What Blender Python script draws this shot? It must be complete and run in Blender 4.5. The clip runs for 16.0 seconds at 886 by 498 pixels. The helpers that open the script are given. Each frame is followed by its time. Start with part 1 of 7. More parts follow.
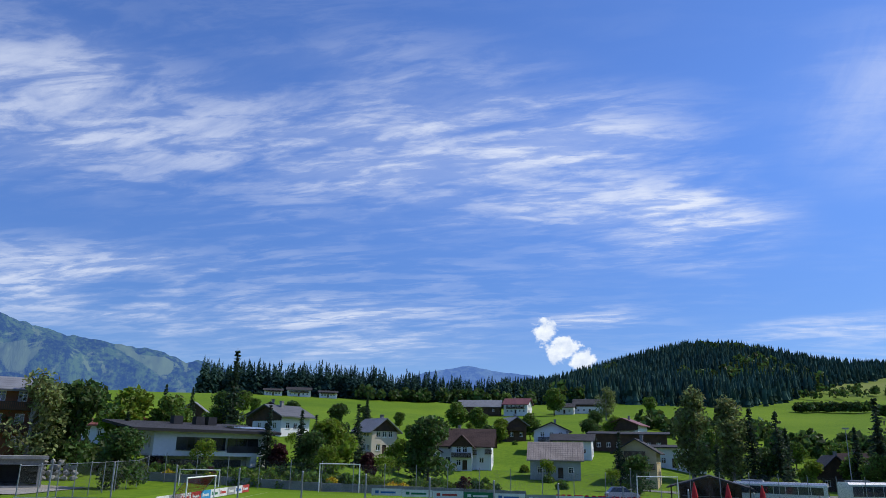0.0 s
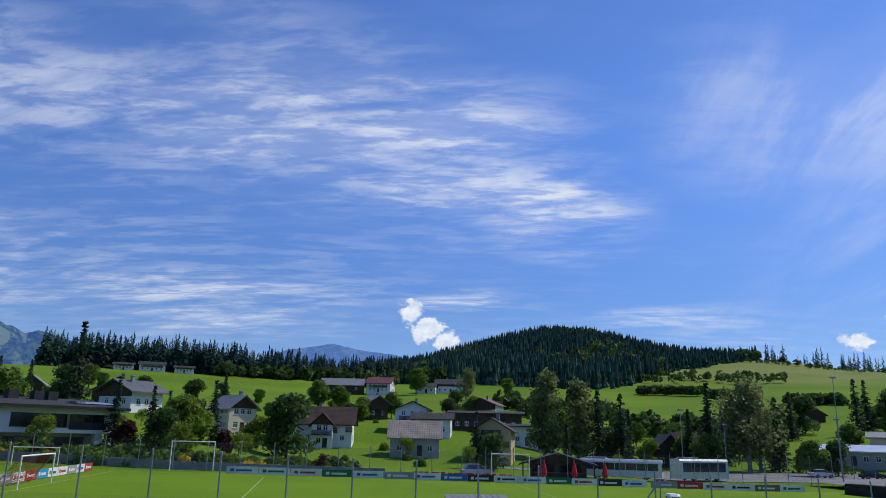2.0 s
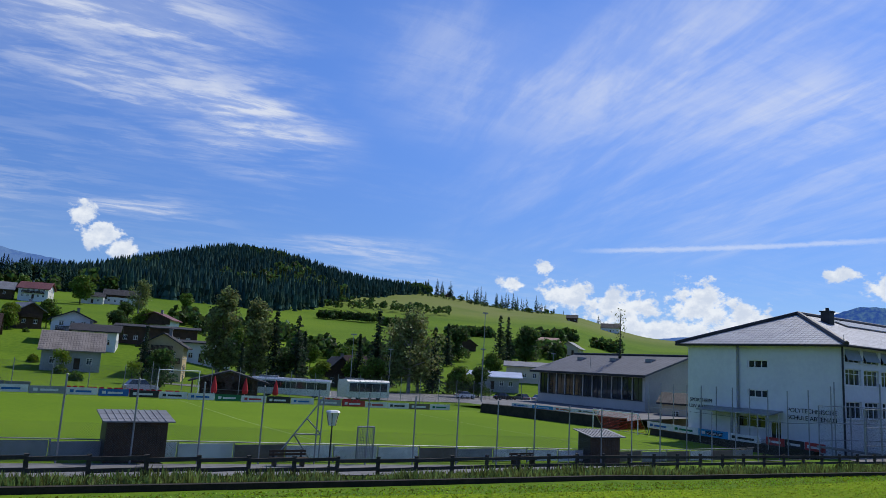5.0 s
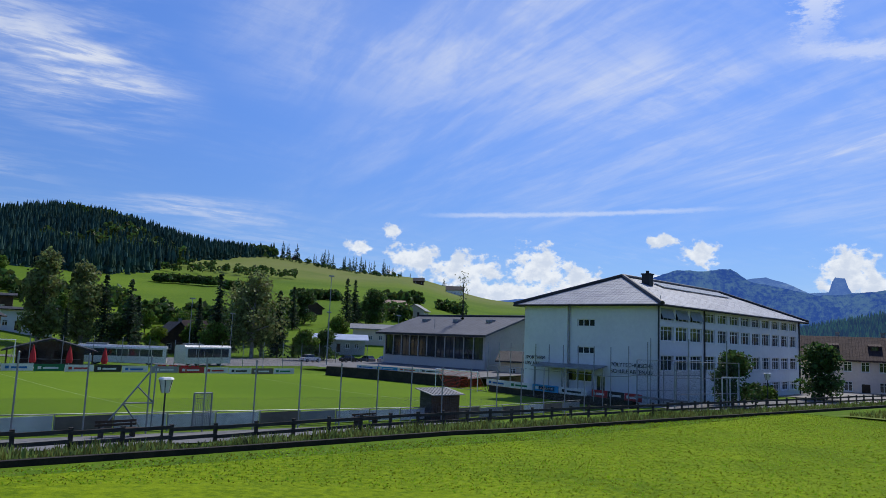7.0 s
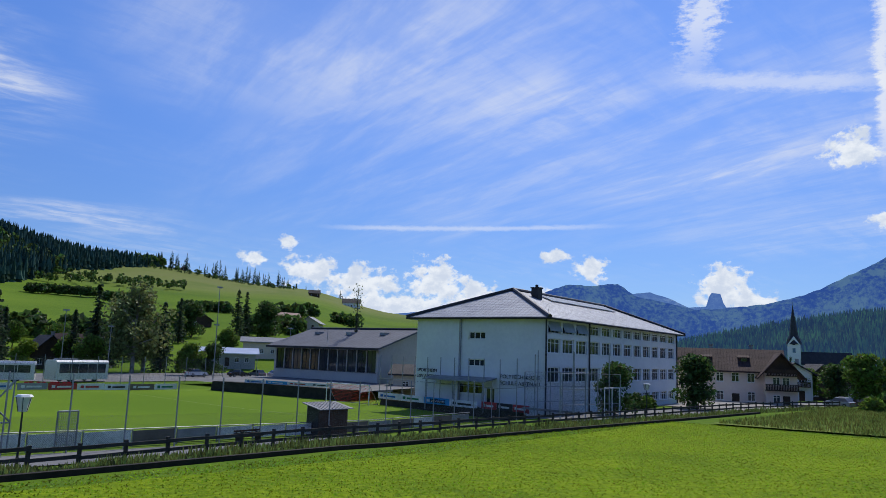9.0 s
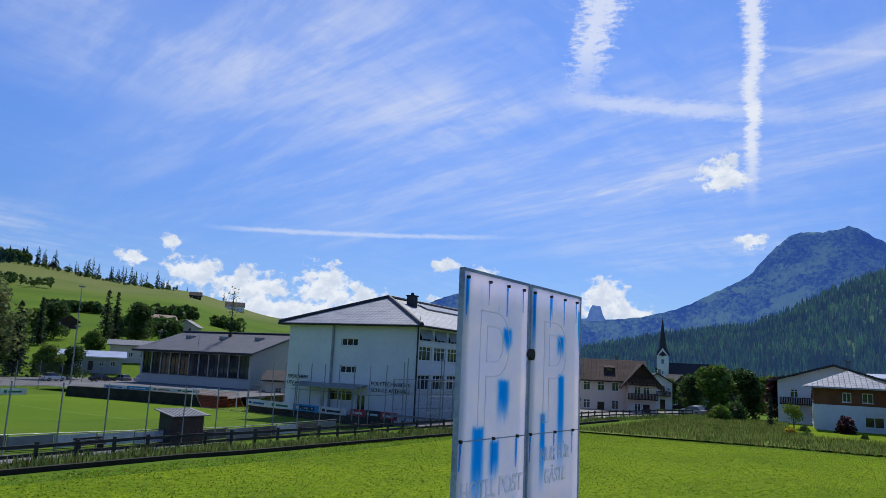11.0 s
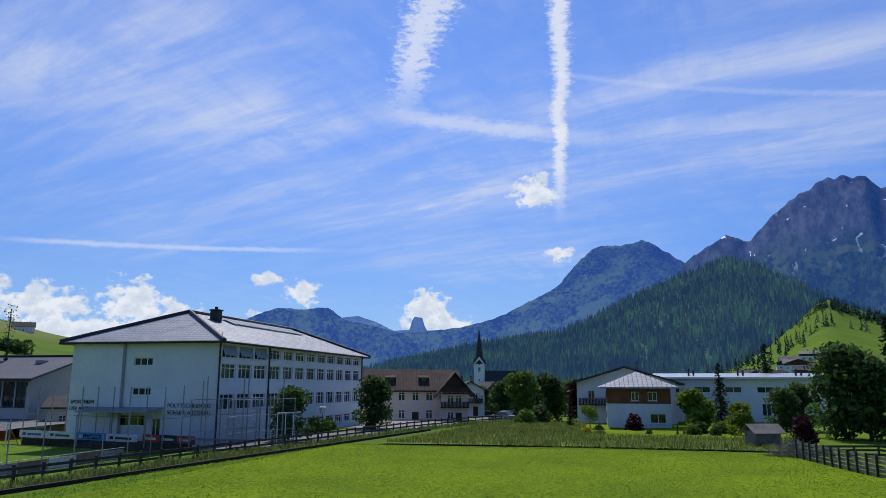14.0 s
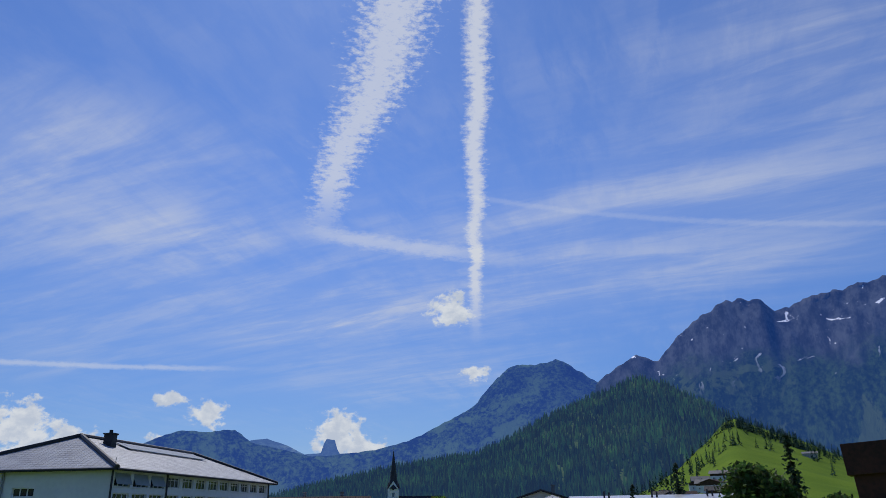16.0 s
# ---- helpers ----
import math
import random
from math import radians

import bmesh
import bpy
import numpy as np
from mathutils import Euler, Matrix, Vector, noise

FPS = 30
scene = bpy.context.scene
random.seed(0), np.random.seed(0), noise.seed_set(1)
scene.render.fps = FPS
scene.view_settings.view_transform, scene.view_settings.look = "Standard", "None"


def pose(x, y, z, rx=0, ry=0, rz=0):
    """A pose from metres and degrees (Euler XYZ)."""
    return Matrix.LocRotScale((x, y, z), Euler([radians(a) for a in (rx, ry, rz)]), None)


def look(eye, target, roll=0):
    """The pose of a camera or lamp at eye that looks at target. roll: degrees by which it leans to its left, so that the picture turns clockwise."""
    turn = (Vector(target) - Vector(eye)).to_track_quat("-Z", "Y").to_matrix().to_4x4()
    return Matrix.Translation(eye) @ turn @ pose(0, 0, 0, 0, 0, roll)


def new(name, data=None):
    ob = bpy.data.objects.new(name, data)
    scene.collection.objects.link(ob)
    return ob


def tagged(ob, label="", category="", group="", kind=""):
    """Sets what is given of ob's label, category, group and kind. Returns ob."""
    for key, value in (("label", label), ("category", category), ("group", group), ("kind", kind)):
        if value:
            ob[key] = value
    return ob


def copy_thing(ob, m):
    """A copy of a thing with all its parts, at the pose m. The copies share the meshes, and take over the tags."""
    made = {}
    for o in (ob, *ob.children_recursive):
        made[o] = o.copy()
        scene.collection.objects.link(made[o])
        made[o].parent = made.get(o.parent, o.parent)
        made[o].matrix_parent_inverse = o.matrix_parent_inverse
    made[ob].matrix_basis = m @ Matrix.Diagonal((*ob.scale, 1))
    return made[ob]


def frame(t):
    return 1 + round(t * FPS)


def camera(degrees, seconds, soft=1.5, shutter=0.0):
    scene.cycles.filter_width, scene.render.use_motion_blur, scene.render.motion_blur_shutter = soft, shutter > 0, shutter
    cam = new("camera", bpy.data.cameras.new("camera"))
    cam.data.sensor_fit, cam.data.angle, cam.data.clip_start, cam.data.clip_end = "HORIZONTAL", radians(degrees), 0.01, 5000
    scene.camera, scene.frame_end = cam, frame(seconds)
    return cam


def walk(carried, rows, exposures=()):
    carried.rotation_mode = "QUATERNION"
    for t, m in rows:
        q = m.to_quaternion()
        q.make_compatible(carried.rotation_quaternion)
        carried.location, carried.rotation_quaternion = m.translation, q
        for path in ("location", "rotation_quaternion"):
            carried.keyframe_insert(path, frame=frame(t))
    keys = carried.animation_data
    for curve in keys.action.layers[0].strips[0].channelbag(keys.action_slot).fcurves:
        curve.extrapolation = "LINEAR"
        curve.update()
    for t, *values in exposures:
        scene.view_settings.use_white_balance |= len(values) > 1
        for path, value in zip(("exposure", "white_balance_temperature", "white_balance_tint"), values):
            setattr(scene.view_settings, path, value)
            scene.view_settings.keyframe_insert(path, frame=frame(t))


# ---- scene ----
cam = camera(62.9, 16.0, soft=0.8)
PATH = [
    (0, (1.0, -0.25, 5.852), (0.957, 1.674, 6.398), 1.1),
    (0.5, (1.001, -0.238, 5.848), (1.021, 1.69, 6.382), 1.2),
    (1, (1.004, -0.229, 5.842), (1.1, 1.699, 6.367), 1.4),
    (1.5, (1.009, -0.243, 5.834), (1.2, 1.68, 6.35), 1.5),
    (2, (0.982, -0.26, 5.824), (1.296, 1.652, 6.323), 1.3),
    (2.5, (0.985, -0.265, 5.815), (1.431, 1.627, 6.288), 1.1),
    (3, (1.043, -0.285, 5.813), (1.594, 1.585, 6.262), 1.5),
    (3.5, (1.139, -0.299, 5.813), (1.778, 1.548, 6.238), 2.4),
    (4, (1.193, -0.345, 5.8), (1.959, 1.461, 6.187), 3.0),
    (4.5, (1.235, -0.357, 5.791), (2.164, 1.378, 6.144), 3.4),
    (5, (1.232, -0.36, 5.782), (2.329, 1.28, 6.107), 3.3),
    (5.2, (1.274, -0.38, 5.781), (2.426, 1.224, 6.097), 3.2),
    (7.3, (1.454, -0.531, 5.759), (2.905, 0.824, 6.001), 2.3),
    (7.5, (1.5, -0.551, 5.758), (2.966, 0.788, 6.001), 2.4),
    (8, (1.669, -0.531, 5.756), (3.182, 0.752, 6.008), 2.3),
    (8.5, (1.813, -0.564, 5.757), (3.375, 0.654, 6.027), 1.8),
    (8.7, (1.857, -0.626, 5.758), (3.436, 0.569, 6.038), 1.8),
    (10.8, (2.561, -2.249, 5.861), (4.3, -1.312, 6.173), 3.0),
    (11, (2.701, -2.439, 5.841), (4.455, -1.533, 6.162), 2.7),
    (11.5, (2.928, -2.865, 5.866), (4.721, -2.038, 6.19), 2.4),
    (12, (3.37, -2.996, 5.844), (5.204, -2.27, 6.174), 2.3),
    (12.5, (3.666, -3.256, 5.853), (5.528, -2.607, 6.189), 1.9),
    (13, (4.252, -3.27, 5.858), (6.134, -2.686, 6.203), 1.6),
    (13.5, (4.4, -3.33, 5.863), (6.3, -2.814, 6.214), 0.9),
    (14, (4.47, -3.36, 5.87), (6.383, -2.91, 6.238), 0.2),
    (14.5, (4.5, -3.38, 5.879), (6.42, -3.009, 6.3), -0.4),
    (15, (4.5, -3.41, 5.891), (6.411, -3.112, 6.4), -0.8),
    (15.5, (4.48, -3.43, 5.9), (6.372, -3.184, 6.503), -0.9),
    (16, (4.45, -3.46, 5.903), (6.319, -3.251, 6.583), -0.9),
]
EXPOSURE = [(0.0, 0.16), (2.0, 0.02), (4.5, -0.04), (8.0, -0.03), (13.5, -0.05), (14.5, -0.12), (15.2, -0.26), (16.0, -0.38)]
walk(cam, [(t, look(eye, target, roll)) for t, eye, target, roll in PATH], EXPOSURE)

# ---- world: clear sky with cirrus, cumulus and two trails ----
SUN_AZ, SUN_EL = 72.0, 50.0
world = bpy.data.worlds.new("sky")
scene.world = world
world.use_nodes = True
wt = world.node_tree
wt.nodes.clear()


class Nodes:
    """Short hands for building a node tree."""

    def __init__(self, tree):
        self.t = tree

    def add(self, kind, inputs=None, **props):
        n = self.t.nodes.new(kind)
        for k, v in props.items():
            setattr(n, k, v)
        for k, v in (inputs or {}).items():
            self.put(n.inputs[k], v)
        return n

    def put(self, socket, v):
        if isinstance(v, bpy.types.NodeSocket):
            self.t.links.new(v, socket)
        elif isinstance(v, bpy.types.Node):
            self.t.links.new(v.outputs[0], socket)
        else:
            socket.default_value = v

    def math(self, op, a, b=0.0, c=0.0, clamp=False):
        n = self.t.nodes.new("ShaderNodeMath")
        n.operation, n.use_clamp = op, clamp
        for s, v in zip(n.inputs, (a, b, c)):
            self.put(s, v)
        return n.outputs[0]

    def ramp(self, v, lo, hi, a=0.0, b=1.0):
        n = self.add("ShaderNodeMapRange", {"Value": v, "From Min": lo, "From Max": hi, "To Min": a, "To Max": b})
        n.interpolation_type = "SMOOTHSTEP"
        return n.outputs[0]

    def mix(self, f, a, b):
        n = self.add("ShaderNodeMix", data_type="RGBA")
        self.put(n.inputs[0], f), self.put(n.inputs[6], a), self.put(n.inputs[7], b)
        return n.outputs[2]

    def noise(self, vec, scale, detail=4.0, rough=0.55, dist=0.0):
        n = self.add("ShaderNodeTexNoise", {"Scale": scale, "Detail": detail, "Roughness": rough, "Distortion": dist})
        if vec is not None:
            self.put(n.inputs["Vector"], vec)
        return n.outputs["Fac"]

    def vec(self, x, y, z=0.0):
        return self.add("ShaderNodeCombineXYZ", {"X": x, "Y": y, "Z": z}).outputs[0]


N = Nodes(wt)
way = N.add("ShaderNodeTexCoord").outputs["Generated"]
sep = N.add("ShaderNodeSeparateXYZ", {"Vector": way})
wx, wy, wz = sep.outputs
az = N.math("MULTIPLY", N.math("ARCTAN2", wx, wy), 180 / math.pi)
el = N.math("MULTIPLY", N.math("ARCSINE", wz), 180 / math.pi)
sky = N.add("ShaderNodeTexSky", sky_type="NISHITA", sun_disc=False, sun_elevation=radians(SUN_EL), sun_rotation=radians(SUN_AZ), air_density=1.0, dust_density=0.3, ozone_density=2.5, altitude=700.0)
hz = N.math("ADD", N.math("MAXIMUM", wz, 0.0), 0.10)
u, v = N.math("DIVIDE", wx, hz), N.math("DIVIDE", wy, hz)


def streaks(turn, across, along, scale, lo, hi, seed, detail=9.0):
    """Cirrus combed along one direction of the cloud plane."""
    c, s = math.cos(radians(turn)), math.sin(radians(turn))
    a = N.math("ADD", N.math("MULTIPLY", u, c * along), N.math("MULTIPLY", v, s * along))
    b = N.math("ADD", N.math("MULTIPLY", u, -s * across), N.math("MULTIPLY", v, c * across))
    w = N.vec(a, b, seed)
    warp = N.add("ShaderNodeTexNoise", {"Vector": w, "Scale": scale * 0.6, "Detail": 3.0})
    w2 = N.add("ShaderNodeVectorMath", {0: w, 1: N.add("ShaderNodeVectorMath", {0: warp.outputs["Color"], 1: (0.9, 0.9, 0.9)}, operation="MULTIPLY").outputs[0]}, operation="ADD").outputs[0]
    return N.ramp(N.noise(w2, scale, detail, 0.62), lo, hi)


def area(a0, e0, ra, re):
    """A soft oval patch of the sky, 1 in its middle."""
    d = N.math("SQRT", N.math("ADD", N.math("POWER", N.math("DIVIDE", N.math("SUBTRACT", az, a0), ra), 2.0), N.math("POWER", N.math("DIVIDE", N.math("SUBTRACT", el, e0), re), 2.0)))
    return N.ramp(d, 1.15, 0.25)


def tot(*vs):
    r = vs[0]
    for x in vs[1:]:
        r = N.math("ADD", r, x)
    return r


left_band = tot(area(-32, 23, 22, 6), area(-3, 24, 19, 8.5), area(13, 21, 13, 8), area(19.7, 17, 8, 4))
low_band = tot(area(-26, 11, 16, 4.0), area(-8, 9, 14, 3.2), area(10.7, 10.5, 5, 1.2), area(27, 9, 9, 1.5))
right_band = tot(area(33, 24, 9, 7), area(54, 23, 20, 7.5), area(62, 17, 28, 7), area(80, 12, 16, 5), area(100, 20, 26, 8))
wisps = tot(area(45, 12, 16, 5), area(60, 10, 14, 2.0), area(118, 30, 24, 10))
comb = streaks(-26, 2.7, 0.95, 1.3, 0.35, 0.72, 3.1, 14.0)
comb_b = streaks(80, 1.9, 0.42, 0.9, 0.26, 0.80, 7.7, 12.0)
fine_b = streaks(70, 4.2, 1.1, 1.3, 0.30, 0.72, 2.4, 12.0)
fine = streaks(-10, 6.0, 2.2, 1.6, 0.36, 0.64, 1.3, 12.0)
veil = N.ramp(N.noise(N.vec(u, v, 5.0), 0.55, 5.0, 0.6), 0.40, 0.80)
cirrus = tot(N.math("MULTIPLY", N.math("MULTIPLY", left_band, comb), 0.58), N.math("MULTIPLY", N.math("MULTIPLY", low_band, comb), 0.60), N.math("MULTIPLY", N.math("MULTIPLY", right_band, comb_b), 0.46), N.math("MULTIPLY", right_band, 0.06),
             N.math("MULTIPLY", N.math("MULTIPLY", wisps, comb_b), 0.30), N.math("MULTIPLY", N.math("MULTIPLY", veil, fine), 0.22))
east = N.ramp(az, 18.0, 42.0)
grain = N.math("ADD", N.math("MULTIPLY", fine, N.math("SUBTRACT", 1.0, east)), N.math("MULTIPLY", fine_b, east))
cirrus = N.math("MULTIPLY", cirrus, N.ramp(grain, 0.0, 1.0, 0.40, 1.30))
pale = N.math("MULTIPLY", N.ramp(el, 12.0, 0.0), 0.22)

# trails: narrow bands that follow a wavering line of azimuth
rag = N.noise(N.vec(N.math("MULTIPLY", az, 0.35), N.math("MULTIPLY", el, 0.8)), 3.2, 7.0, 0.68)
wav = N.math("MULTIPLY", N.math("SUBTRACT", N.noise(N.vec(0.0, N.math("MULTIPLY", el, 0.10)), 2.0, 2.0), 0.5), 1.6)


def trail(a_top, a_low, e_top, e_low, half, soft_edge):
    mid = N.math("ADD", N.ramp(el, e_low, e_top, a_low, a_top), wav)
    wide = N.math("MULTIPLY", half, N.ramp(el, e_low, e_top, 0.55, 1.35))
    off = N.math("ABSOLUTE", N.math("SUBTRACT", az, mid))
    edge = N.math("ADD", N.math("DIVIDE", off, wide), N.math("MULTIPLY", N.math("SUBTRACT", rag, 0.5), soft_edge))
    return N.math("MULTIPLY", N.ramp(edge, 1.25, 0.2), N.ramp(el, e_low - 1.5, e_low + 4.0))


def level_trail(e0, tilt_per, a0, a1, half):
    mid = N.math("ADD", e0, N.math("MULTIPLY", N.math("SUBTRACT", az, a0), tilt_per))
    off = N.math("ABSOLUTE", N.math("SUBTRACT", el, mid))
    edge = N.math("ADD", N.math("DIVIDE", off, half), N.math("MULTIPLY", N.math("SUBTRACT", rag, 0.5), 1.6))
    return N.math("MULTIPLY", N.ramp(edge, 1.1, 0.1), N.math("MULTIPLY", N.ramp(az, a0 - 3, a0 + 3), N.ramp(az, a1 + 4, a1 - 4)))


trails = tot(N.math("MULTIPLY", trail(87.1, 86.2, 40, 13.5, 0.95, 2.6), 0.80), N.math("MULTIPLY", trail(79.4, 73.6, 39, 21.5, 2.6, 3.6), 0.70),
             N.math("MULTIPLY", level_trail(21.0, -0.12, 73, 87, 0.8), 0.45), N.math("MULTIPLY", level_trail(24.0, -0.19, 86, 125, 0.30), 0.16),
             N.math("MULTIPLY", level_trail(9.7, 0.03, 46, 66, 0.25), 0.40))

# cumulus: heaps of soft balls with a ragged edge
puff_vec = N.vec(az, N.math("MULTIPLY", el, 1.25))
lump = N.noise(puff_vec, 0.75, 8.0, 0.60)
PUFFS = ((6.9, 9.4, 1.0, 1.0), (8.3, 8.0, 1.5, 1.1), (9.7, 7.3, 1.3, 0.8), (43.6, 6.2, 2.4, 1.2), (47.8, 5.3, 3.2, 1.5), (53.6, 5.6, 2.8, 2.0), (56.6, 4.6, 2.0, 1.4), (51.0, 3.6, 6.0, 1.3), (41.9, 8.3, 0.8, 0.55), (39.4, 6.9, 1.4, 0.55),
         (65.8, 7.0, 1.5, 0.9), (63.0, 7.9, 1.0, 0.6), (64.0, 5.0, 2.6, 0.6), (75.4, 5.6, 2.0, 1.9), (77.3, 4.6, 1.8, 1.0), (84.2, 15.0, 1.9, 1.4), (86.2, 10.1, 1.3, 0.6))
heap = None
for a0, e0, ra, re in PUFFS:
    d = N.math("SQRT", N.math("ADD", N.math("POWER", N.math("DIVIDE", N.math("SUBTRACT", az, a0), ra), 2.0), N.math("POWER", N.math("DIVIDE", N.math("SUBTRACT", el, e0), re), 2.0)))
    m = N.math("SUBTRACT", 1.0, d)
    heap = m if heap is None else N.math("MAXIMUM", heap, m)
heap = N.ramp(N.math("ADD", heap, N.math("MULTIPLY", N.math("SUBTRACT", lump, 0.5), 3.0)), -0.05, 0.40)
shade = N.ramp(N.noise(N.vec(az, N.math("ADD", N.math("MULTIPLY", el, 1.25), 0.5)), 0.75, 8.0, 0.60), 0.35, 0.65)

white = N.mix(shade, (8.4, 8.9, 9.6, 1), (6.2, 7.0, 8.4, 1))
blue = N.add("ShaderNodeMix", {0: 1.0, 7: (0.69, 0.95, 1.48, 1)}, data_type="RGBA", blend_type="MULTIPLY")
N.put(blue.inputs[6], sky.outputs[0])
deep = N.add("ShaderNodeVectorMath", {0: blue.outputs[2], "Scale": N.ramp(el, 2.0, 26.0, 0.66, 1.0)}, operation="SCALE").outputs[0]
base = N.mix(pale, deep, (4.4, 6.2, 9.4, 1))
veiled = N.mix(N.math("MINIMUM", cirrus, 0.9), base, (7.3, 7.8, 8.9, 1))
veiled = N.mix(N.math("MINIMUM", trails, 0.95), veiled, (8.2, 8.6, 9.4, 1))
done = N.mix(heap, veiled, white)
out = N.add("ShaderNodeOutputWorld")
bg = N.add("ShaderNodeBackground", {"Color": done, "Strength": 0.10})
wt.links.new(bg.outputs[0], out.inputs[0])

sun_data = bpy.data.lights.new("sun", "SUN")
sun_data.energy, sun_data.angle, sun_data.color = 3.6, radians(0.5), (1.0, 0.95, 0.86)
sun = new("sun", sun_data)
sa, se = radians(SUN_AZ), radians(SUN_EL)
sun_way = Vector((math.sin(sa) * math.cos(se), math.cos(sa) * math.cos(se), math.sin(se)))
sun.matrix_world = look(sun_way * 100, (0, 0, 0))


# ---- materials ----
def mat(name, a, b=None, rough=0.8, scale=1.0, bump=0.15, metal=0.0, fine_scale=None, spec=0.3, island=0.0, objects=0.0, emit=None, share=0.45, deep=None):
    """A surface of two colours, mixed by coarse and fine noise, with relief; pieces may differ by island or object."""
    m = bpy.data.materials.new(name)
    m.use_nodes = True
    k = Nodes(m.node_tree)
    p = m.node_tree.nodes["Principled BSDF"]
    b = b or tuple(c * 0.72 for c in a)
    pos = k.add("ShaderNodeNewGeometry")
    coarse = k.noise(pos.outputs["Position"], scale, 4.0)
    fine_n = k.noise(pos.outputs["Position"], fine_scale or scale * 9, 5.0, 0.65)
    f = k.ramp(k.math("ADD", k.math("MULTIPLY", coarse, 1 - share), k.math("MULTIPLY", fine_n, share)), 0.36, 0.64)
    col = k.mix(f, (*b, 1), (*a, 1))
    if island or objects:
        r = pos.outputs["Random Per Island"] if island else k.add("ShaderNodeObjectInfo").outputs["Random"]
        amt = island or objects
        hsv = k.add("ShaderNodeHueSaturation", {"Hue": k.ramp(r, 0, 1, 0.5 - amt * 0.06, 0.5 + amt * 0.06), "Value": k.ramp(r, 0, 1, 1 - amt, 1 + amt), "Color": col})
        col = hsv.outputs[0]
    k.put(p.inputs["Base Color"], col)
    p.inputs["Roughness"].default_value, p.inputs["Metallic"].default_value = rough, metal
    p.inputs["Specular IOR Level"].default_value = spec
    if bump:
        n = k.add("ShaderNodeBump", {"Strength": bump, "Distance": deep or min(0.5, 0.12 / (fine_scale or scale * 9)), "Height": fine_n})
        k.put(p.inputs["Normal"], n.outputs[0])
    # emission serves only distant slopes, as painted-in air haze
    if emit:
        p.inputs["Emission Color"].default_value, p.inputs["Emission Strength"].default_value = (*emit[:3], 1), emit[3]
    return m


def leaf_mat(name, a, b, amount=0.35):
    """Foliage: clumps that differ from one another and let some light through."""
    m = mat(name, a, b, 0.6, 0.35, 0.0, island=amount, fine_scale=2.5, spec=0.25)
    k = Nodes(m.node_tree)
    p = m.node_tree.nodes["Principled BSDF"]
    col = p.inputs["Base Color"].links[0].from_socket
    tr = k.add("ShaderNodeBsdfTranslucent", {"Color": col})
    sh = k.add("ShaderNodeMixShader", {0: 0.42, 1: p.outputs[0], 2: tr.outputs[0]})
    k.put(m.node_tree.nodes["Material Output"].inputs[0], sh.outputs[0])
    return m


def ribbed(name, a, b, pitch, axis, rough=0.5, metal=0.0, strength=0.6, spec=0.4, cross=0.0):
    """Sheet with ribs or courses across one axis of its object (0 x, 1 y, 2 z)."""
    m = mat(name, a, b, rough, 0.5, 0.0, metal, 6.0, spec)
    k = Nodes(m.node_tree)
    p = m.node_tree.nodes["Principled BSDF"]
    tc = k.add("ShaderNodeTexCoord").outputs["Object"]
    xyz = k.add("ShaderNodeSeparateXYZ", {"Vector": tc}).outputs
    wave = k.math("FRACT", k.math("DIVIDE", xyz[axis], pitch))
    h = k.math("ADD", k.ramp(wave, 0.0, 0.12), k.ramp(wave, 1.0, 0.88))
    if cross:
        w2 = k.math("FRACT", k.math("DIVIDE", xyz[1 - axis], cross))
        h = k.math("MULTIPLY", k.math("MINIMUM", h, 1.9), k.ramp(k.math("MINIMUM", w2, k.math("SUBTRACT", 1.0, w2)), 0.0, 0.10, 0.45, 1.0))
    n = k.add("ShaderNodeBump", {"Strength": strength, "Distance": 0.05, "Height": h})
    k.put(p.inputs["Normal"], n.outputs[0])
    old = p.inputs["Base Color"].links[0].from_socket
    k.put(p.inputs["Base Color"], k.mix(k.ramp(h, 0.6, 1.9), (*[c * 0.45 for c in a], 1), old))
    return m


def glass_mat():
    m = mat("window_glass", (0.035, 0.045, 0.055), (0.015, 0.02, 0.025), 0.06, 0.4, 0.02, spec=0.8, objects=0.35)
    return m


M = {}
M["ground"] = mat("meadow_grass", (0.135, 0.215, 0.016), (0.075, 0.145, 0.011), 0.95, 0.012, 0.6, fine_scale=0.9, share=0.5, spec=0.05)
M["pitch"] = mat("pitch_turf", (0.140, 0.230, 0.014), (0.100, 0.180, 0.011), 0.95, 0.05, 0.4, fine_scale=3.0, spec=0.05)
M["mown"] = mat("mown_meadow", (0.215, 0.300, 0.008), (0.092, 0.160, 0.005), 0.95, 0.10, 1.0, fine_scale=2.6, share=0.62, deep=0.10, spec=0.05)
M["tall"] = mat("tall_meadow", (0.21, 0.255, 0.060), (0.10, 0.150, 0.025), 0.95, 0.12, 0.8, fine_scale=2.2, spec=0.05)
M["asphalt"] = mat("asphalt", (0.19, 0.19, 0.19), (0.13, 0.13, 0.135), 0.9, 0.2, 0.2)
M["gravel"] = mat("path_gravel", (0.33, 0.31, 0.28), (0.22, 0.21, 0.19), 0.95, 0.4, 0.4)
M["concrete"] = mat("weathered_concrete", (0.30, 0.30, 0.29), (0.18, 0.18, 0.18), 0.9, 0.6, 0.3)
M["plaster"] = mat("white_plaster", (0.74, 0.75, 0.76), (0.66, 0.67, 0.69), 0.85, 0.25, 0.05)
M["cream"] = mat("cream_plaster", (0.66, 0.56, 0.44), (0.55, 0.47, 0.37), 0.88, 0.3, 0.08)
M["ochre"] = mat("ochre_plaster", (0.52, 0.43, 0.25), (0.44, 0.35, 0.20), 0.88, 0.3, 0.08)
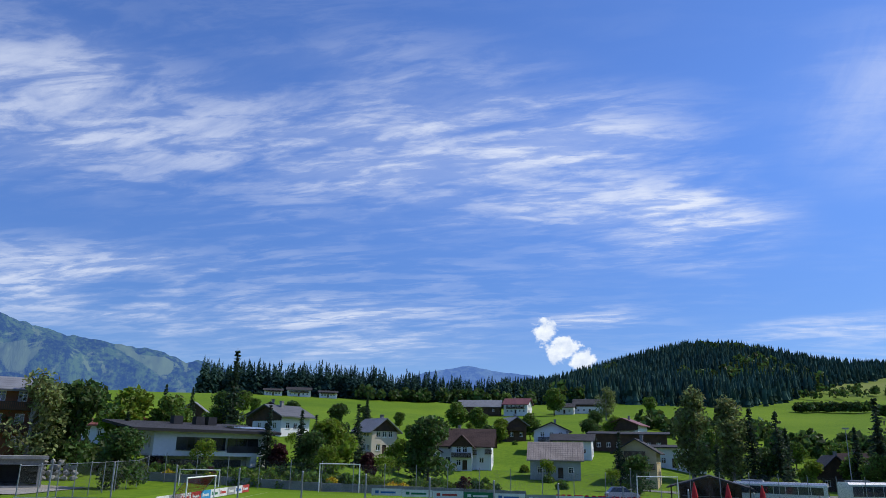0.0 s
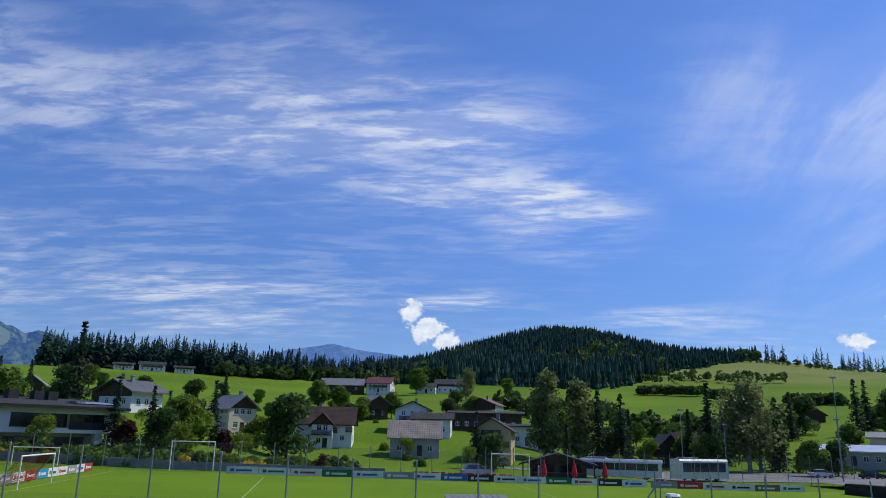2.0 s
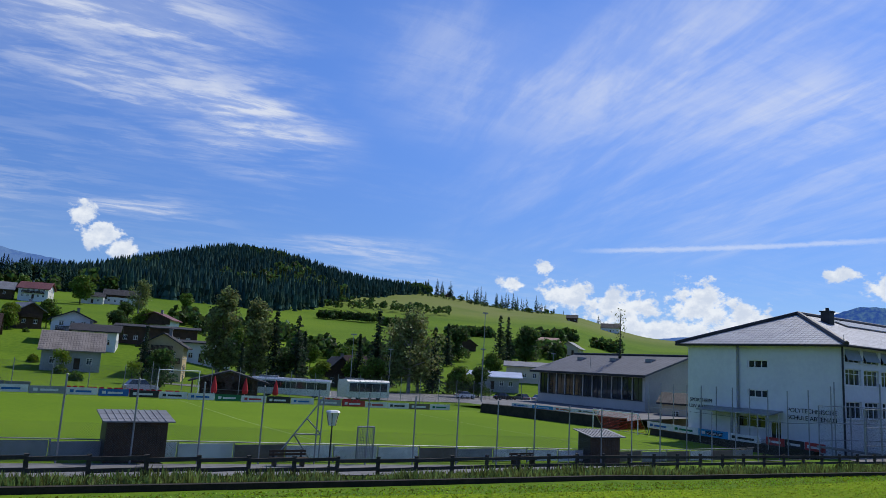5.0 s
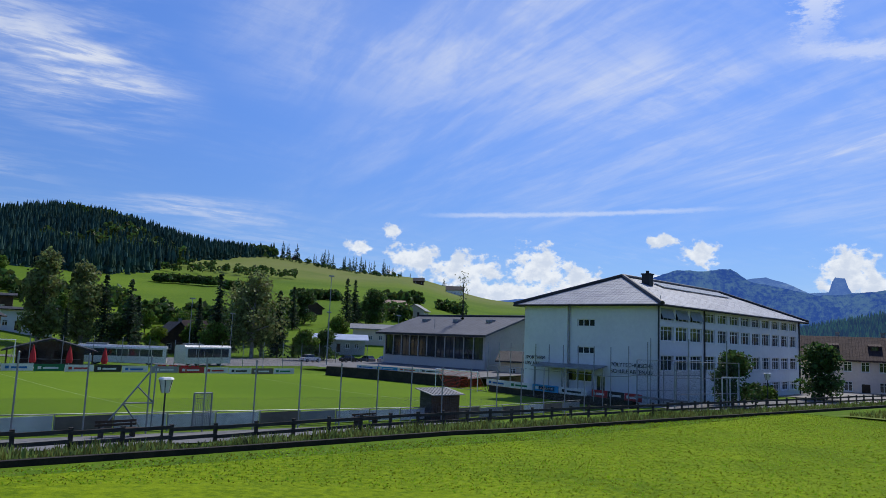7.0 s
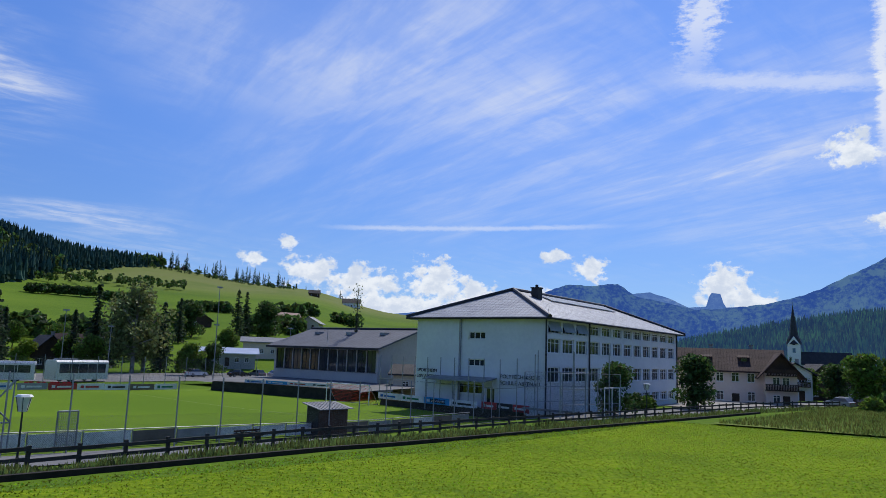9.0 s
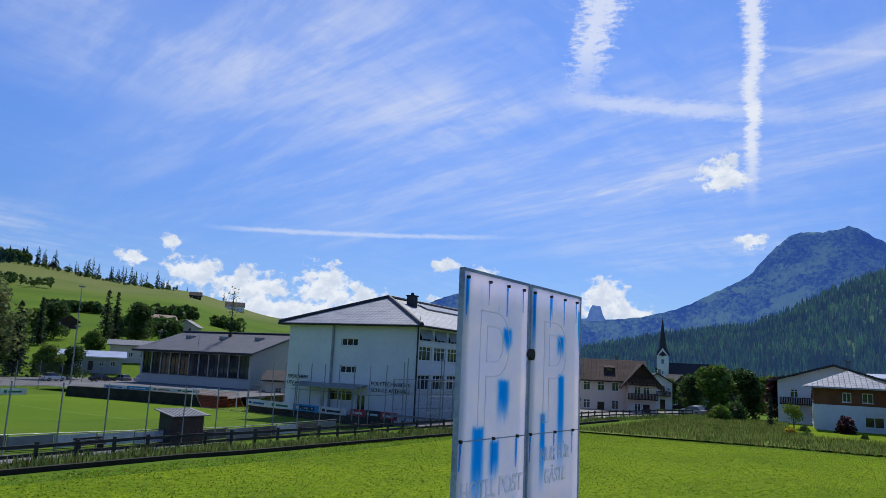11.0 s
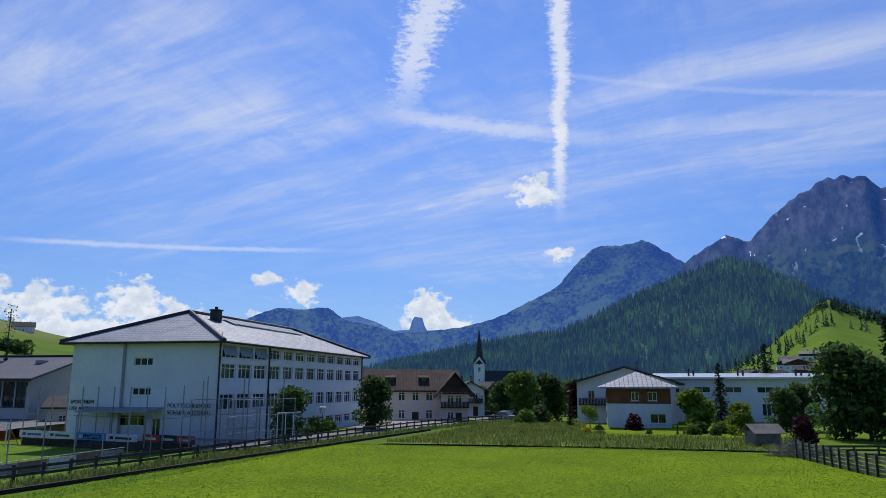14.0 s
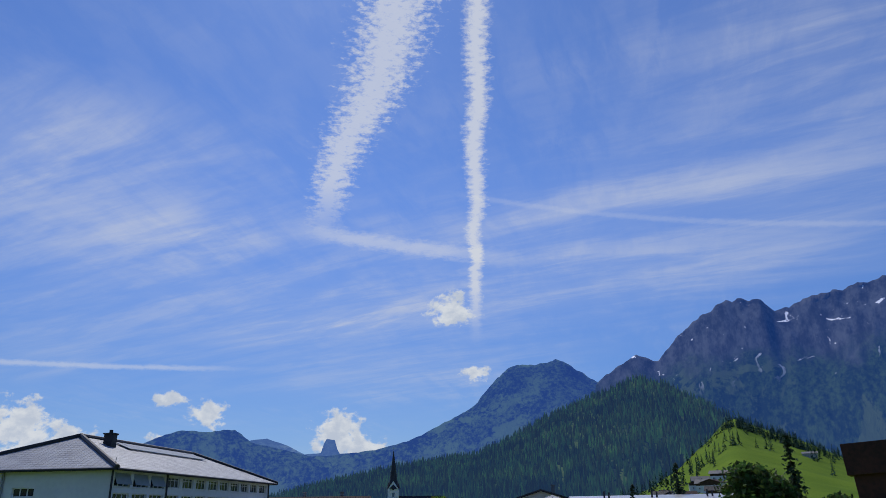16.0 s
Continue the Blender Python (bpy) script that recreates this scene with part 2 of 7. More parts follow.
M["pink"] = mat("rose_plaster", (0.80, 0.66, 0.57), (0.72, 0.58, 0.50), 0.88, 0.3, 0.08)
M["greywall"] = mat("grey_plaster", (0.42, 0.42, 0.42), (0.33, 0.33, 0.33), 0.88, 0.3, 0.08)
M["wood"] = mat("dark_wood", (0.085, 0.050, 0.030), (0.045, 0.028, 0.018), 0.75, 0.8, 0.3)
M["redwood"] = mat("larch_cladding", (0.23, 0.085, 0.035), (0.15, 0.055, 0.025), 0.7, 0.8, 0.3)
M["oldwood"] = mat("weathered_wood", (0.27, 0.25, 0.22), (0.15, 0.135, 0.12), 0.9, 1.2, 0.4)
M["fencewood"] = mat("fence_wood", (0.075, 0.065, 0.055), (0.04, 0.035, 0.03), 0.9, 1.2, 0.4)
M["trim"] = mat("white_paint", (0.80, 0.80, 0.79), (0.72, 0.72, 0.71), 0.6, 0.8, 0.05)
M["darktrim"] = mat("dark_sheet_metal", (0.05, 0.05, 0.055), (0.03, 0.03, 0.034), 0.5, 0.8, 0.1, 0.3)
M["steel"] = mat("galvanised_steel", (0.34, 0.36, 0.38), (0.22, 0.23, 0.25), 0.5, 1.5, 0.1, 0.6)
M["glass"] = glass_mat()
M["bark"] = mat("bark", (0.10, 0.08, 0.06), (0.05, 0.04, 0.03), 0.95, 1.5, 0.6)
M["palebark"] = mat("birch_bark", (0.38, 0.37, 0.34), (0.12, 0.11, 0.10), 0.9, 2.0, 0.4)
M["rooftile_grey"] = ribbed("grey_roof_tiles", (0.38, 0.40, 0.45), (0.24, 0.26, 0.31), 0.62, 0, 0.6, 0.0, 1.0, 0.4, 0.55)
M["roof_sheet"] = ribbed("dark_roof_sheet", (0.115, 0.12, 0.135), (0.08, 0.085, 0.095), 0.9, 0, 0.6, 0.0, 0.7, 0.25)
M["roof_sheet_y"] = ribbed("grey_roof_sheet", (0.21, 0.22, 0.24), (0.15, 0.155, 0.17), 0.9, 1, 0.6, 0.0, 0.7, 0.25)
M["roof_brown"] = ribbed("brown_roof_tiles", (0.078, 0.052, 0.047), (0.050, 0.034, 0.031), 0.45, 0, 0.85, 0.0, 0.7, 0.15, 0.4)
M["roof_maroon"] = ribbed("maroon_roof_sheet", (0.17, 0.05, 0.055), (0.12, 0.038, 0.042), 0.5, 0, 0.6, 0.0, 0.7, 0.4)
M["roof_dark"] = ribbed("charcoal_roof_tiles", (0.055, 0.055, 0.06), (0.035, 0.035, 0.04), 0.4, 0, 0.75, 0.0, 0.7, 0.2, 0.4)
M["roof_shingle"] = ribbed("weathered_shingles", (0.33, 0.29, 0.26), (0.20, 0.17, 0.155), 0.5, 0, 0.9, 0.0, 0.8, 0.2, 0.5)
M["roof_red"] = ribbed("red_roof_tiles", (0.28, 0.085, 0.05), (0.20, 0.06, 0.04), 0.45, 0, 0.7, 0.0, 0.7, 0.3, 0.4)
M["roof_light"] = mat("bright_metal_roof", (0.62, 0.63, 0.65), (0.5, 0.51, 0.53), 0.3, 0.4, 0.05, 0.5)
M["spruce"] = leaf_mat("spruce_needles", (0.050, 0.082, 0.042), (0.024, 0.046, 0.026), 0.45)
# needle colours shifted towards blue to carry the haze of distance
M["forest"] = mat("haze_blue_needles", (0.050, 0.098, 0.066), (0.022, 0.054, 0.046), 0.9, 0.01, 0.0, fine_scale=0.08, spec=0.05, island=0.45)
# yellow-green patches paint sunlit crowns; the blue emission paints air haze
M["slope"] = mat("sunlit_hazy_needles", (0.20, 0.27, 0.040), (0.020, 0.046, 0.026), 0.9, 0.006, 0.0, fine_scale=0.03, spec=0.0, island=0.6, emit=(0.022, 0.052, 0.14, 0.6))
M["leaf"] = leaf_mat("green_leaves", (0.155, 0.235, 0.036), (0.072, 0.130, 0.022), 0.45)
M["darkleaf"] = leaf_mat("dark_leaves", (0.088, 0.145, 0.034), (0.042, 0.080, 0.022), 0.45)
M["lightleaf"] = leaf_mat("fresh_leaves", (0.20, 0.28, 0.03), (0.11, 0.17, 0.018), 0.35)
M["birchleaf"] = leaf_mat("birch_leaves", (0.25, 0.28, 0.10), (0.12, 0.16, 0.055), 0.45)
M["redleaf"] = leaf_mat("purple_leaves", (0.075, 0.022, 0.028), (0.038, 0.013, 0.018), 0.4)
M["yellow"] = leaf_mat("yellow_blossom", (0.65, 0.45, 0.02), (0.35, 0.30, 0.02), 0.3)
M["weeds"] = leaf_mat("roadside_weeds", (0.20, 0.24, 0.07), (0.08, 0.12, 0.03), 0.5)
M["seedgrass"] = leaf_mat("seeding_grass", (0.24, 0.27, 0.07), (0.11, 0.15, 0.03), 0.5)
M["lettering"] = mat("dark_lettering", (0.022, 0.024, 0.032), (0.015, 0.016, 0.022), 0.9, 1.0, 0.0, spec=0.1)
M["net"] = mat("red_goal_net", (0.42, 0.04, 0.03), (0.30, 0.03, 0.02), 0.8, 2.0, 0.0)
M["red"] = mat("red_canvas", (0.50, 0.025, 0.03), (0.38, 0.02, 0.025), 0.7, 2.0, 0.1)
M["rust"] = mat("rusty_painted_steel", (0.085, 0.030, 0.022), (0.036, 0.017, 0.014), 0.8, 6.0, 0.4)
M["black"] = mat("black_rubber", (0.02, 0.02, 0.021), None, 0.7, 3.0, 0.05)
M["curtain"] = mat("blue_grey_blind", (0.33, 0.37, 0.43), (0.28, 0.32, 0.38), 0.8, 2.0, 0.1)
M["snow"] = mat("snow", (0.85, 0.87, 0.9), (0.75, 0.78, 0.84), 0.6, 0.02, 0.1)


# ---- geometry helpers ----
class Geo:
    """Collects faces for one mesh."""

    def __init__(self):
        self.v, self.f = [], []

    def poly(self, *pts):
        n = len(self.v)
        self.v += [tuple(p) for p in pts]
        self.f.append(tuple(range(n, n + len(pts))))
        return self

    def box(self, x0, y0, z0, x1, y1, z1):
        n = len(self.v)
        self.v += [(x, y, z) for z in (z0, z1) for x, y in ((x0, y0), (x1, y0), (x1, y1), (x0, y1))]
        self.f += [tuple(n + i for i in q) for q in ((3, 2, 1, 0), (4, 5, 6, 7), (0, 1, 5, 4), (1, 2, 6, 5), (2, 3, 7, 6), (3, 0, 4, 7))]
        return self

    def slab(self, quad, thick):
        """A sheet over a ring of points, thickened downwards."""
        n, k = len(self.v), len(quad)
        self.v += [tuple(p) for p in quad] + [(p[0], p[1], p[2] - thick) for p in quad]
        self.f += [tuple(range(n, n + k)), tuple(range(n + 2 * k - 1, n + k - 1, -1))]
        self.f += [(n + i, n + k + i, n + k + (i + 1) % k, n + (i + 1) % k) for i in range(k)]
        return self

    def rod(self, a, b, r0, r1=None, n=8, caps=True):
        a, b = Vector(a), Vector(b)
        r1 = r0 if r1 is None else r1
        d = (b - a).normalized()
        s = d.orthogonal().normalized()
        t = d.cross(s)
        k = len(self.v)
        for c, r in ((a, r0), (b, r1)):
            self.v += [tuple(c + r * (math.cos(2 * math.pi * i / n) * s + math.sin(2 * math.pi * i / n) * t)) for i in range(n)]
        self.f += [(k + i, k + (i + 1) % n, k + n + (i + 1) % n, k + n + i) for i in range(n)]
        if caps:
            self.f += [tuple(range(k + n - 1, k - 1, -1)), tuple(range(k + n, k + 2 * n))]
        return self

    def facade(self, o, side, up_to, openings, depth=0.22, base=0.0):
        """A wall face from o along side (length included) with openings (u0, u1, z0, z1) cut in and reveals."""
        o, side = Vector(o), Vector(side)
        length = side.length
        s = side.normalized()
        inn = Vector((-s.y, s.x, 0)) * depth
        us = sorted({0.0, length, *[x for q in openings for x in q[:2]]})
        zs = sorted({base, up_to, *[x for q in openings for x in q[2:]]})
        P = lambda uu, zz: o + s * uu + Vector((0, 0, zz))  # noqa: E731
        for a, b in zip(us, us[1:]):
            for c, d in zip(zs, zs[1:]):
                if not any(q[0] < (a + b) / 2 < q[1] and q[2] < (c + d) / 2 < q[3] for q in openings):
                    self.poly(P(a, c), P(b, c), P(b, d), P(a, d))
        for a, b, c, d in openings:
            ring = [P(a, c), P(b, c), P(b, d), P(a, d)]
            for p, q in zip(ring, ring[1:] + ring[:1]):
                self.poly(p, q, q + inn, p + inn)
        return self

    def build(self, name, material, parent=None, label="", smooth=False):
        me = bpy.data.meshes.new(name)
        me.from_pydata(self.v, [], self.f)
        me.materials.append(material)
        if smooth:
            me.polygons.foreach_set("use_smooth", [True] * len(me.polygons))
        ob = new(name, me)
        ob.parent = parent
        if label:
            ob["label"] = label
        return ob


def thing(name, m, label, category, group="", kind=""):
    e = new(name)
    e.empty_display_size = 0.2
    e.matrix_world = m
    return tagged(e, label, category, group, kind)


def clear_steps(x, lo, hi):
    k = np.clip((x - lo) / (hi - lo), 0, 1)
    return k * k * (3 - 2 * k)


# ---- terrain ----
# the land north of the pitch lies turned a little against the plan of the school side
SWING = radians(1.29)


def site(x, y):
    """A place of the northern plan, turned and shifted into the world."""
    if math.hypot(x, y) < 84 or math.degrees(math.atan2(x, y)) > 46:
        return x, y
    return 1.0 + x * math.cos(SWING) - y * math.sin(SWING), -0.25 + x * math.sin(SWING) + y * math.cos(SWING)


def land(x, y):
    """Height of the ground, from the raised roadside by the camera to the hills."""
    x, y = np.asarray(x, float), np.asarray(y, float)
    r = np.hypot(x, y) + 1e-6
    a = np.degrees(np.arctan2(x, y))
    a = a + 1.29 * (1 - clear_steps(a, 44, 56)) * clear_steps(a, -80, -50)
    near = np.clip(0.75 - 0.02 * x, 0.0, 1.3)
    low = np.clip(0.55 - 0.027 * x, -0.75 * clear_steps(y, 33, 39), 1.2)
    far_side = np.clip(0.75 - 0.02 * x, -0.4, 1.3)
    near = near + (low + (far_side - low) * clear_steps(y, 62, 92) - near) * clear_steps(y, 28, 34)
    bank = 1 - clear_steps(np.hypot(x - 2, y + 2), 4.5, 22)
    near = near + (4.2 - near) * np.maximum(bank, clear_steps(-y + 0.25 * np.abs(x), 24, 44) * clear_steps(60 - x, 0, 25))
    start = 140 + 45 * clear_steps(a, 12, 26)
    slope = 0.105 - 0.035 * clear_steps(a, 44, 52)
    stop = 530 + 560 * clear_steps(a, 3, 14)
    rise = np.maximum(slope * (np.minimum(r, stop) - start), 0)
    meadow = np.interp(np.minimum(r, stop), [130, 150, 158, 172, 195, 229, 300, 402, 530, 1100], [0.0, 0.5, 1.3, 2.7, 6.0, 10.4, 17.5, 27.5, 41.0, 100.8])
    rise = meadow + (rise - meadow) * clear_steps(a, 9, 20)
    garden = np.interp(r, [98, 118, 140, 165, 220, 530], [0.0, 2.2, 6.0, 9.3, 14.3, 43.5])
    rise = garden + (rise - garden) * clear_steps(a, -11, 1)
    rise = rise * (1 - clear_steps(a, 57, 68)) * clear_steps(a, -150, -60)
    wood = 52 * np.exp(-(((a - 20.5) / 8.5) ** 2) - ((r - 1040) / 260) ** 2)
    knoll = 17 * np.exp(-(((a - 34.5) / 5.0) ** 2) - ((r - 1130) / 240) ** 2)
    fall = 60 * clear_steps(r, 1250, 2300) * clear_steps(rise, 0, 40) + 22 * clear_steps(r, 620, 900) * clear_steps(8 - a, 0, 14) * clear_steps(rise, 0, 40)
    piste = np.interp(a, [95, 98.6, 101, 103, 104.2, 105, 106.5, 109, 111, 114, 122, 150], [0.2, 1.9, 3.2, 4.7, 6.0, 6.2, 5.5, 4.5, 3.4, 2.2, 1.6, 0.0])
    ski = 1500 * np.tan(np.radians(piste)) * np.clip((r - 320) / 1180, 0, 1) ** 1.15 * clear_steps(a, 94, 97)
    dip = -2.0 * clear_steps(r, 110, 240) * clear_steps(a, 60, 72) * (1 - clear_steps(a, 92, 100))
    return near * (1 - clear_steps(r, 115, 190) * clear_steps(np.abs(a), 0, 1)) + rise + wood + knoll - fall + ski + dip


def hgt(x, y):
    return float(land(x, y))


az_line = np.concatenate([np.arange(-180, -42, 6.0), np.arange(-42, 126, 0.7), np.arange(126, 180, 6.0)])
r_line = np.concatenate([np.linspace(1.5, 130, 66), np.geomspace(133, 4700, 84)])
A, R = np.meshgrid(np.radians(az_line), r_line)
X, Y = np.sin(A) * R, np.cos(A) * R
Z = land(X, Y)
swell = np.array([noise.noise((px / 90, py / 90, 0.3)) for px, py in zip(X.ravel(), Y.ravel())]).reshape(X.shape)
Z = Z + swell * 2.2 * clear_steps(R, 200, 420)
na, nr = len(az_line), len(r_line)
verts = [(0.0, 0.0, hgt(0, 0)), *zip(X.ravel().tolist(), Y.ravel().tolist(), Z.ravel().tolist())]
faces = [(0, 1 + (i + 1) % na, 1 + i) for i in range(na)]
faces += [(1 + j * na + i, 1 + j * na + (i + 1) % na, 1 + (j + 1) * na + (i + 1) % na, 1 + (j + 1) * na + i) for j in range(nr - 1) for i in range(na)]
g = Geo()
g.v, g.f = verts, faces
ground = tagged(g.build("ground", M["ground"], smooth=True), "green meadow ground rolling up into hills", "ground", kind="structure")


k_g = Nodes(M["ground"].node_tree)
p_g = M["ground"].node_tree.nodes["Principled BSDF"]
far_g = k_g.add("ShaderNodeVectorMath", {0: k_g.add("ShaderNodeNewGeometry").outputs["Position"]}, operation="LENGTH").outputs["Value"]
# northern grass pales to olive with distance: aerial haze put into its colour
haze_g = k_g.math("MULTIPLY", k_g.math("MULTIPLY", k_g.ramp(far_g, 600, 900), k_g.ramp(k_g.add("ShaderNodeSeparateXYZ", {"Vector": k_g.add("ShaderNodeNewGeometry").outputs["Position"]}).outputs[1], 50, 250)), k_g.ramp(k_g.noise(k_g.add("ShaderNodeNewGeometry").outputs["Position"], 0.012, 5.0), 0.30, 0.60, 0.55, 1.0))
k_g.put(p_g.inputs["Base Color"], k_g.mix(haze_g, p_g.inputs["Base Color"].links[0].from_socket, (0.175, 0.20, 0.06, 1)))


def sheet(name, ring, lift, material, label, category, step=3.0):
    """A surface laid a little over the ground, inside a four-cornered outline."""
    a, b, c, d = [Vector(p) for p in ring]
    nu, nv = max(1, int((b - a).length / step)), max(1, int((d - a).length / step))
    g = Geo()
    for j in range(nv + 1):
        for i in range(nu + 1):
            p = a.lerp(b, i / nu).lerp(d.lerp(c, i / nu), j / nv)
            g.v.append((p.x, p.y, hgt(p.x, p.y) + lift))
    g.f = [(j * (nu + 1) + i, j * (nu + 1) + i + 1, (j + 1) * (nu + 1) + i + 1, (j + 1) * (nu + 1) + i) for j in range(nv) for i in range(nu)]
    return tagged(g.build(name, material), label, category, kind="structure")


sheet("football_pitch", ((-30, 40), (80, 40), (80, 91.5), (-30, 91.5)), 0.05, M["pitch"], "mown green turf of a football pitch", "pitch")
sheet("pavement", ((-40, 34.2), (66, 34.2), (66, 38.2), (-40, 38.2)), 0.06, M["asphalt"], "grey asphalt footpath along the fence", "path")
sheet("road", ((66, 29.5), (180, 8), (184, 16), (66, 35.5)), 0.07, M["asphalt"], "grey village road beside the school", "road")
sheet("forecourt", ((100, 22), (134, 18), (138, 32), (100, 36)), 0.09, M["gravel"], "pale forecourt before the inn", "forecourt")
sheet("parking_lot", ((60, 112), (128, 108), (126, 136), (30, 142)), 0.08, M["asphalt"], "grey asphalt car park", "car park")
sheet("lane", ((-8, 99), (36, 96), (36, 100), (-8, 104)), 0.06, M["gravel"], "pale gravel lane behind the pitch", "path")
sheet("garage_yard", ((-56, 74), (-42, 74), (-42, 88), (-56, 88)), 0.08, M["gravel"], "pale paved garage drive", "drive")
sheet("uncut_meadow", ((75, 20), (128, 12), (105, -1), (77, 0)), 0.16, M["tall"], "tall uncut meadow with flowering grass", "meadow", 2.0)
sheet("uncut_meadow", ((77, 0), (100, -1), (98, -22), (76, -22)), 0.16, M["tall"], "tall uncut meadow with flowering grass", "meadow", 2.0)
sheet("garden_lawn", ((88, 2), (120, 2), (122, -24), (90, -24)), 0.20, M["mown"], "short mown garden lawn", "lawn", 2.0)


# ---- mountains ----
def mountain(name, ridge, dist, foot, material, label, seed, rough, spread=0.55):
    """A range along a ridge of (azimuth, elevation) pairs at a distance, with spurs and gullies."""
    pa, pe = np.array(ridge).T
    pa = np.where(pa < 30, pa - 1.29, pa)
    n = int((pa[-1] - pa[0]) * 5)
    m = 60
    g = Geo()
    for j in range(m + 1):
        k = j / m
        for i in range(n + 1):
            a = pa[0] + (pa[-1] - pa[0]) * i / n
            top = dist * math.tan(radians(float(np.interp(a, pa, pe)))) + 5.8
            r = dist * (1 - spread * (1 - k))
            spur = noise.fractal((a * 0.22 + seed, k * 1.3, seed), 1.0, 2.1, 7)
            z = foot + (top - foot) * (k ** 1.15)
            z += spur * rough * (top - foot) * (0.35 + 0.65 * math.sin(k * math.pi) if k < 1 else 0.12)
            jag = noise.fractal((a * 1.9, seed, k * 3), 1.0, 2.0, 4)
            z += jag * rough * 0.10 * (top - foot) * k
            rr = r + spur * dist * 0.05
            g.v.append((math.sin(radians(a)) * rr, math.cos(radians(a)) * rr, z))
    back = len(g.v)
    for i in range(n + 1):
        x, y, z = g.v[m * (n + 1) + i]
        g.v.append((x * 1.12, y * 1.12, foot - 80))
    for j in range(m + 1):
        for i in range(n):
            g.f.append((j * (n + 1) + i, j * (n + 1) + i + 1, (j + 1) * (n + 1) + i + 1, (j + 1) * (n + 1) + i))
    return tagged(g.build(name, material, smooth=True), label, "mountain", kind="structure")


def range_mat(name, low, high, patch, haze_glow, rock=None, scale=0.0045):
    """Distant slopes: upright woods with clearings; a blue emission stands in for the haze of the air."""
    m = mat(name, low, high, 0.95, 0.01, 0.0, spec=0.0, emit=haze_glow)
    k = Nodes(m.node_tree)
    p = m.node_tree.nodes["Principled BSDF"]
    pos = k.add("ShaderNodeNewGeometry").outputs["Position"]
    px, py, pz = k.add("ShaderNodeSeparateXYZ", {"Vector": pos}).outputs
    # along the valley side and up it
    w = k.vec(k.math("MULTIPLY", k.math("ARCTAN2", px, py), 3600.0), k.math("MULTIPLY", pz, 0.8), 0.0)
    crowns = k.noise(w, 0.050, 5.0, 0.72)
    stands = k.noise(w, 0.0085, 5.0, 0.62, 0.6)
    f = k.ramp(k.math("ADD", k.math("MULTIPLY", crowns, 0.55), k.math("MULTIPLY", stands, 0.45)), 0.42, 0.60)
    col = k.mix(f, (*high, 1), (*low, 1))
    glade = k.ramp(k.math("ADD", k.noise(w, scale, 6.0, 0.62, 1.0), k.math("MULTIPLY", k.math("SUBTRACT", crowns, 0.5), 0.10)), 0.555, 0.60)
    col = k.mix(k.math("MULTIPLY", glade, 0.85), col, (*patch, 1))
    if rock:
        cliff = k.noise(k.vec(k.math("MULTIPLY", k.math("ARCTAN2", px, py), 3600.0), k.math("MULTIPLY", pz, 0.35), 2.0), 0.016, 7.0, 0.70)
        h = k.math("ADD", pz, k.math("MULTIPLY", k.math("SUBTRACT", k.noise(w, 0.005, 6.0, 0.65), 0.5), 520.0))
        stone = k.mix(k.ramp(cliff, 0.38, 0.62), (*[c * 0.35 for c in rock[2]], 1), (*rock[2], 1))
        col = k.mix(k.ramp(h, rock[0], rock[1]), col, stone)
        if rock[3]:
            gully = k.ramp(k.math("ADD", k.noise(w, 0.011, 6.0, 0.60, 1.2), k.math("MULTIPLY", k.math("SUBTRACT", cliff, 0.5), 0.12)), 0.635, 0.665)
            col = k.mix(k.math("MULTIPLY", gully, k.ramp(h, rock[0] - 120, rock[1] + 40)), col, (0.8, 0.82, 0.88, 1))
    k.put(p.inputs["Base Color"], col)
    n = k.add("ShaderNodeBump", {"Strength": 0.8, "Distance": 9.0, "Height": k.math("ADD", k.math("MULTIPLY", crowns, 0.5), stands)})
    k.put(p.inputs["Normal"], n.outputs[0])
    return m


# bluish colours and blue emission put the distance haze into these materials
far_haze_mat = range_mat("far_range", (0.060, 0.090, 0.075), (0.020, 0.034, 0.045), (0.11, 0.14, 0.10), (0.060, 0.135, 0.40, 0.90))
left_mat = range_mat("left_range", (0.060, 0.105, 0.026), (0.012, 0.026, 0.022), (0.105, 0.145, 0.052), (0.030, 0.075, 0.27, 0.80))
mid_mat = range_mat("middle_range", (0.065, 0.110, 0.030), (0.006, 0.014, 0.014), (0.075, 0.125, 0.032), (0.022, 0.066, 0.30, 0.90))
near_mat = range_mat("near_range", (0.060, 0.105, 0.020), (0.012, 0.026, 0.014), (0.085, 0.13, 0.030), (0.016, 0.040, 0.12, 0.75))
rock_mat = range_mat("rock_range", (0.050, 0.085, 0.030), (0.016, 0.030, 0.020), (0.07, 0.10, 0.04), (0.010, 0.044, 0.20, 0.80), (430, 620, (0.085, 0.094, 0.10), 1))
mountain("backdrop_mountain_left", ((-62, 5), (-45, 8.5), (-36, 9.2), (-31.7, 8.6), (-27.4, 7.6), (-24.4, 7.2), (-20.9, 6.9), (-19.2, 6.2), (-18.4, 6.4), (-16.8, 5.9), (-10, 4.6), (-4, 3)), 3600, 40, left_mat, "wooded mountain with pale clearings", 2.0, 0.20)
mountain("backdrop_mountain_middle", ((-6, 4), (-1.3, 6.2), (0.9, 6.6), (2.2, 6.85), (4.4, 6.45), (7, 6.05), (12, 4.6), (18, 3)), 4300, 80, far_haze_mat, "distant blue wooded mountain", 5.0, 0.10, 0.4)
mountain("backdrop_far_hills", ((40, 1.5), (46, 2.6), (52, 3.3), (56, 3.6), (61, 3.5), (66, 3.2)), 3900, 10, far_haze_mat, "far low wooded hills", 8.0, 0.10, 0.4)
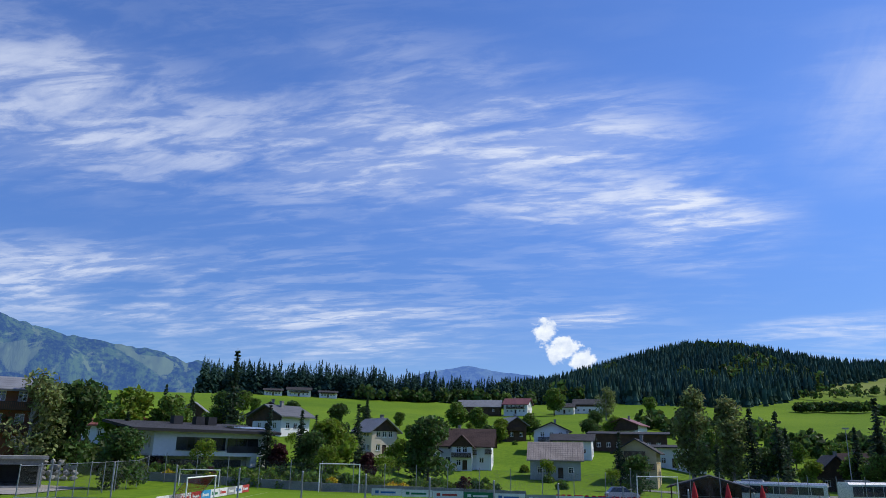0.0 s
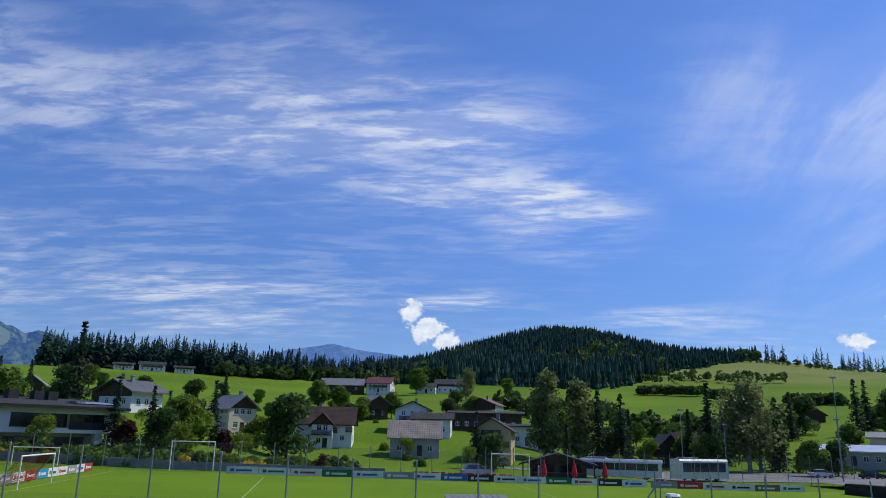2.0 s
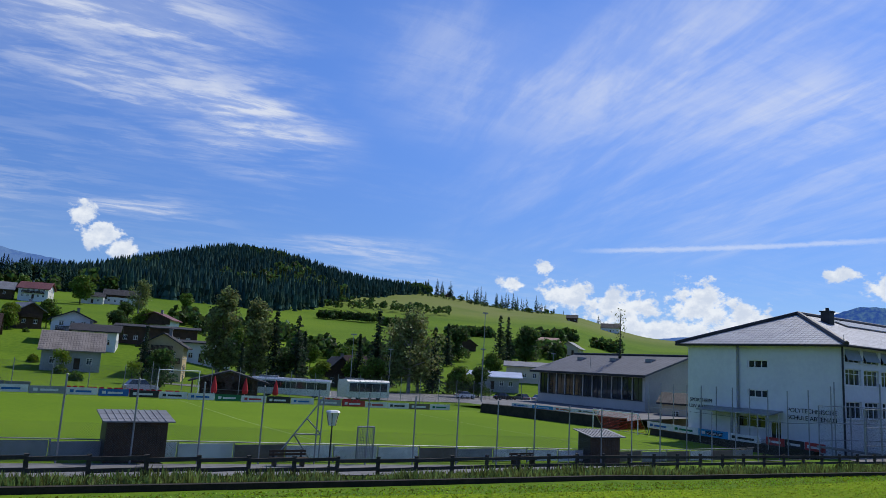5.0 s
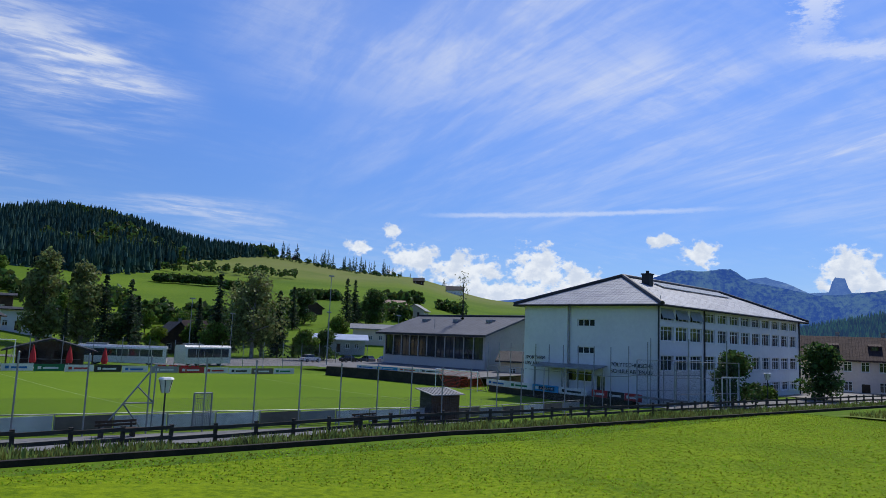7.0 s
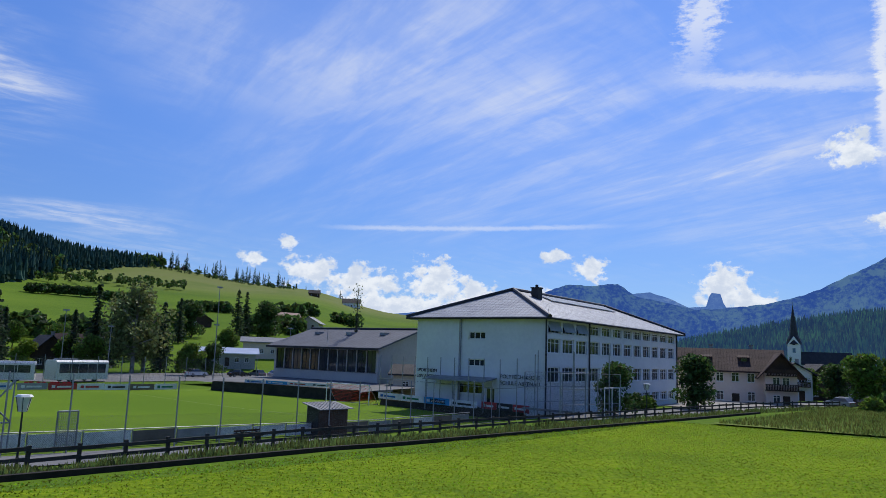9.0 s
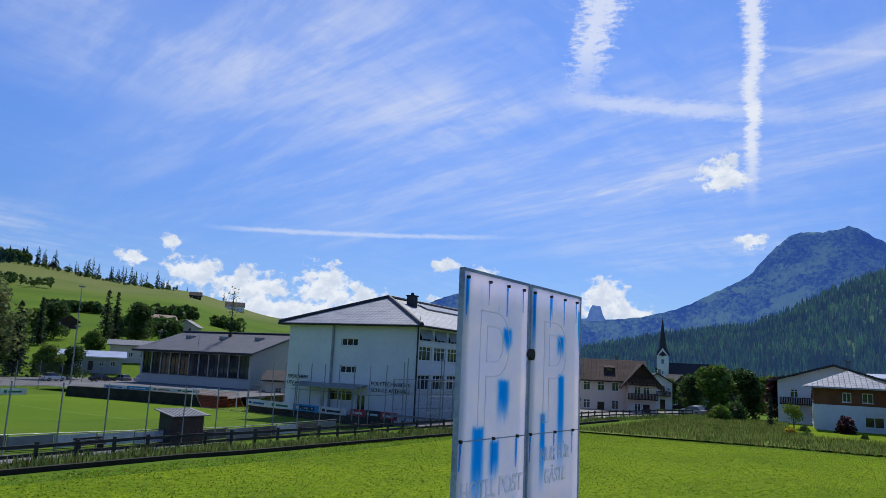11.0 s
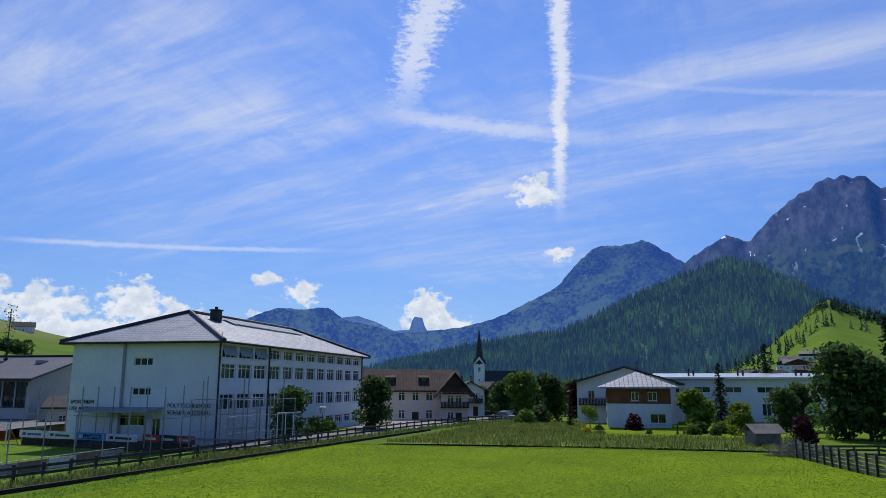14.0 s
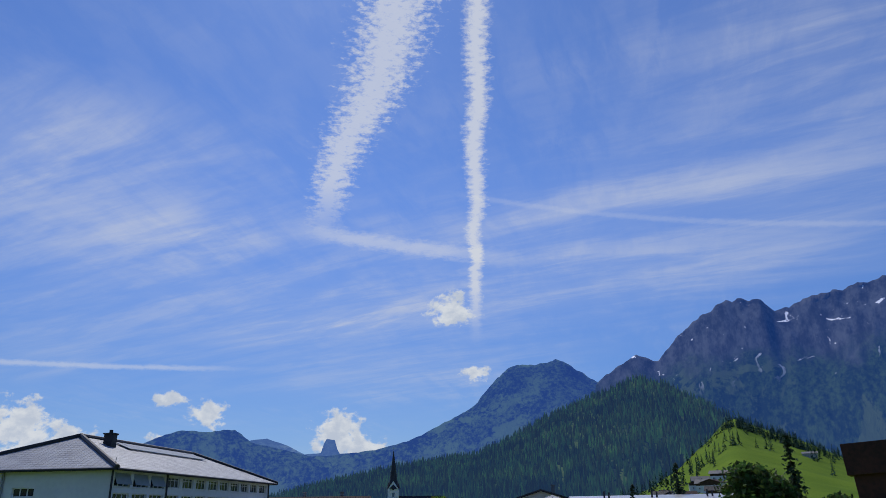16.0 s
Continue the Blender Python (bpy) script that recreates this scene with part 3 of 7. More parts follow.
mountain("backdrop_rock_towers", ((66, 4.4), (69.2, 5.1), (70.2, 5.3), (71.0, 5.0), (72.0, 4.6), (73.0, 4.1), (74.2, 4.2), (74.5, 5.2), (75.2, 5.1), (75.5, 4.1), (78, 4.2)), 4450, 100, far_haze_mat, "hazy rock towers on the skyline", 9.0, 0.03, 0.3)
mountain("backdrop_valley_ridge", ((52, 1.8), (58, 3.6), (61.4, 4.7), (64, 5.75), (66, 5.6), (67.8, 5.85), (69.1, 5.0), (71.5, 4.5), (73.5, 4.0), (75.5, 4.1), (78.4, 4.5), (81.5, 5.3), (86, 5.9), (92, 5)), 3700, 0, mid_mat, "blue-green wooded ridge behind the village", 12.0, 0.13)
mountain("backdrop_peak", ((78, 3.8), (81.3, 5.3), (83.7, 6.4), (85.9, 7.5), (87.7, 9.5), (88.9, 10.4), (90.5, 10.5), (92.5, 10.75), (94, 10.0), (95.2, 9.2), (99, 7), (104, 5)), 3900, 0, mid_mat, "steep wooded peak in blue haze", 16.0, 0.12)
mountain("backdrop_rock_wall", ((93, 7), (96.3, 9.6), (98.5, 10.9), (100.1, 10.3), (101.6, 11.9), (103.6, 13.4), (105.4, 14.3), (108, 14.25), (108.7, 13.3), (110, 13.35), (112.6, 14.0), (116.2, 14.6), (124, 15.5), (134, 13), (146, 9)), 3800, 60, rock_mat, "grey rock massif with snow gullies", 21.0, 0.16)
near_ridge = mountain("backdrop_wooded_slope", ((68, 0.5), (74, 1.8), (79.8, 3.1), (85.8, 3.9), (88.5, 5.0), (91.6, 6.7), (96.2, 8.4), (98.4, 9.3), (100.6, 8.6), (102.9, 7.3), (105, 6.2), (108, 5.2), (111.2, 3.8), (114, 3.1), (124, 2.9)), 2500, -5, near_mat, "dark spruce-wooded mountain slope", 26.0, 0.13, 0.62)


# ---- woods ----
def cone_trees(spots, tiers, sides, rng):
    """Many spruces in one mesh: ragged stacked skirts."""
    V, F = [], []
    for x, y, z, h in spots:
        w = h * rng.uniform(0.14, 0.21)
        for k in range(tiers):
            lo, hi = k / tiers * 0.86, min(1.0, (k + 1.55) / tiers)
            rad = w * (1 - lo * 0.93)
            n = len(V)
            t0 = rng.uniform(0, 6.28)
            for i in range(sides):
                q = rad * rng.uniform(0.62, 1.2)
                t = t0 + 6.283 * i / sides
                V.append((x + math.cos(t) * q, y + math.sin(t) * q, z + h * lo - rng.uniform(0, 0.06) * h))
            V.append((x + rng.uniform(-0.1, 0.1), y, z + h * hi))
            F += [(n + i, n + (i + 1) % sides, n + sides) for i in range(sides)]
    g = Geo()
    g.v, g.f = V, F
    return g


def spray_spruces(spots, n, rng):
    """Spruces in one mesh, each of drooping sprays round a pointed axis."""
    V, F = [], []
    for x, y, z, h in spots:
        w = h * rng.uniform(0.13, 0.19)
        for k in range(n):
            f = (k + rng.random()) / n
            t = rng.uniform(0, 6.283)
            reach = (w * (1 - f) ** 0.8 + 0.25) * rng.uniform(0.6, 1.2)
            c, s = math.cos(t), math.sin(t)
            wide = reach * rng.uniform(0.28, 0.5) + 0.25
            zz = z + h * (0.05 + 0.93 * f)
            m = len(V)
            V += [(x, y, zz + h * 0.035), (x + c * reach - s * wide, y + s * reach + c * wide, zz - reach * rng.uniform(0.3, 0.7)), (x + c * reach * 1.15, y + s * reach * 1.15, zz - reach * 0.2), (x + c * reach + s * wide, y + s * reach - c * wide, zz - reach * rng.uniform(0.3, 0.7))]
            F.append((m, m + 1, m + 2, m + 3))
        m = len(V)
        V += [(x - 0.3, y, z + h * 0.9), (x + 0.3, y, z + h * 0.9), (x, y, z + h * 1.03)]
        F.append((m, m + 1, m + 2))
    g = Geo()
    g.v, g.f = V, F
    return g


def round_trees(spots, rng):
    """Far broadleaf crowns in one mesh, each a heap of uneven leaf clumps."""
    V, F = [], []
    for x, y, z, h in spots:
        for _ in range(34):
            t, c = rng.uniform(0, 6.283), rng.uniform(-0.7, 1)
            s = math.sqrt(1 - c * c) * h * 0.34 * rng.uniform(0.7, 1.1)
            p = Vector((x + math.cos(t) * s, y + math.sin(t) * s, z + h * (0.55 + 0.38 * c)))
            q = h * rng.uniform(0.08, 0.17)
            n = len(V)
            a = Vector((rng.gauss(0, 1), rng.gauss(0, 1), rng.gauss(0, 1))).normalized()
            b = a.orthogonal().normalized()
            d = a.cross(b)
            V += [tuple(p + q * (math.cos(k * 1.2566) * b + math.sin(k * 1.2566) * d) + a * q * 0.3 * (k % 2)) for k in range(5)]
            F.append((n, n + 1, n + 2, n + 3, n + 4))
    g = Geo()
    g.v, g.f = V, F
    return g


def polar(a, r):
    if a < 46:
        a -= 1.29
    return math.sin(radians(a)) * r, math.cos(radians(a)) * r


rng = random.Random(4)
spots, rounds = [], []
while len(spots) < 7200:
    a, r = rng.uniform(4.5, 34.3), math.sqrt(rng.uniform(470 ** 2, 1230 ** 2))
    edge = float(np.interp(a, [4, 9, 16, 23, 25.5, 28, 31, 33, 34.5], [560, 545, 520, 545, 620, 780, 930, 1000, 1070])) + 25 * noise.noise((a * 0.8, 1.0, 0.0))
    if r > edge:
        x, y = polar(a, r)
        light = noise.noise((x / 130, y / 130, 4.0)) > 0.30 and rng.random() < 0.35
        (rounds if light else spots).append((x, y, hgt(x, y) - 0.6, rng.uniform(12, 22) * (0.8 if light else 1)))
tagged(cone_trees(spots, 5, 7, rng).build("spruce_forest", M["forest"]), "dense dark spruce forest over a rounded hill", "forest", kind="stuff")
tagged(round_trees(rounds, rng).build("beech_patches", M["darkleaf"]), "lighter broadleaf trees among the spruces", "forest", kind="stuff")

spots, rounds = [], []
while len(spots) < 1500:
    a, r = rng.uniform(-18, 9), rng.uniform(527, 660)
    x, y = polar(a, r)
    spots.append((x, y, hgt(x, y) - 0.5, rng.uniform(15, 27) * float(np.interp(a, [-8, -1, 3, 8], [1.0, 0.92, 0.80, 0.72]))))
for _ in range(60):
    a, r = rng.uniform(-7, 8), rng.uniform(512, 530)
    x, y = polar(a, r)
    rounds.append((x, y, hgt(x, y) - 0.5, rng.uniform(7, 12)))
tagged(spray_spruces(spots, 70, rng).build("spruce_belt", M["forest"]), "row of tall dark spruces along the meadow edge", "forest", kind="stuff")
spots = []
for a0, a1, n in ((33.6, 36.2, 16), (36.8, 39.0, 14), (39.4, 40.6, 14), (40.8, 42.2, 13), (42.6, 44.2, 12), (44.6, 48, 8)):
    for _ in range(n):
        a = rng.uniform(a0, a1)
        x, y = polar(a, rng.uniform(1060, 1170))
        spots.append((x, y, hgt(x, y) - 0.5, rng.uniform(13, 27) * (1 if a < 43 else 0.7)))
for _ in range(60):
    a, r = rng.uniform(24, 36), rng.uniform(640, 720)
    x, y = polar(a, r + (a - 24) * 6)
    rounds.append((x, y, hgt(x, y) - 0.5, rng.uniform(6, 10)))
for a0, a1, r0, n in ((25.8, 30.3, 520, 120), (30.8, 33.0, 470, 70), (36.0, 39.5, 420, 70), (43, 48, 420, 46), (33.5, 44, 1010, 46), (15, 24, 300, 60), (24, 34, 250, 60), (41, 45, 300, 40)):
    for k in range(n):
        a = a0 + (a1 - a0) * (k + rng.random()) / n
        hedge = 400 < r0 < 600 and a < 40
        x, y = polar(a, r0 + (10 if hedge else 35) * noise.noise((a, r0, 0)) + rng.uniform(-6, 6) * (0.3 if hedge else 1))
        rounds.append((x, y, hgt(x, y) - 0.8, rng.uniform(5, 7.5) if hedge else rng.uniform(4, 9)))
tagged(spray_spruces(spots, 50, rng).build("ridge_spruces", M["forest"]), "scattered spruces on the grassy ridge", "trees", kind="stuff")
tagged(round_trees(rounds, rng).build("hedgerows", M["darkleaf"]), "green hedges and broadleaf trees across the meadows", "hedge", kind="stuff")

# conifers on the wooded slope across the valley and clumps on the ski run
spots = []
vs = near_ridge.data.vertices
polys = near_ridge.data.polygons
for _ in range(17000):
    q = polys[rng.randrange(len(polys))]
    ids = q.vertices
    i, j = rng.random(), rng.random()
    p = vs[ids[0]].co.lerp(vs[ids[1]].co, i).lerp(vs[ids[3]].co.lerp(vs[ids[2]].co, i), j)
    if p.z > hgt(p.x, p.y) - 5:
        spots.append((p.x, p.y, p.z - 3, rng.uniform(16, 30)))
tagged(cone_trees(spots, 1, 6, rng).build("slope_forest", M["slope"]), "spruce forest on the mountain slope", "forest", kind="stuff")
spots = []
for a0, r0, n, s in ((106.3, 1250, 130, 34), (108.9, 1150, 40, 12), (102.2, 800, 3, 8), (103.4, 850, 4, 8), (100.5, 700, 6, 10), (112, 1300, 200, 120), (96.5, 900, 120, 90)):
    for _ in range(n):
        x, y = polar(a0, r0)
        x, y = x + rng.gauss(0, s), y + rng.gauss(0, s)
        spots.append((x, y, hgt(x, y) - 0.5, rng.uniform(10, 18)))
tagged(spray_spruces(spots, 40, rng).build("piste_spruces", M["forest"]), "clumps of spruces on the green ski run", "trees", kind="stuff")


# ---- trees of the village ----
def quads(points, sizes, rng, flat=0.0):
    g = Geo()
    for p, s in zip(points, sizes):
        a = Vector((rng.gauss(0, 1), rng.gauss(0, 1), rng.gauss(0, 1) + flat)).normalized()
        b = a.orthogonal().normalized()
        d = a.cross(b)
        t = rng.uniform(0, 6.28)
        e, f = b * math.cos(t) + d * math.sin(t), d * math.cos(t) - b * math.sin(t)
        p = Vector(p)
        g.poly(p - e * s, p - f * s * 0.6, p + e * s, p + f * s * 0.6 + a * s * 0.25)
    return g


def broadleaf(name, label, leaf, bark, h, w, seed, n=3200, base=0.18, blobs=16, tall=1.0, size=0.36):
    """A tree of height h and crown width w: trunk, limbs, and leaves gathered in uneven clumps."""
    r = random.Random(seed)
    t = thing(name, Matrix(), label, "tree")
    g = Geo()
    g.rod((0, 0, -0.4), (0.05 * h * r.uniform(-1, 1), 0, h * 0.42), h * 0.022, h * 0.015, 8)
    heads = []
    for _ in range(blobs):
        k = r.random()
        zc = h * (base + 0.10 + (0.90 - base - 0.12) * k)
        wide = w * 0.5 * (math.sin(math.pi * min(1, 0.22 + 0.72 * k)) ** 0.8)
        q = r.uniform(0.25, 0.78) * wide
        ang = r.uniform(0, 6.28)
        c = Vector((math.cos(ang) * q, math.sin(ang) * q, zc))
        heads.append((c, r.uniform(0.20, 0.33) * w, r.uniform(0.16, 0.25) * w * tall))
        g.rod((0, 0, min(zc * 0.75, h * 0.5)), c, h * 0.010, h * 0.003, 5)
    g.build("trunk", bark, t)
    pts, sz = [], []
    for _ in range(n):
        c, rad, rz = heads[r.randrange(len(heads))]
        d = Vector((r.gauss(0, 1), r.gauss(0, 1), r.gauss(0, 1))).normalized() * (r.random() ** 0.4)
        pts.append((c.x + d.x * rad, c.y + d.y * rad, c.z + d.z * rz))
        sz.append(size * r.uniform(0.55, 1.3))
    quads(pts, sz, r, 0.5).build("crown", leaf, t)
    return t


def spruce(name, label, h, w, seed, leaf="spruce", n=26):
    """A spruce: whorls of drooping branches that carry sprays of needles."""
    r = random.Random(seed)
    t = thing(name, Matrix(), label, "tree")
    Geo().rod((0, 0, -0.4), (0, 0, h), h * 0.016, 0.02, 8).build("trunk", M["bark"], t)
    pts, sz = [], []
    for k in range(n):
        f = k / n
        z = h * (0.07 + 0.92 * f)
        reach = w * 0.5 * (1 - f) ** 0.85 * r.uniform(0.8, 1.15) + 0.15
        for b in range(9 if f < 0.7 else 6):
            a = r.uniform(0, 6.28)
            m = max(3, int(reach * 3.2))
            for i in range(m):
                q = (i + 0.6) / m
                pts.append((math.cos(a + r.uniform(-0.14, 0.14)) * reach * q, math.sin(a + r.uniform(-0.14, 0.14)) * reach * q, z - 0.30 * reach * q + r.uniform(-0.1, 0.1)))
                sz.append(0.40 * r.uniform(0.6, 1.2) * (1.15 - 0.4 * q))
    quads(pts, sz, r, 1.2).build("crown", M[leaf], t)
    return t


def shrub(name, label, leaf, w, h, seed, n=520, size=0.20, category="shrub"):
    r = random.Random(seed)
    t = thing(name, Matrix(), label, category)
    g = Geo()
    for _ in range(6):
        a = r.uniform(0, 6.28)
        g.rod((0, 0, -0.2), (math.cos(a) * w * 0.3, math.sin(a) * w * 0.3, h * 0.6), 0.03, 0.012, 5)
    g.build("stems", M["bark"], t)
    pts, sz = [], []
    for _ in range(n):
        d = Vector((r.gauss(0, 1), r.gauss(0, 1), abs(r.gauss(0, 1)))).normalized() * (r.random() ** 0.35)
        bulge = 1 + 0.25 * noise.noise((d.x * 2 + seed, d.y * 2, d.z * 2))
        pts.append((d.x * w * 0.5 * bulge, d.y * w * 0.5 * bulge, 0.05 + d.z * h * bulge))
        sz.append(size * r.uniform(0.6, 1.4))
    quads(pts, sz, r).build("leaves", leaf, t)
    return t


def place(kind, x, y, s=1.0, turn=0.0, label="", sz=None, z=None):
    s *= 1.12 if kind in ("round", "dark", "light", "birch", "spruce", "poplar") else 1.0
    x, y = site(x, y)
    ob = copy_thing(KINDS[kind], pose(x, y, hgt(x, y) - 0.05 if z is None else z, 0, 0, turn) @ Matrix.Diagonal((s, s, sz or s, 1)))
    if label:
        ob["label"] = label
    return ob


KINDS = {
    "round": broadleaf("broadleaf_tree", "tall broadleaf tree with a dense green crown", M["leaf"], M["bark"], 10, 7.5, 1),
    "dark": broadleaf("broadleaf_tree", "dark green broadleaf tree with a dense round crown", M["darkleaf"], M["bark"], 10, 8.6, 2, 4000, 0.06, 20),
    "light": broadleaf("broadleaf_tree", "fresh light-green broadleaf tree", M["lightleaf"], M["bark"], 8, 6.6, 3, 3000, 0.08),
    "poplar": broadleaf("birch_tree", "tall slender tree with a loose grey-green crown", M["birchleaf"], M["palebark"], 16, 6, 4, 5200, 0.04, 36, 1.5, 0.34),
    "birch": broadleaf("birch_tree", "airy birch with a pale trunk and thin foliage", M["birchleaf"], M["palebark"], 15, 8, 5, 3400, 0.12, 24, 1.2, 0.30),
    "copper": broadleaf("copper_beech", "dark purple-leaved tree beside the houses", M["redleaf"], M["bark"], 7, 5.4, 6, 2400, 0.08),
    "spruce": spruce("spruce_tree", "dark green spruce with drooping branches", 14, 5.5, 7),
    "slim": spruce("spruce_tree", "slender dark green spruce tree", 13, 3.8, 8),
    "bush": shrub("garden_shrub", "rounded green shrub in a garden", M["leaf"], 2.2, 1.6, 9),
    "lightbush": shrub("garden_shrub", "light-green clipped garden shrub", M["lightleaf"], 2.0, 1.4, 10),
    "darkbush": shrub("garden_shrub", "dark evergreen shrub in a garden", M["darkleaf"], 2.0, 1.8, 11),
    "redbush": shrub("garden_shrub", "purple-leaved shrub in a garden", M["redleaf"], 2.2, 2.0, 12),
    "gold": shrub("flowering_shrub", "shrub in bright yellow blossom", M["yellow"], 1.7, 1.3, 13),
    "fruit": broadleaf("young_tree", "small airy garden tree with light leaves", M["lightleaf"], M["bark"], 5, 3.6, 14, 800, 0.25, 9, 1.0, 0.18),
}
TREES = (
    ("birch", -51, 93, 0.86, 10), ("dark", -48, 99, 1.06, 40), ("light", -50, 119, 1.15, 80), ("round", -44, 122, 0.85, 20), ("dark", -37.5, 89, 0.62, 130), ("spruce", -40, 143, 1.12, 15), 
    ("spruce", -22, 119, 0.56, 70), ("spruce", -20, 121, 0.52, 20), ("light", -16.5, 116, 0.92, 200), ("dark", -2, 139, 1.02, 66), ("copper", -24, 113, 0.55, 0), ("copper", -11, 118, 0.55, 50),
    ("round", 6, 258, 0.95, 0), ("round", 13, 256, 0.8, 33), ("light", 18, 222, 0.8, 70), ("round", 28, 230, 0.75, 15), ("poplar", 48, 142, 1.08, 0), ("poplar", 54.5, 140, 1.02, 140), ("spruce", 35, 146, 0.66, 0), ("spruce", 58, 139, 0.98, 40), ("spruce", 62, 137, 0.94, 90), ("slim", 65, 140, 0.9, 10),
    ("light", 66, 134, 0.62, 10), ("spruce", 76, 129, 1.08, 0), ("birch", 79.5, 122, 1.12, 70), ("birch", 83, 124, 1.05, 170), ("spruce", 86, 123, 0.9, 60), ("slim", 73, 131, 0.9, 20), ("round", 90, 130, 0.7, 80), ("round", 96, 127, 0.62, 10), ("dark", 102, 128, 0.6, 35), ("light", 104, 140, 0.6, 50),
    ("round", 37, 405, 1.0, 0), ("birch", 74, 330, 1.0, 0), ("round", 60, 388, 1.3, 40), ("round", 108, 380, 0.95, 90), ("light", 56, 240, 0.8, 0), ("round", 74, 205, 0.8, 20), ("round", 130, 190, 0.9, 25), ("spruce", 145, 200, 0.95, 0), ("round", 150, 210, 0.95, 60), ("dark", 160, 214, 1.1, 0),
    ("spruce", 172, 205, 1.15, 50), ("spruce", 180, 210, 1.1, 20), ("dark", 186, 206, 1.2, 90), ("round", 140, 170, 0.7, 10), ("dark", 120, 176, 0.6, 10), ("spruce", 110, 168, 0.7, 0), ("round", 92, 172, 0.85, 120), ("spruce", 98, 160, 0.8, 10), ("round", 84, 152, 0.7, 140), ("dark", 70, 158, 0.7, 0),
    ("dark", 77.5, 30.5, 0.50, 30), ("dark", 99, 28.5, 0.62, 77), ("round", 127, 12, 0.76, 10), ("dark", 131, 8, 0.7, 150), ("copper", 135, 3, 1.0, 30), ("slim", 109, 3, 0.36, 0), ("fruit", 106, 0.2, 0.75, 0), ("round", 121, -14.5, 0.5, 60), ("spruce", 126, -19, 0.62, 0), ("light", 104, -13, 0.62, 80), ("light", 98, -17.5, 0.45, 0),
    ("dark", 97, -28.5, 0.95, 30), ("dark", 95, -30.5, 0.82, 130), ("spruce", 104, -36, 0.95, 60), ("light", 58, -22.6, 0.60, 10), ("light", 55, -22.9, 0.55, 60), ("light", 51, -22.6, 0.45, 150), ("dark", 112, -27, 0.55, 10), ("dark", 107, -24, 0.5, 60),
    ("spruce", -26, 114, 0.62, 0), ("dark", -19, 112, 0.55, 90), ("spruce", -14, 128, 0.7, 20), ("fruit", -16, 108, 1.1, 0), ("fruit", -8, 110, 1.0, 40),
    ("copper", 79, -20, 0.45, 20), ("round", 165, 26, 0.6, 0), ("dark", 195, 14, 0.8, 0), ("round", 215, 40, 0.8, 60), ("round", 240, 10, 0.9, 0), ("spruce", 148, -30, 0.9, 0), ("fruit", 30, 131, 0.9, 0), ("fruit", 22, 152, 1.0, 90), ("fruit", -33, 106, 1.1, 0), ("light", -8, 150, 0.7, 20), ("slim", -46, 110, 0.6, 20),
)
for kind, x, y, s, turn in TREES:
    if 45 < x < 92 and 118 < y < 146:
        x, y, s = x * 1.14, y * 1.14, s * 1.12
    place(kind, x, y, s, turn)
rng = random.Random(21)
for i in range(78):
    x = -46 + i * 0.70 + rng.uniform(-0.4, 0.4)
    y = 97.5 + rng.uniform(0, 9) + (3 if -8 < x < 8 else 0)
    place(rng.choice(("bush", "bush", "lightbush", "darkbush", "lightbush", "redbush" if rng.random() < 0.3 else "bush")), x, y, rng.uniform(0.75, 1.25), rng.uniform(0, 360))
for x, y in ((-42, 97), (-35, 98.5), (-29.5, 98), (-6, 99), (-4.6, 100), (-14, 100)):
    place("gold", x, y, rng.uniform(0.9, 1.3), rng.uniform(0, 360))
for x, y, k, s in ((95, 0.3, "gold", 0.8), (94, -1.4, "bush", 0.5), (103, -1, "bush", 0.6), (96, -7, "darkbush", 0.45), (104, -5.5, "redbush", 1.1), (96, -10.2, "slim", 0.12), (97, -12, "bush", 0.95), (99, -13, "darkbush", 0.9), (96, -14.4, "darkbush", 0.7), (100, -15.5, "lightbush", 1.2), (94, -18.5, "bush", 0.9), (96, -19.5, "lightbush", 0.9), (118, 8, "darkbush", 1.6), (115, 10, "bush", 1.5), (90, 33, "darkbush", 1.1), (93, 33, "bush", 1.0), (96, 33.5, "bush", 1.0)):
    place(k, x, y, s, rng.uniform(0, 360))
rv = random.Random(77)
KEEP = ((-14, 164, 8), (9.5, 175, 10), (1, 173, 5), (24.5, 158, 8), (30, 201, 8), (34, 190, 8), (40, 151, 8), (57, 182, 10), (52, 205, 12), (61, 242, 9), (22, 229, 7), (-33, 112, 14), (-40, 172, 8), (-34, 160, 8))
count = 0
while count < 74:
    a, q = rv.uniform(-20, 33), rv.uniform(125, 262)
    x, y = polar(a, q)
    if any(math.hypot(x - hx, y - hy) < hr for hx, hy, hr in KEEP):
        continue
    if a > 18 and q < 150:
        continue
    # sight lines to the house fronts stay open
    if any(abs(math.degrees(math.atan2(x, y) - math.atan2(hx, hy))) < 1.6 and q < math.hypot(hx, hy) and q > 130 for hx, hy, hr in KEEP[:11]):
        if rv.random() < 0.8:
            place(rv.choice(("bush", "lightbush", "darkbush")), x, y, rv.uniform(0.7, 1.2), rv.uniform(0, 360))
            count += 1
        continue
    place(rv.choice(("round", "dark", "light", "fruit", "fruit", "slim", "darkbush", "bush", "lightbush", "dark", "round")), x, y, rv.uniform(0.42, 0.78), rv.uniform(0, 360))
    count += 1
for i in range(60):
    a, q = rv.uniform(78, 100), rv.uniform(150, 330)
    x, y = polar(a, q)
    place(rv.choice(("round", "dark", "light", "slim", "spruce")), x, y, rv.uniform(0.4, 0.7), rv.uniform(0, 360))
for i in range(52):
    a, q = rv.uniform(99.5, 113), rv.uniform(150, 430)
    x, y = polar(a, q)
    place(rv.choice(("round", "dark", "light", "slim", "spruce", "spruce", "darkbush")), x, y, rv.uniform(0.4, 0.75), rv.uniform(0, 360))
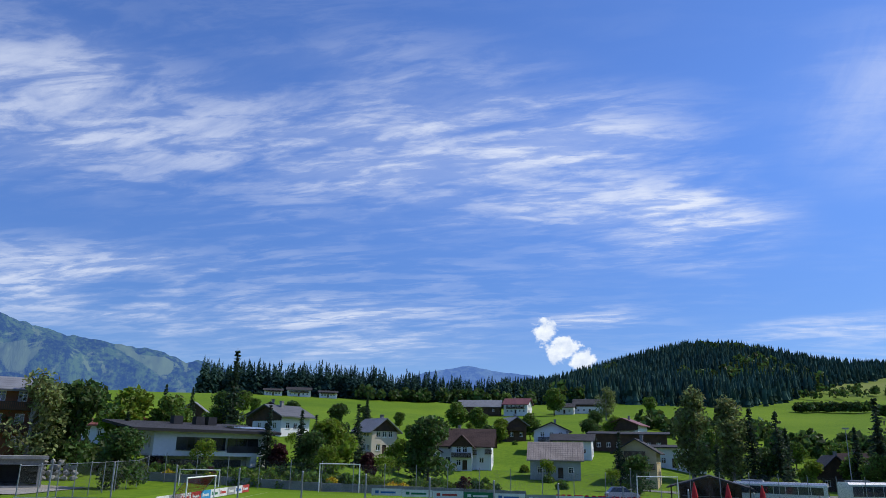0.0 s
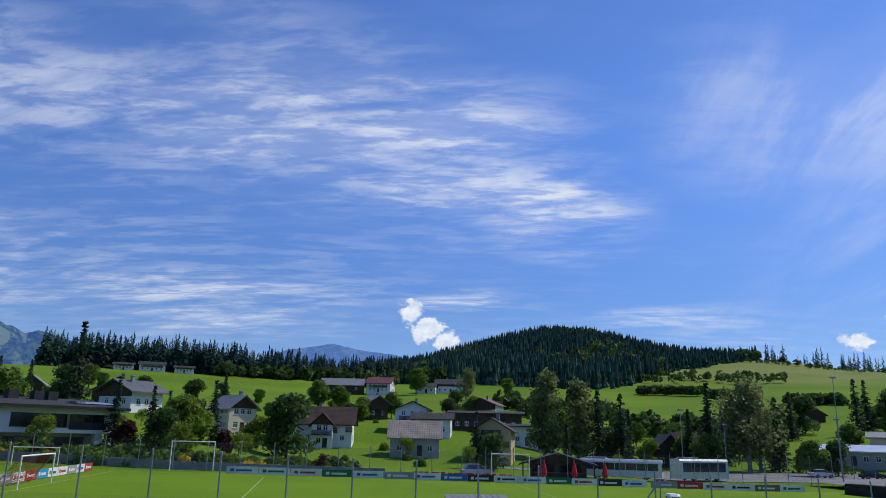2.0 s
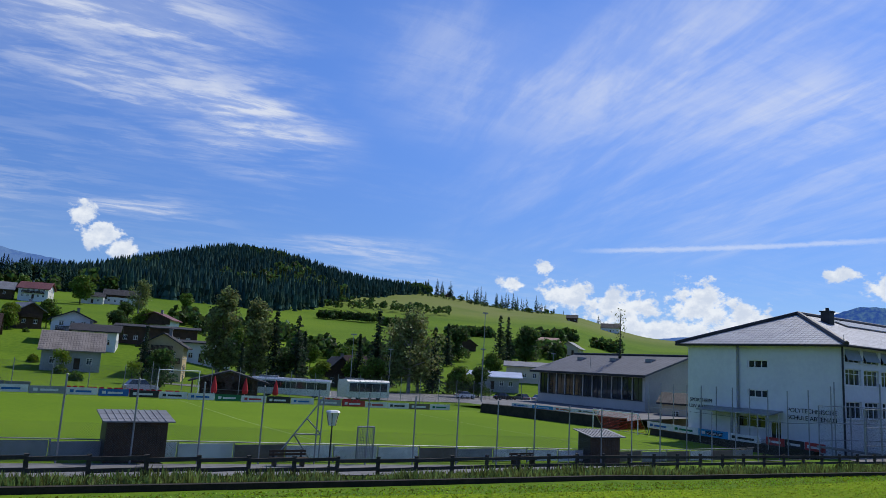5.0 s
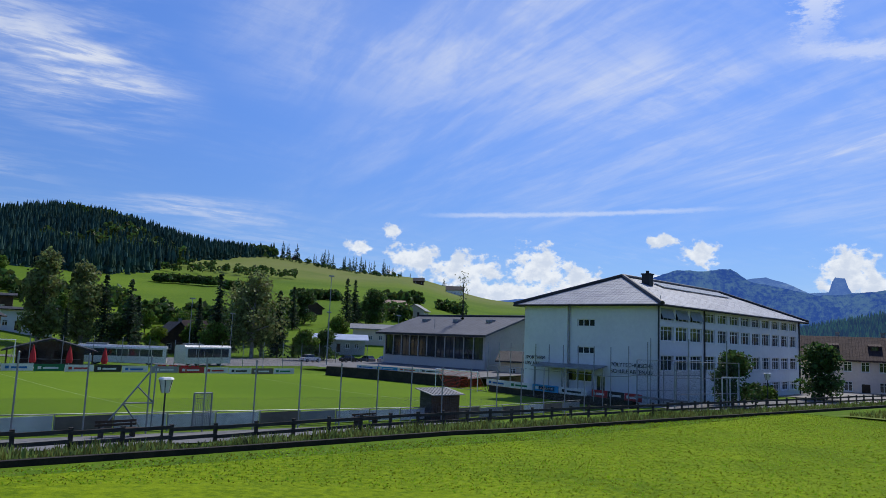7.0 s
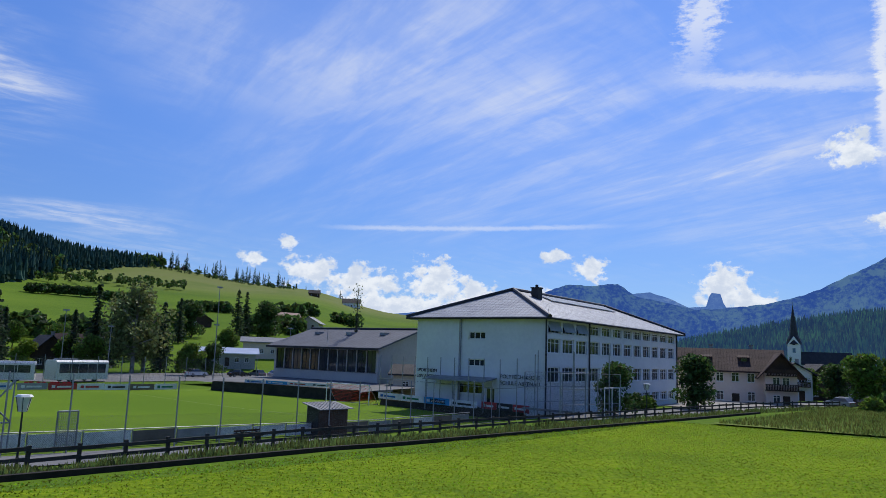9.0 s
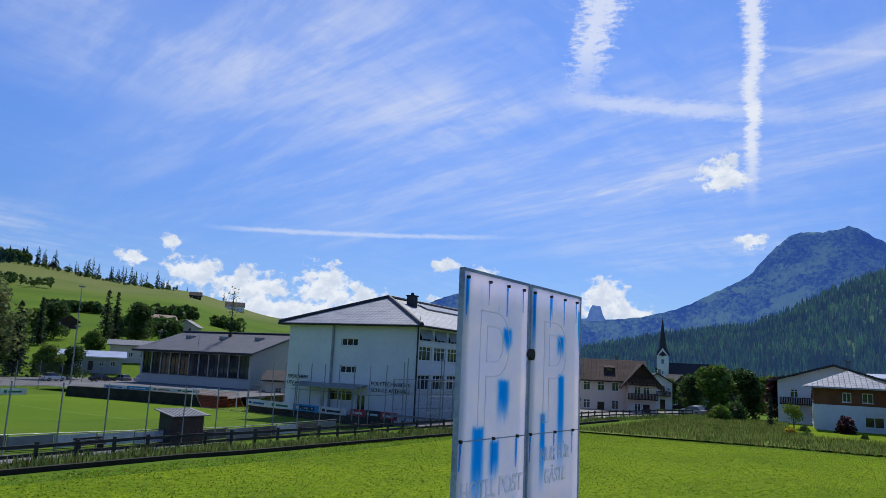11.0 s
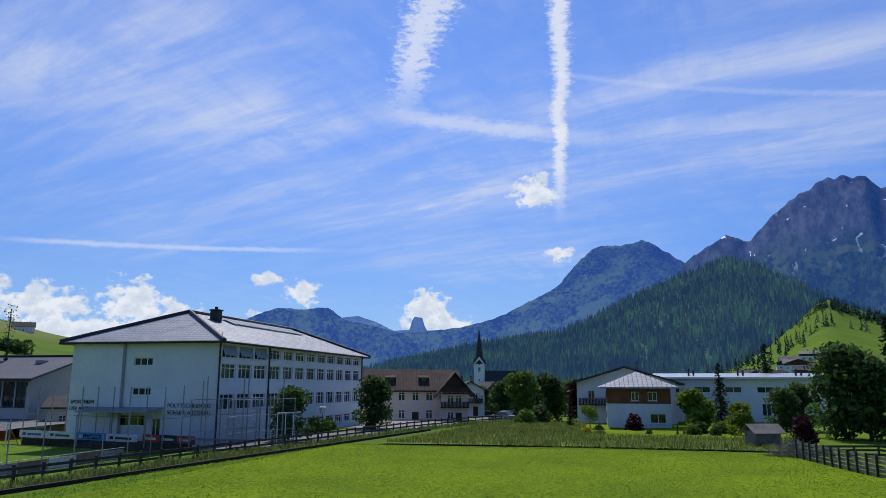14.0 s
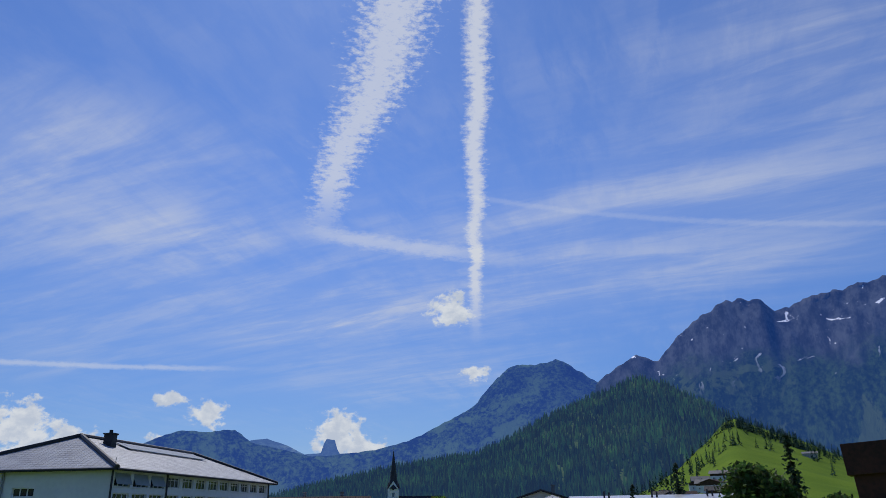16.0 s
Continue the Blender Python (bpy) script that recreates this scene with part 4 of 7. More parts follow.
for ob in KINDS.values():
    for o in (*ob.children_recursive, ob):
        bpy.data.objects.remove(o)


# ---- houses ----
SHARED = {}


def shared(key, make):
    """One mesh for all alike pieces."""
    if key not in SHARED:
        ob = make()
        SHARED[key] = ob.data
        bpy.data.objects.remove(ob)
    return SHARED[key]


def window(parent, o, side, w, h, u0, z0, depth=0.10, bars=1, frame_mat=None, name="window", cross=True):
    """A window in an opening: frame with bars, and a pane behind them."""
    s = Vector(side).normalized()
    fm = frame_mat or M["trim"]

    def make_frame():
        # one welded lattice of outer frame, bars and transom
        t = 0.09
        xs = [0.0, t] + [w * k / (bars + 1) + e for k in range(1, bars + 1) for e in (-0.045, 0.045)] + [w - t, w]
        zs = [0.0, t] + ([h * 0.68, h * 0.68 + 0.06] if cross else []) + [h - t, h]
        nx, nz = len(xs) - 1, len(zs) - 1
        solid = lambda i, j: 0 <= i < nx and 0 <= j < nz and (i % 2 == 0 or j % 2 == 0)  # noqa: E731
        g, ids = Geo(), {}

        def at(i, y, j):
            if (i, y, j) not in ids:
                ids[i, y, j] = len(g.v)
                g.v.append((xs[i], y, zs[j]))
            return ids[i, y, j]

        for i in range(nx):
            for j in range(nz):
                if not solid(i, j):
                    continue
                g.f += [(at(i, 0, j), at(i + 1, 0, j), at(i + 1, 0, j + 1), at(i, 0, j + 1)), (at(i, 0.07, j), at(i, 0.07, j + 1), at(i + 1, 0.07, j + 1), at(i + 1, 0.07, j))]
                for di, dj, p, q in ((-1, 0, (i, j), (i, j + 1)), (1, 0, (i + 1, j), (i + 1, j + 1)), (0, -1, (i, j), (i + 1, j)), (0, 1, (i, j + 1), (i + 1, j + 1))):
                    if not solid(i + di, j + dj):
                        g.f.append((at(p[0], 0, p[1]), at(q[0], 0, q[1]), at(q[0], 0.07, q[1]), at(p[0], 0.07, p[1])))
        return g.build("window", fm)

    def make_sill():
        return Geo().box(-0.08, -0.10 - depth, -0.07, w + 0.08, 0.06, -0.01).build("sill", fm)

    def make_pane():
        return Geo().box(0.05, 0.045, 0.05, w - 0.05, 0.055, h - 0.05).build("pane", M["glass"])

    m = Matrix.Translation(Vector(o) + s * u0 + Vector((-s.y, s.x, 0)) * depth + Vector((0, 0, z0))) @ Matrix.Rotation(math.atan2(s.y, s.x), 4, "Z")
    f = new(name, shared(("f", round(w, 2), round(h, 2), bars, depth, fm.name, cross), make_frame))
    f.parent, f.matrix_local = parent, m
    p = new("pane", shared(("p", round(w, 2), round(h, 2)), make_pane))
    p.parent = f
    q = new("sill", shared(("s", round(w, 2), depth, fm.name), make_sill))
    q.parent = f
    return f


def spread(length, n, w, pad=0.9):
    if n <= 0:
        return []
    gap = (length - 2 * pad) / n
    return [pad + gap * (i + 0.5) - w / 2 for i in range(n)]


def house(name, label, x, y, yaw, W, D, He, Hr, wall, roof, ridge="y", over=0.9, floors=2, front=3, sides=3, z=None, wood=None, balcony=(), chimney=1, ww=1.05, wh=1.25, first=1.0, storey=2.75, group="houses of the village", roof_thick=0.24, category="house", door=True):
    """A house with its front to local -y: walls with cut openings, pitched roof, windows, balconies, chimney."""
    x, y = site(x, y)
    t = thing(name, pose(x, y, (hgt(x, y) if z is None else z), 0, 0, yaw), label, category, group)
    g = Geo()
    h2, d2 = W / 2, D / 2
    walls = (((-h2, -d2, 0), (W, 0, 0), front), ((h2, -d2, 0), (0, D, 0), sides), ((h2, d2, 0), (-W, 0, 0), 0), ((-h2, d2, 0), (0, -D, 0), sides))
    todo = []
    for i, (o, side, n) in enumerate(walls):
        length = Vector(side).length
        holes = []
        for fl in range(floors):
            for k, u0 in enumerate(spread(length, n, ww)):
                z0 = first + fl * storey
                if z0 + wh > He - 0.12:
                    continue
                if i == 0 and fl == 0 and door and k == n // 2:
                    holes.append((u0, u0 + ww, 0.05, 2.15))
                    todo.append(("door", o, side, u0, 0.05, ww, 2.1))
                    continue
                holes.append((u0, u0 + ww, z0, z0 + wh))
                todo.append(("window", o, side, u0, z0, ww, wh))
        g.facade(o, side, He, holes, base=-1.2)
    if ridge == "y":
        for yy, flip in ((-d2, 1), (d2, -1)):
            g.poly(*[(flip * q[0], yy, q[1]) for q in ((-h2, He), (h2, He), (0, Hr - 0.05))])
    else:
        for xx, flip in ((h2, 1), (-h2, -1)):
            g.poly(*[(xx, flip * q[0], q[1]) for q in ((-d2, He), (d2, He), (0, Hr - 0.05))])
    g.build("wall", wall, t)
    r = Geo()
    if ridge == "y":
        k = (Hr - He) / h2
        for sgn in (-1, 1):
            e = [(sgn * (h2 + over), -d2 - over, He - over * k), (0, -d2 - over, Hr), (0, d2 + over, Hr), (sgn * (h2 + over), d2 + over, He - over * k)]
            r.slab([(px, py, pz + roof_thick) for px, py, pz in (e if sgn < 0 else e[::-1])], roof_thick)
    else:
        k = (Hr - He) / d2
        for sgn in (-1, 1):
            e = [(-h2 - over, sgn * (d2 + over), He - over * k), (h2 + over, sgn * (d2 + over), He - over * k), (h2 + over, 0, Hr), (-h2 - over, 0, Hr)]
            r.slab([(px, py, pz + roof_thick) for px, py, pz in (e if sgn < 0 else e[::-1])], roof_thick)
    r.build("roof", roof, t)
    if wood is not None:
        c = Geo()
        zc = wood
        if ridge == "y":
            k = h2 * (Hr - max(zc, He)) / max(0.01, Hr - He)
            pts = [(-h2 - 0.03, zc), (h2 + 0.03, zc), (h2 + 0.03, He), (0, Hr - 0.08), (-h2 - 0.03, He)] if zc < He else [(-k, zc), (k, zc), (0, Hr - 0.1)]
            top = [(px, -d2 - 0.09, pz) for px, pz in pts]
            n = len(c.v)
            c.v += top + [(px, -d2 + 0.0, pz) for px, _, pz in top]
            m = len(top)
            c.f += [tuple(range(n, n + m))] + [(n + i, n + m + i, n + m + (i + 1) % m, n + (i + 1) % m) for i in range(m)]
        else:
            c.box(-h2 - 0.03, -d2 - 0.09, zc, h2 + 0.03, -d2, He - 0.3)
        c.build("cladding", M["wood"], t, "dark boarded gable")
    for kind, o, side, u0, z0, w, h in todo:
        if kind == "window":
            window(t, o, side, w, h, u0, z0)
        else:
            s = Vector(side).normalized()
            d = Geo().box(0, 0, 0, w, 0.06, h).box(0.12, -0.02, 0.15, w - 0.12, 0, h * 0.45).box(0.12, -0.02, h * 0.55, w - 0.12, 0, h - 0.15).build("door", M["wood"], t)
            d.matrix_local = Matrix.Translation(Vector(o) + s * u0 + Vector((-s.y, s.x, 0)) * 0.12 + Vector((0, 0, z0))) @ Matrix.Rotation(math.atan2(s.y, s.x), 4, "Z")
    for z0, x0, x1 in balcony:
        b = Geo().box(x0, -d2 - 1.1, z0, x1, -d2 + 0.0, z0 + 0.14)
        b.build("balcony", M["wood"], t)
        rl = Geo().box(x0, -d2 - 1.1, z0 + 0.95, x1, -d2 - 1.02, z0 + 1.05)
        k = int((x1 - x0) / 0.22)
        for i in range(k):
            xx = x0 + (x1 - x0) * i / k
            rl.box(xx + 0.03, -d2 - 1.09, z0 + 0.12, xx + 0.19, -d2 - 1.05, z0 + 0.96)
        rl.build("balustrade", M["wood"], t)
    for i in range(chimney):
        cx = (-0.15 + 0.4 * i) * W if ridge == "x" else 0.12 * W
        cy = 0.1 * D if ridge == "x" else (-0.15 + 0.35 * i) * D
        top = Hr + 0.9
        Geo().box(cx - 0.3, cy - 0.3, He, cx + 0.3, cy + 0.3, top).box(cx - 0.4, cy - 0.4, top, cx + 0.4, cy + 0.4, top + 0.12).build("chimney", M["concrete"], t)
    return t


def facing(x, y, off=0.0):
    return -math.degrees(math.atan2(x, y)) + off


H = house
H("chalet", "white house with weathered grey roof and brown gable", -14, 164, 38, 6.5, 7.5, 5.2, 7.6, M["cream"], M["roof_sheet_y"], front=3, sides=4, wood=5.0)
H("chalet", "white chalet with brown tiled roof and wooden balconies", 6.4, 175, -6, 12, 9, 5.0, 8.4, M["plaster"], M["roof_brown"], ridge="x", front=4, wood=None, balcony=((2.7, -2.2, 2.8), (2.9, 4.6, 6.2)), chimney=1)
H("chalet_wing", "gabled wing of the chalet with wooden front", 5.3, 169.8, -6, 4.6, 3.6, 5.2, 7.4, M["plaster"], M["roof_brown"], front=2, sides=1, wood=5.0, balcony=((2.7, -2.2, 2.2),), chimney=0, over=0.7)
H("garden_house", "low white annex with brown tiled roof", -1.6, 173, -4, 4.6, 5, 2.7, 3.9, M["plaster"], M["roof_brown"], front=2, sides=1, floors=1, chimney=0, door=False, over=0.5)
H("chalet", "small dark wooden chalet with grey roof", 22, 229, 20, 6.5, 8, 4.6, 6.6, M["wood"], M["roof_sheet_y"], front=3, wood=3.0, balcony=((2.6, -2.8, 2.8),))
H("farmhouse", "old house with weathered shingle roof and grey-green walls", 24.5, 158, -9, 10.2, 8, 3.9, 7.0, M["greywall"], M["roof_shingle"], ridge="x", front=4, chimney=1, over=0.7)
H("house", "white two-storey house with dark gabled roof", 30, 201, -5, 9, 9, 5.4, 7.4, M["plaster"], M["roof_dark"], front=3, balcony=((2.6, -3.6, 3.6),))
H("house", "white flat-gabled house with dark eaves", 34, 190, -14, 9.5, 8, 4.2, 5.6, M["plaster"], M["roof_dark"], ridge="x", front=4, chimney=1)
H("house", "white house with maroon sheet roof", 61, 242, -30, 10, 10, 4.2, 6.2, M["plaster"], M["roof_maroon"], front=3, wood=2.6, balcony=((2.4, -4, 4),))
H("house", "ochre house with dark gabled roof and balconies", 40, 151, -20, 7.8, 9, 6.0, 8.3, M["ochre"], M["roof_dark"], front=3, wood=None, balcony=((2.7, -3.6, 3.6), (5.0, -2, 2)))
H("shop_building", "long white flat-roofed building with dark upper floor", 57, 182, -17, 14, 9, 4.6, 5.1, M["plaster"], M["roof_dark"], ridge="x", front=5, chimney=0)
H("shop_building", "long brown flat-roofed building with pale band", 52, 205, -16, 20, 9, 4.4, 5.0, M["wood"], M["roof_dark"], ridge="x", front=7, chimney=0)
H("barn", "long wooden barn with pale grey roof on the meadow", 22, 402, -8, 22, 11, 3.6, 7.0, M["wood"], M["roof_sheet_y"], ridge="x", front=4, floors=1, chimney=0)
H("farmhouse", "white farmhouse with maroon roof on the meadow", 42, 398, -20, 13, 10, 5.2, 8.2, M["plaster"], M["roof_maroon"], ridge="x", front=5, balcony=((2.7, -5, 5),))
H("house", "white farmhouse with dark roof below the forest", 83, 408, -14, 17, 10, 4.8, 7.6, M["plaster"], M["roof_dark"], ridge="x", front=5, wood=3.4)
H("house", "dark farm building below the forest", 68, 402, -14, 10, 8, 3.6, 5.6, M["plaster"], M["roof_dark"], ridge="x", front=3)
for x, y, w, lab in ((-115, 508, 12, "white hillside house with dark roof"), (-98, 512, 16, "white hillside guest house with balconies"), (-78, 514, 12, "low white hillside house")):
    H("guest_house", lab, x, y, facing(x, y), w, 8, 4.4 if w > 12 else 3.4, 6.2 if w > 12 else 4.8, M["plaster"], M["roof_dark"], ridge="x", front=5, chimney=1, balcony=((2.5, -w / 2.4, w / 2.4),))
H("chalet", "dark wooden chalet with wide gable roof", -40, 172, 20, 8.5, 9, 3.6, 6.0, M["wood"], M["roof_dark"], front=3, floors=1, over=1.2)
H("chalet", "dark wooden house with low grey roof and white gable", -34, 160, -35, 9, 8, 3.8, 5.8, M["plaster"], M["roof_sheet"], front=3, wood=2.6, over=1.1)
H("barn", "small dark barn above the gardens", -69, 209, 10, 5.5, 6, 2.4, 4.4, M["wood"], M["roof_sheet_y"], front=2, floors=1, chimney=0)
H("house", "white house with red tiled roof behind the trees", -55, 128, 60, 7, 11, 2.9, 4.0, M["plaster"], M["roof_red"], ridge="y", front=2, floors=1)
H("house", "brown hillside house behind red-roofed neighbour", -46, 131, 20, 8, 8, 3.6, 5.6, M["wood"], M["roof_dark"], front=2, floors=1)
H("house", "dark-roofed house with steep gable by the car park", 83, 160, -10, 7.5, 8, 3.4, 7.0, M["wood"], M["roof_dark"], front=3, floors=1)
H("house", "white house with brown roof among the trees", 92, 164, -50, 9, 9, 4.4, 7.2, M["plaster"], M["roof_brown"], ridge="x", front=4)
H("farmhouse", "farmhouse with dark red roof on the green slope", 222, 236, -20, 14, 9, 3.6, 7.0, M["wood"], M["roof_maroon"], ridge="x", front=5)
H("barn", "grey-roofed barn beside the farmhouse", 236, 232, -60, 9, 8, 3.0, 5.6, M["cream"], M["roof_sheet_y"], front=2, floors=1, chimney=0)
H("barn", "dark wooden barn half hidden by trees", 190, 250, -30, 9, 8, 3.0, 6.0, M["wood"], M["roof_dark"], front=2, floors=1, chimney=0)
H("workshop", "low hall with bright metal roof behind the car park", 124, 152, -38, 16, 12, 3.2, 4.4, M["greywall"], M["roof_light"], ridge="x", front=6, floors=1, chimney=0, category="shed")
H("workshop", "long low building with pale roof", 150, 158, -40, 22, 10, 4.2, 5.4, M["cream"], M["roof_sheet_y"], ridge="x", front=7, floors=1, chimney=0, category="shed")
H("farmhouse", "farmhouse with dark roof on the grassy ridge", 622, 577, -46, 20, 12, 5, 9.5, M["plaster"], M["roof_dark"], ridge="x", front=5)
H("barn", "wooden barn on the grassy ridge", 600, 590, -46, 12, 10, 4, 7.5, M["wood"], M["roof_dark"], ridge="x", front=3, chimney=0)
for a, r in ((31.5, 1090), (33.3, 1100), (37, 1075)):
    x, y = polar(a, r)
    H("alpine_hut", "small hut on the grassy ridge", x, y, facing(x, y, 20), 9, 8, 3, 6, M["wood"], M["roof_sheet_y"], front=2, floors=1, chimney=0)

# the inn and the houses along the village road
H("inn", "old rose-coloured inn with brown tiled roof and two chimneys", 132.4, 33.0, -74, 16, 11, 6.1, 9.2, M["pink"], M["roof_brown"], ridge="x", front=6, sides=3, chimney=2, over=1.0, ww=1.15, wh=1.5, storey=3.0, first=1.0, z=-0.9)
H("inn_wing", "gabled end of the inn with carved wooden balconies", 129.5, 24.2, -72, 4.6, 6, 6.0, 8.6, M["pink"], M["roof_brown"], front=2, sides=2, wood=5.6, balcony=((2.9, -2.4, 2.4), (5.2, -2.2, 2.2)), chimney=0, over=1.2, z=-0.9)
for u in (-3.2, 2.6):
    dm = thing("dormer", pose(132.4, 33.0, -0.9, 0, 0, -74) @ Matrix.Translation((u, -3.1, 7.0)), "small roof dormer of the inn", "dormer")
    Geo().box(-0.7, -0.6, 0, 0.7, 1.4, 1.0).build("cheek", M["roof_brown"], dm)
    Geo().slab([(-0.95, -0.9, 1.0), (0.95, -0.9, 1.0), (0.95, 1.7, 1.45), (-0.95, 1.7, 1.45)], 0.1).build("roof", M["roof_brown"], dm)
    Geo().box(-0.45, -0.63, 0.15, 0.45, -0.58, 0.85).build("pane", M["glass"], dm)
H("house", "white village house with dark roof and balcony", 168, 29, -75, 6, 12, 5.6, 7.4, M["plaster"], M["roof_dark"], front=2, balcony=((2.8, -2.6, 2.6),))
H("barn", "dark wooden shed with steep roof beside the white house", 182, 27, -60, 8, 8, 4.2, 7.6, M["wood"], M["roof_dark"], front=2, floors=1, chimney=0)
H("chalet", "white chalet with wooden gable and grey roof", 214, 28, -78, 11, 10, 4.6, 7.0, M["plaster"], M["roof_sheet_y"], front=3, wood=3.4, balcony=((2.7, -5, 5),))
VILL = random.Random(8)
for i in range(30):
    a, r = 78.5 + 14.5 * VILL.random(), VILL.uniform(235, 470)
    x, y = polar(a, r)
    H("house", VILL.choice(("white village house with dark roof", "white village house with grey roof")), x, y, facing(x, y, VILL.uniform(-40, 40)), VILL.uniform(9, 14), VILL.uniform(8, 11), 5.0, VILL.uniform(6.6, 8.2), M["plaster"] if VILL.random() < 0.7 else M["cream"], VILL.choice((M["roof_dark"], M["roof_sheet_y"], M["roof_light"], M["roof_sheet"])), ridge=VILL.choice("xy"), front=4, sides=2, chimney=1)
for i in range(16):
    a, r = 97.3 + 6.5 * VILL.random(), VILL.uniform(430, 600)
    x, y = polar(a, r)
    H("house", "hillside house with wooden upper floor", x, y, facing(x, y, VILL.uniform(-30, 30)), VILL.uniform(9, 13), 9, 4.8, VILL.uniform(6.6, 7.6), M["plaster"], VILL.choice((M["roof_dark"], M["roof_sheet"], M["roof_brown"])), ridge=VILL.choice("xy"), front=3, sides=2, wood=3.2)
for a, r in ((109.5, 1000), (112.5, 980)):
    x, y = polar(a, r)
    H("alpine_hut", "grey lift station on the ski run", x, y, facing(x, y), 16, 9, 5, 7, M["greywall"], M["roof_sheet_y"], ridge="x", front=4, floors=1, chimney=0)


def flat_box(parent, name, x0, y0, z0, x1, y1, z1, material, label=""):
    return Geo().box(x0, y0, z0, x1, y1, z1).build(name, material, parent, label)


# villa with hipped roof, larger house and long wing behind it
def villa():
    t = thing("villa", pose(113, -6.2, hgt(113, -6.2) - 0.1, 0, 0, -88), "white villa with dark wooden upper floor and hipped roof", "house", "houses of the village")
    W, D = 8.4, 8.0
    w2, d2 = W / 2, D / 2
    g = Geo()
    lo = [(5.6, 7.7, 0.9, 2.2)]
    up = [(3.2, 4.2, 3.9, 5.1), (5.4, 6.6, 3.9, 5.1)]
    g.facade((-w2, -d2, 0), (W, 0, 0), 3.5, lo, base=-0.6)
    g.facade((w2, -d2, 0), (0, D, 0), 3.5, [(1.4, 3.4, 0.1, 2.3), (5, 6.4, 0.9, 2.2)], base=-0.6)
    g.facade((w2, d2, 0), (-W, 0, 0), 3.5, [], base=-0.6)
    g.facade((-w2, d2, 0), (0, -D, 0), 3.5, [(1.0, 2.6, 0.9, 2.2), (4.6, 7.2, 0.1, 2.4)], base=-0.6)
    g.build("wall", M["plaster"], t)
    u = Geo()
    for o, s, holes in (((-w2, -d2, 0), (W, 0, 0), up), ((w2, -d2, 0), (0, D, 0), [(2, 3.2, 3.9, 5.1)]), ((w2, d2, 0), (-W, 0, 0), []), ((-w2, d2, 0), (0, -D, 0), [(2, 3.2, 3.9, 5.1), (5, 6.2, 3.9, 5.1)])):
        u.facade(o, s, 5.6, holes, base=3.5)
    u.build("upper_wall", M["redwood"], t, "dark reddish timber upper storey")
    for o, s, holes in (((-w2, -d2, 0), (W, 0, 0), lo + up), ((w2, -d2, 0), (0, D, 0), [(5, 6.4, 0.9, 2.2), (2, 3.2, 3.9, 5.1)]), ((-w2, d2, 0), (0, -D, 0), [(1.0, 2.6, 0.9, 2.2), (4.6, 7.2, 0.1, 2.4), (2, 3.2, 3.9, 5.1), (5, 6.2, 3.9, 5.1)])):
        for a, b, c, d in holes:
            window(t, o, s, b - a, d - c, a, c, cross=False)
    e = 1.1
    ring = [(-w2 - e, -d2 - e), (w2 + e, -d2 - e), (w2 + e, d2 + e), (-w2 - e, d2 + e)]
    r = Geo()
    apex = (0, 0, 7.9)
    for a, b in zip(ring, ring[1:] + ring[:1]):
        r.slab([(*a, 5.75), (*b, 5.75), apex], 0.2)
    r.build("roof", M["rooftile_grey"], t)
    return t


villa()
H("house", "large white house with dark gabled roof behind the villa", 129, -5, -92, 15, 12, 6.4, 8.7, M["plaster"], M["roof_dark"], front=5, sides=3, over=1.3, storey=2.9, balcony=((2.9, -7.2, -2.0),))


def long_wing():
    t = thing("hotel_wing", pose(140, -28, hgt(140, -28), 0, 0, -98), "long two-storey white building with flat pale roof", "building", "houses of the village")
    W, D, hh = 36, 12, 7.0
    holes = []
    for i in range(7):
        u0 = 2.0 + i * 4.9
        holes += [(u0, u0 + 2.6, 4.7, 5.7), (u0 + 0.6, u0 + 2.0, 1.0, 3.0)]
    g = Geo().facade((-W / 2, -D / 2, 0), (W, 0, 0), hh, holes, base=-1)
    g.facade((W / 2, -D / 2, 0), (0, D, 0), hh, [], base=-1).facade((W / 2, D / 2, 0), (-W, 0, 0), hh, [], base=-1).facade((-W / 2, D / 2, 0), (0, -D, 0), hh, [], base=-1)
    g.build("wall", M["plaster"], t)
    for a, b, c, d in holes:
        window(t, (-W / 2, -D / 2, 0), (W, 0, 0), b - a, d - c, a, c, cross=False)
    Geo().slab([(-W / 2 - 0.8, -D / 2 - 0.9, hh + 0.25), (W / 2 + 0.8, -D / 2 - 0.9, hh + 0.25), (W / 2 + 0.8, D / 2 + 0.8, hh + 1.1), (-W / 2 - 0.8, D / 2 + 0.8, hh + 1.1)], 0.3).build("roof", M["roof_light"], t, "pale sheet-metal roof")
    for x in (-12, -4, 5, 11):
        Geo().rod((x, -2, hh + 0.2), (x, -2, hh + 1.7), 0.16).rod((x + 0.8, -2, hh + 0.2), (x + 0.8, -2, hh + 1.5), 0.16).build("vent_pipe", M["darktrim"], t)
    return t


long_wing()


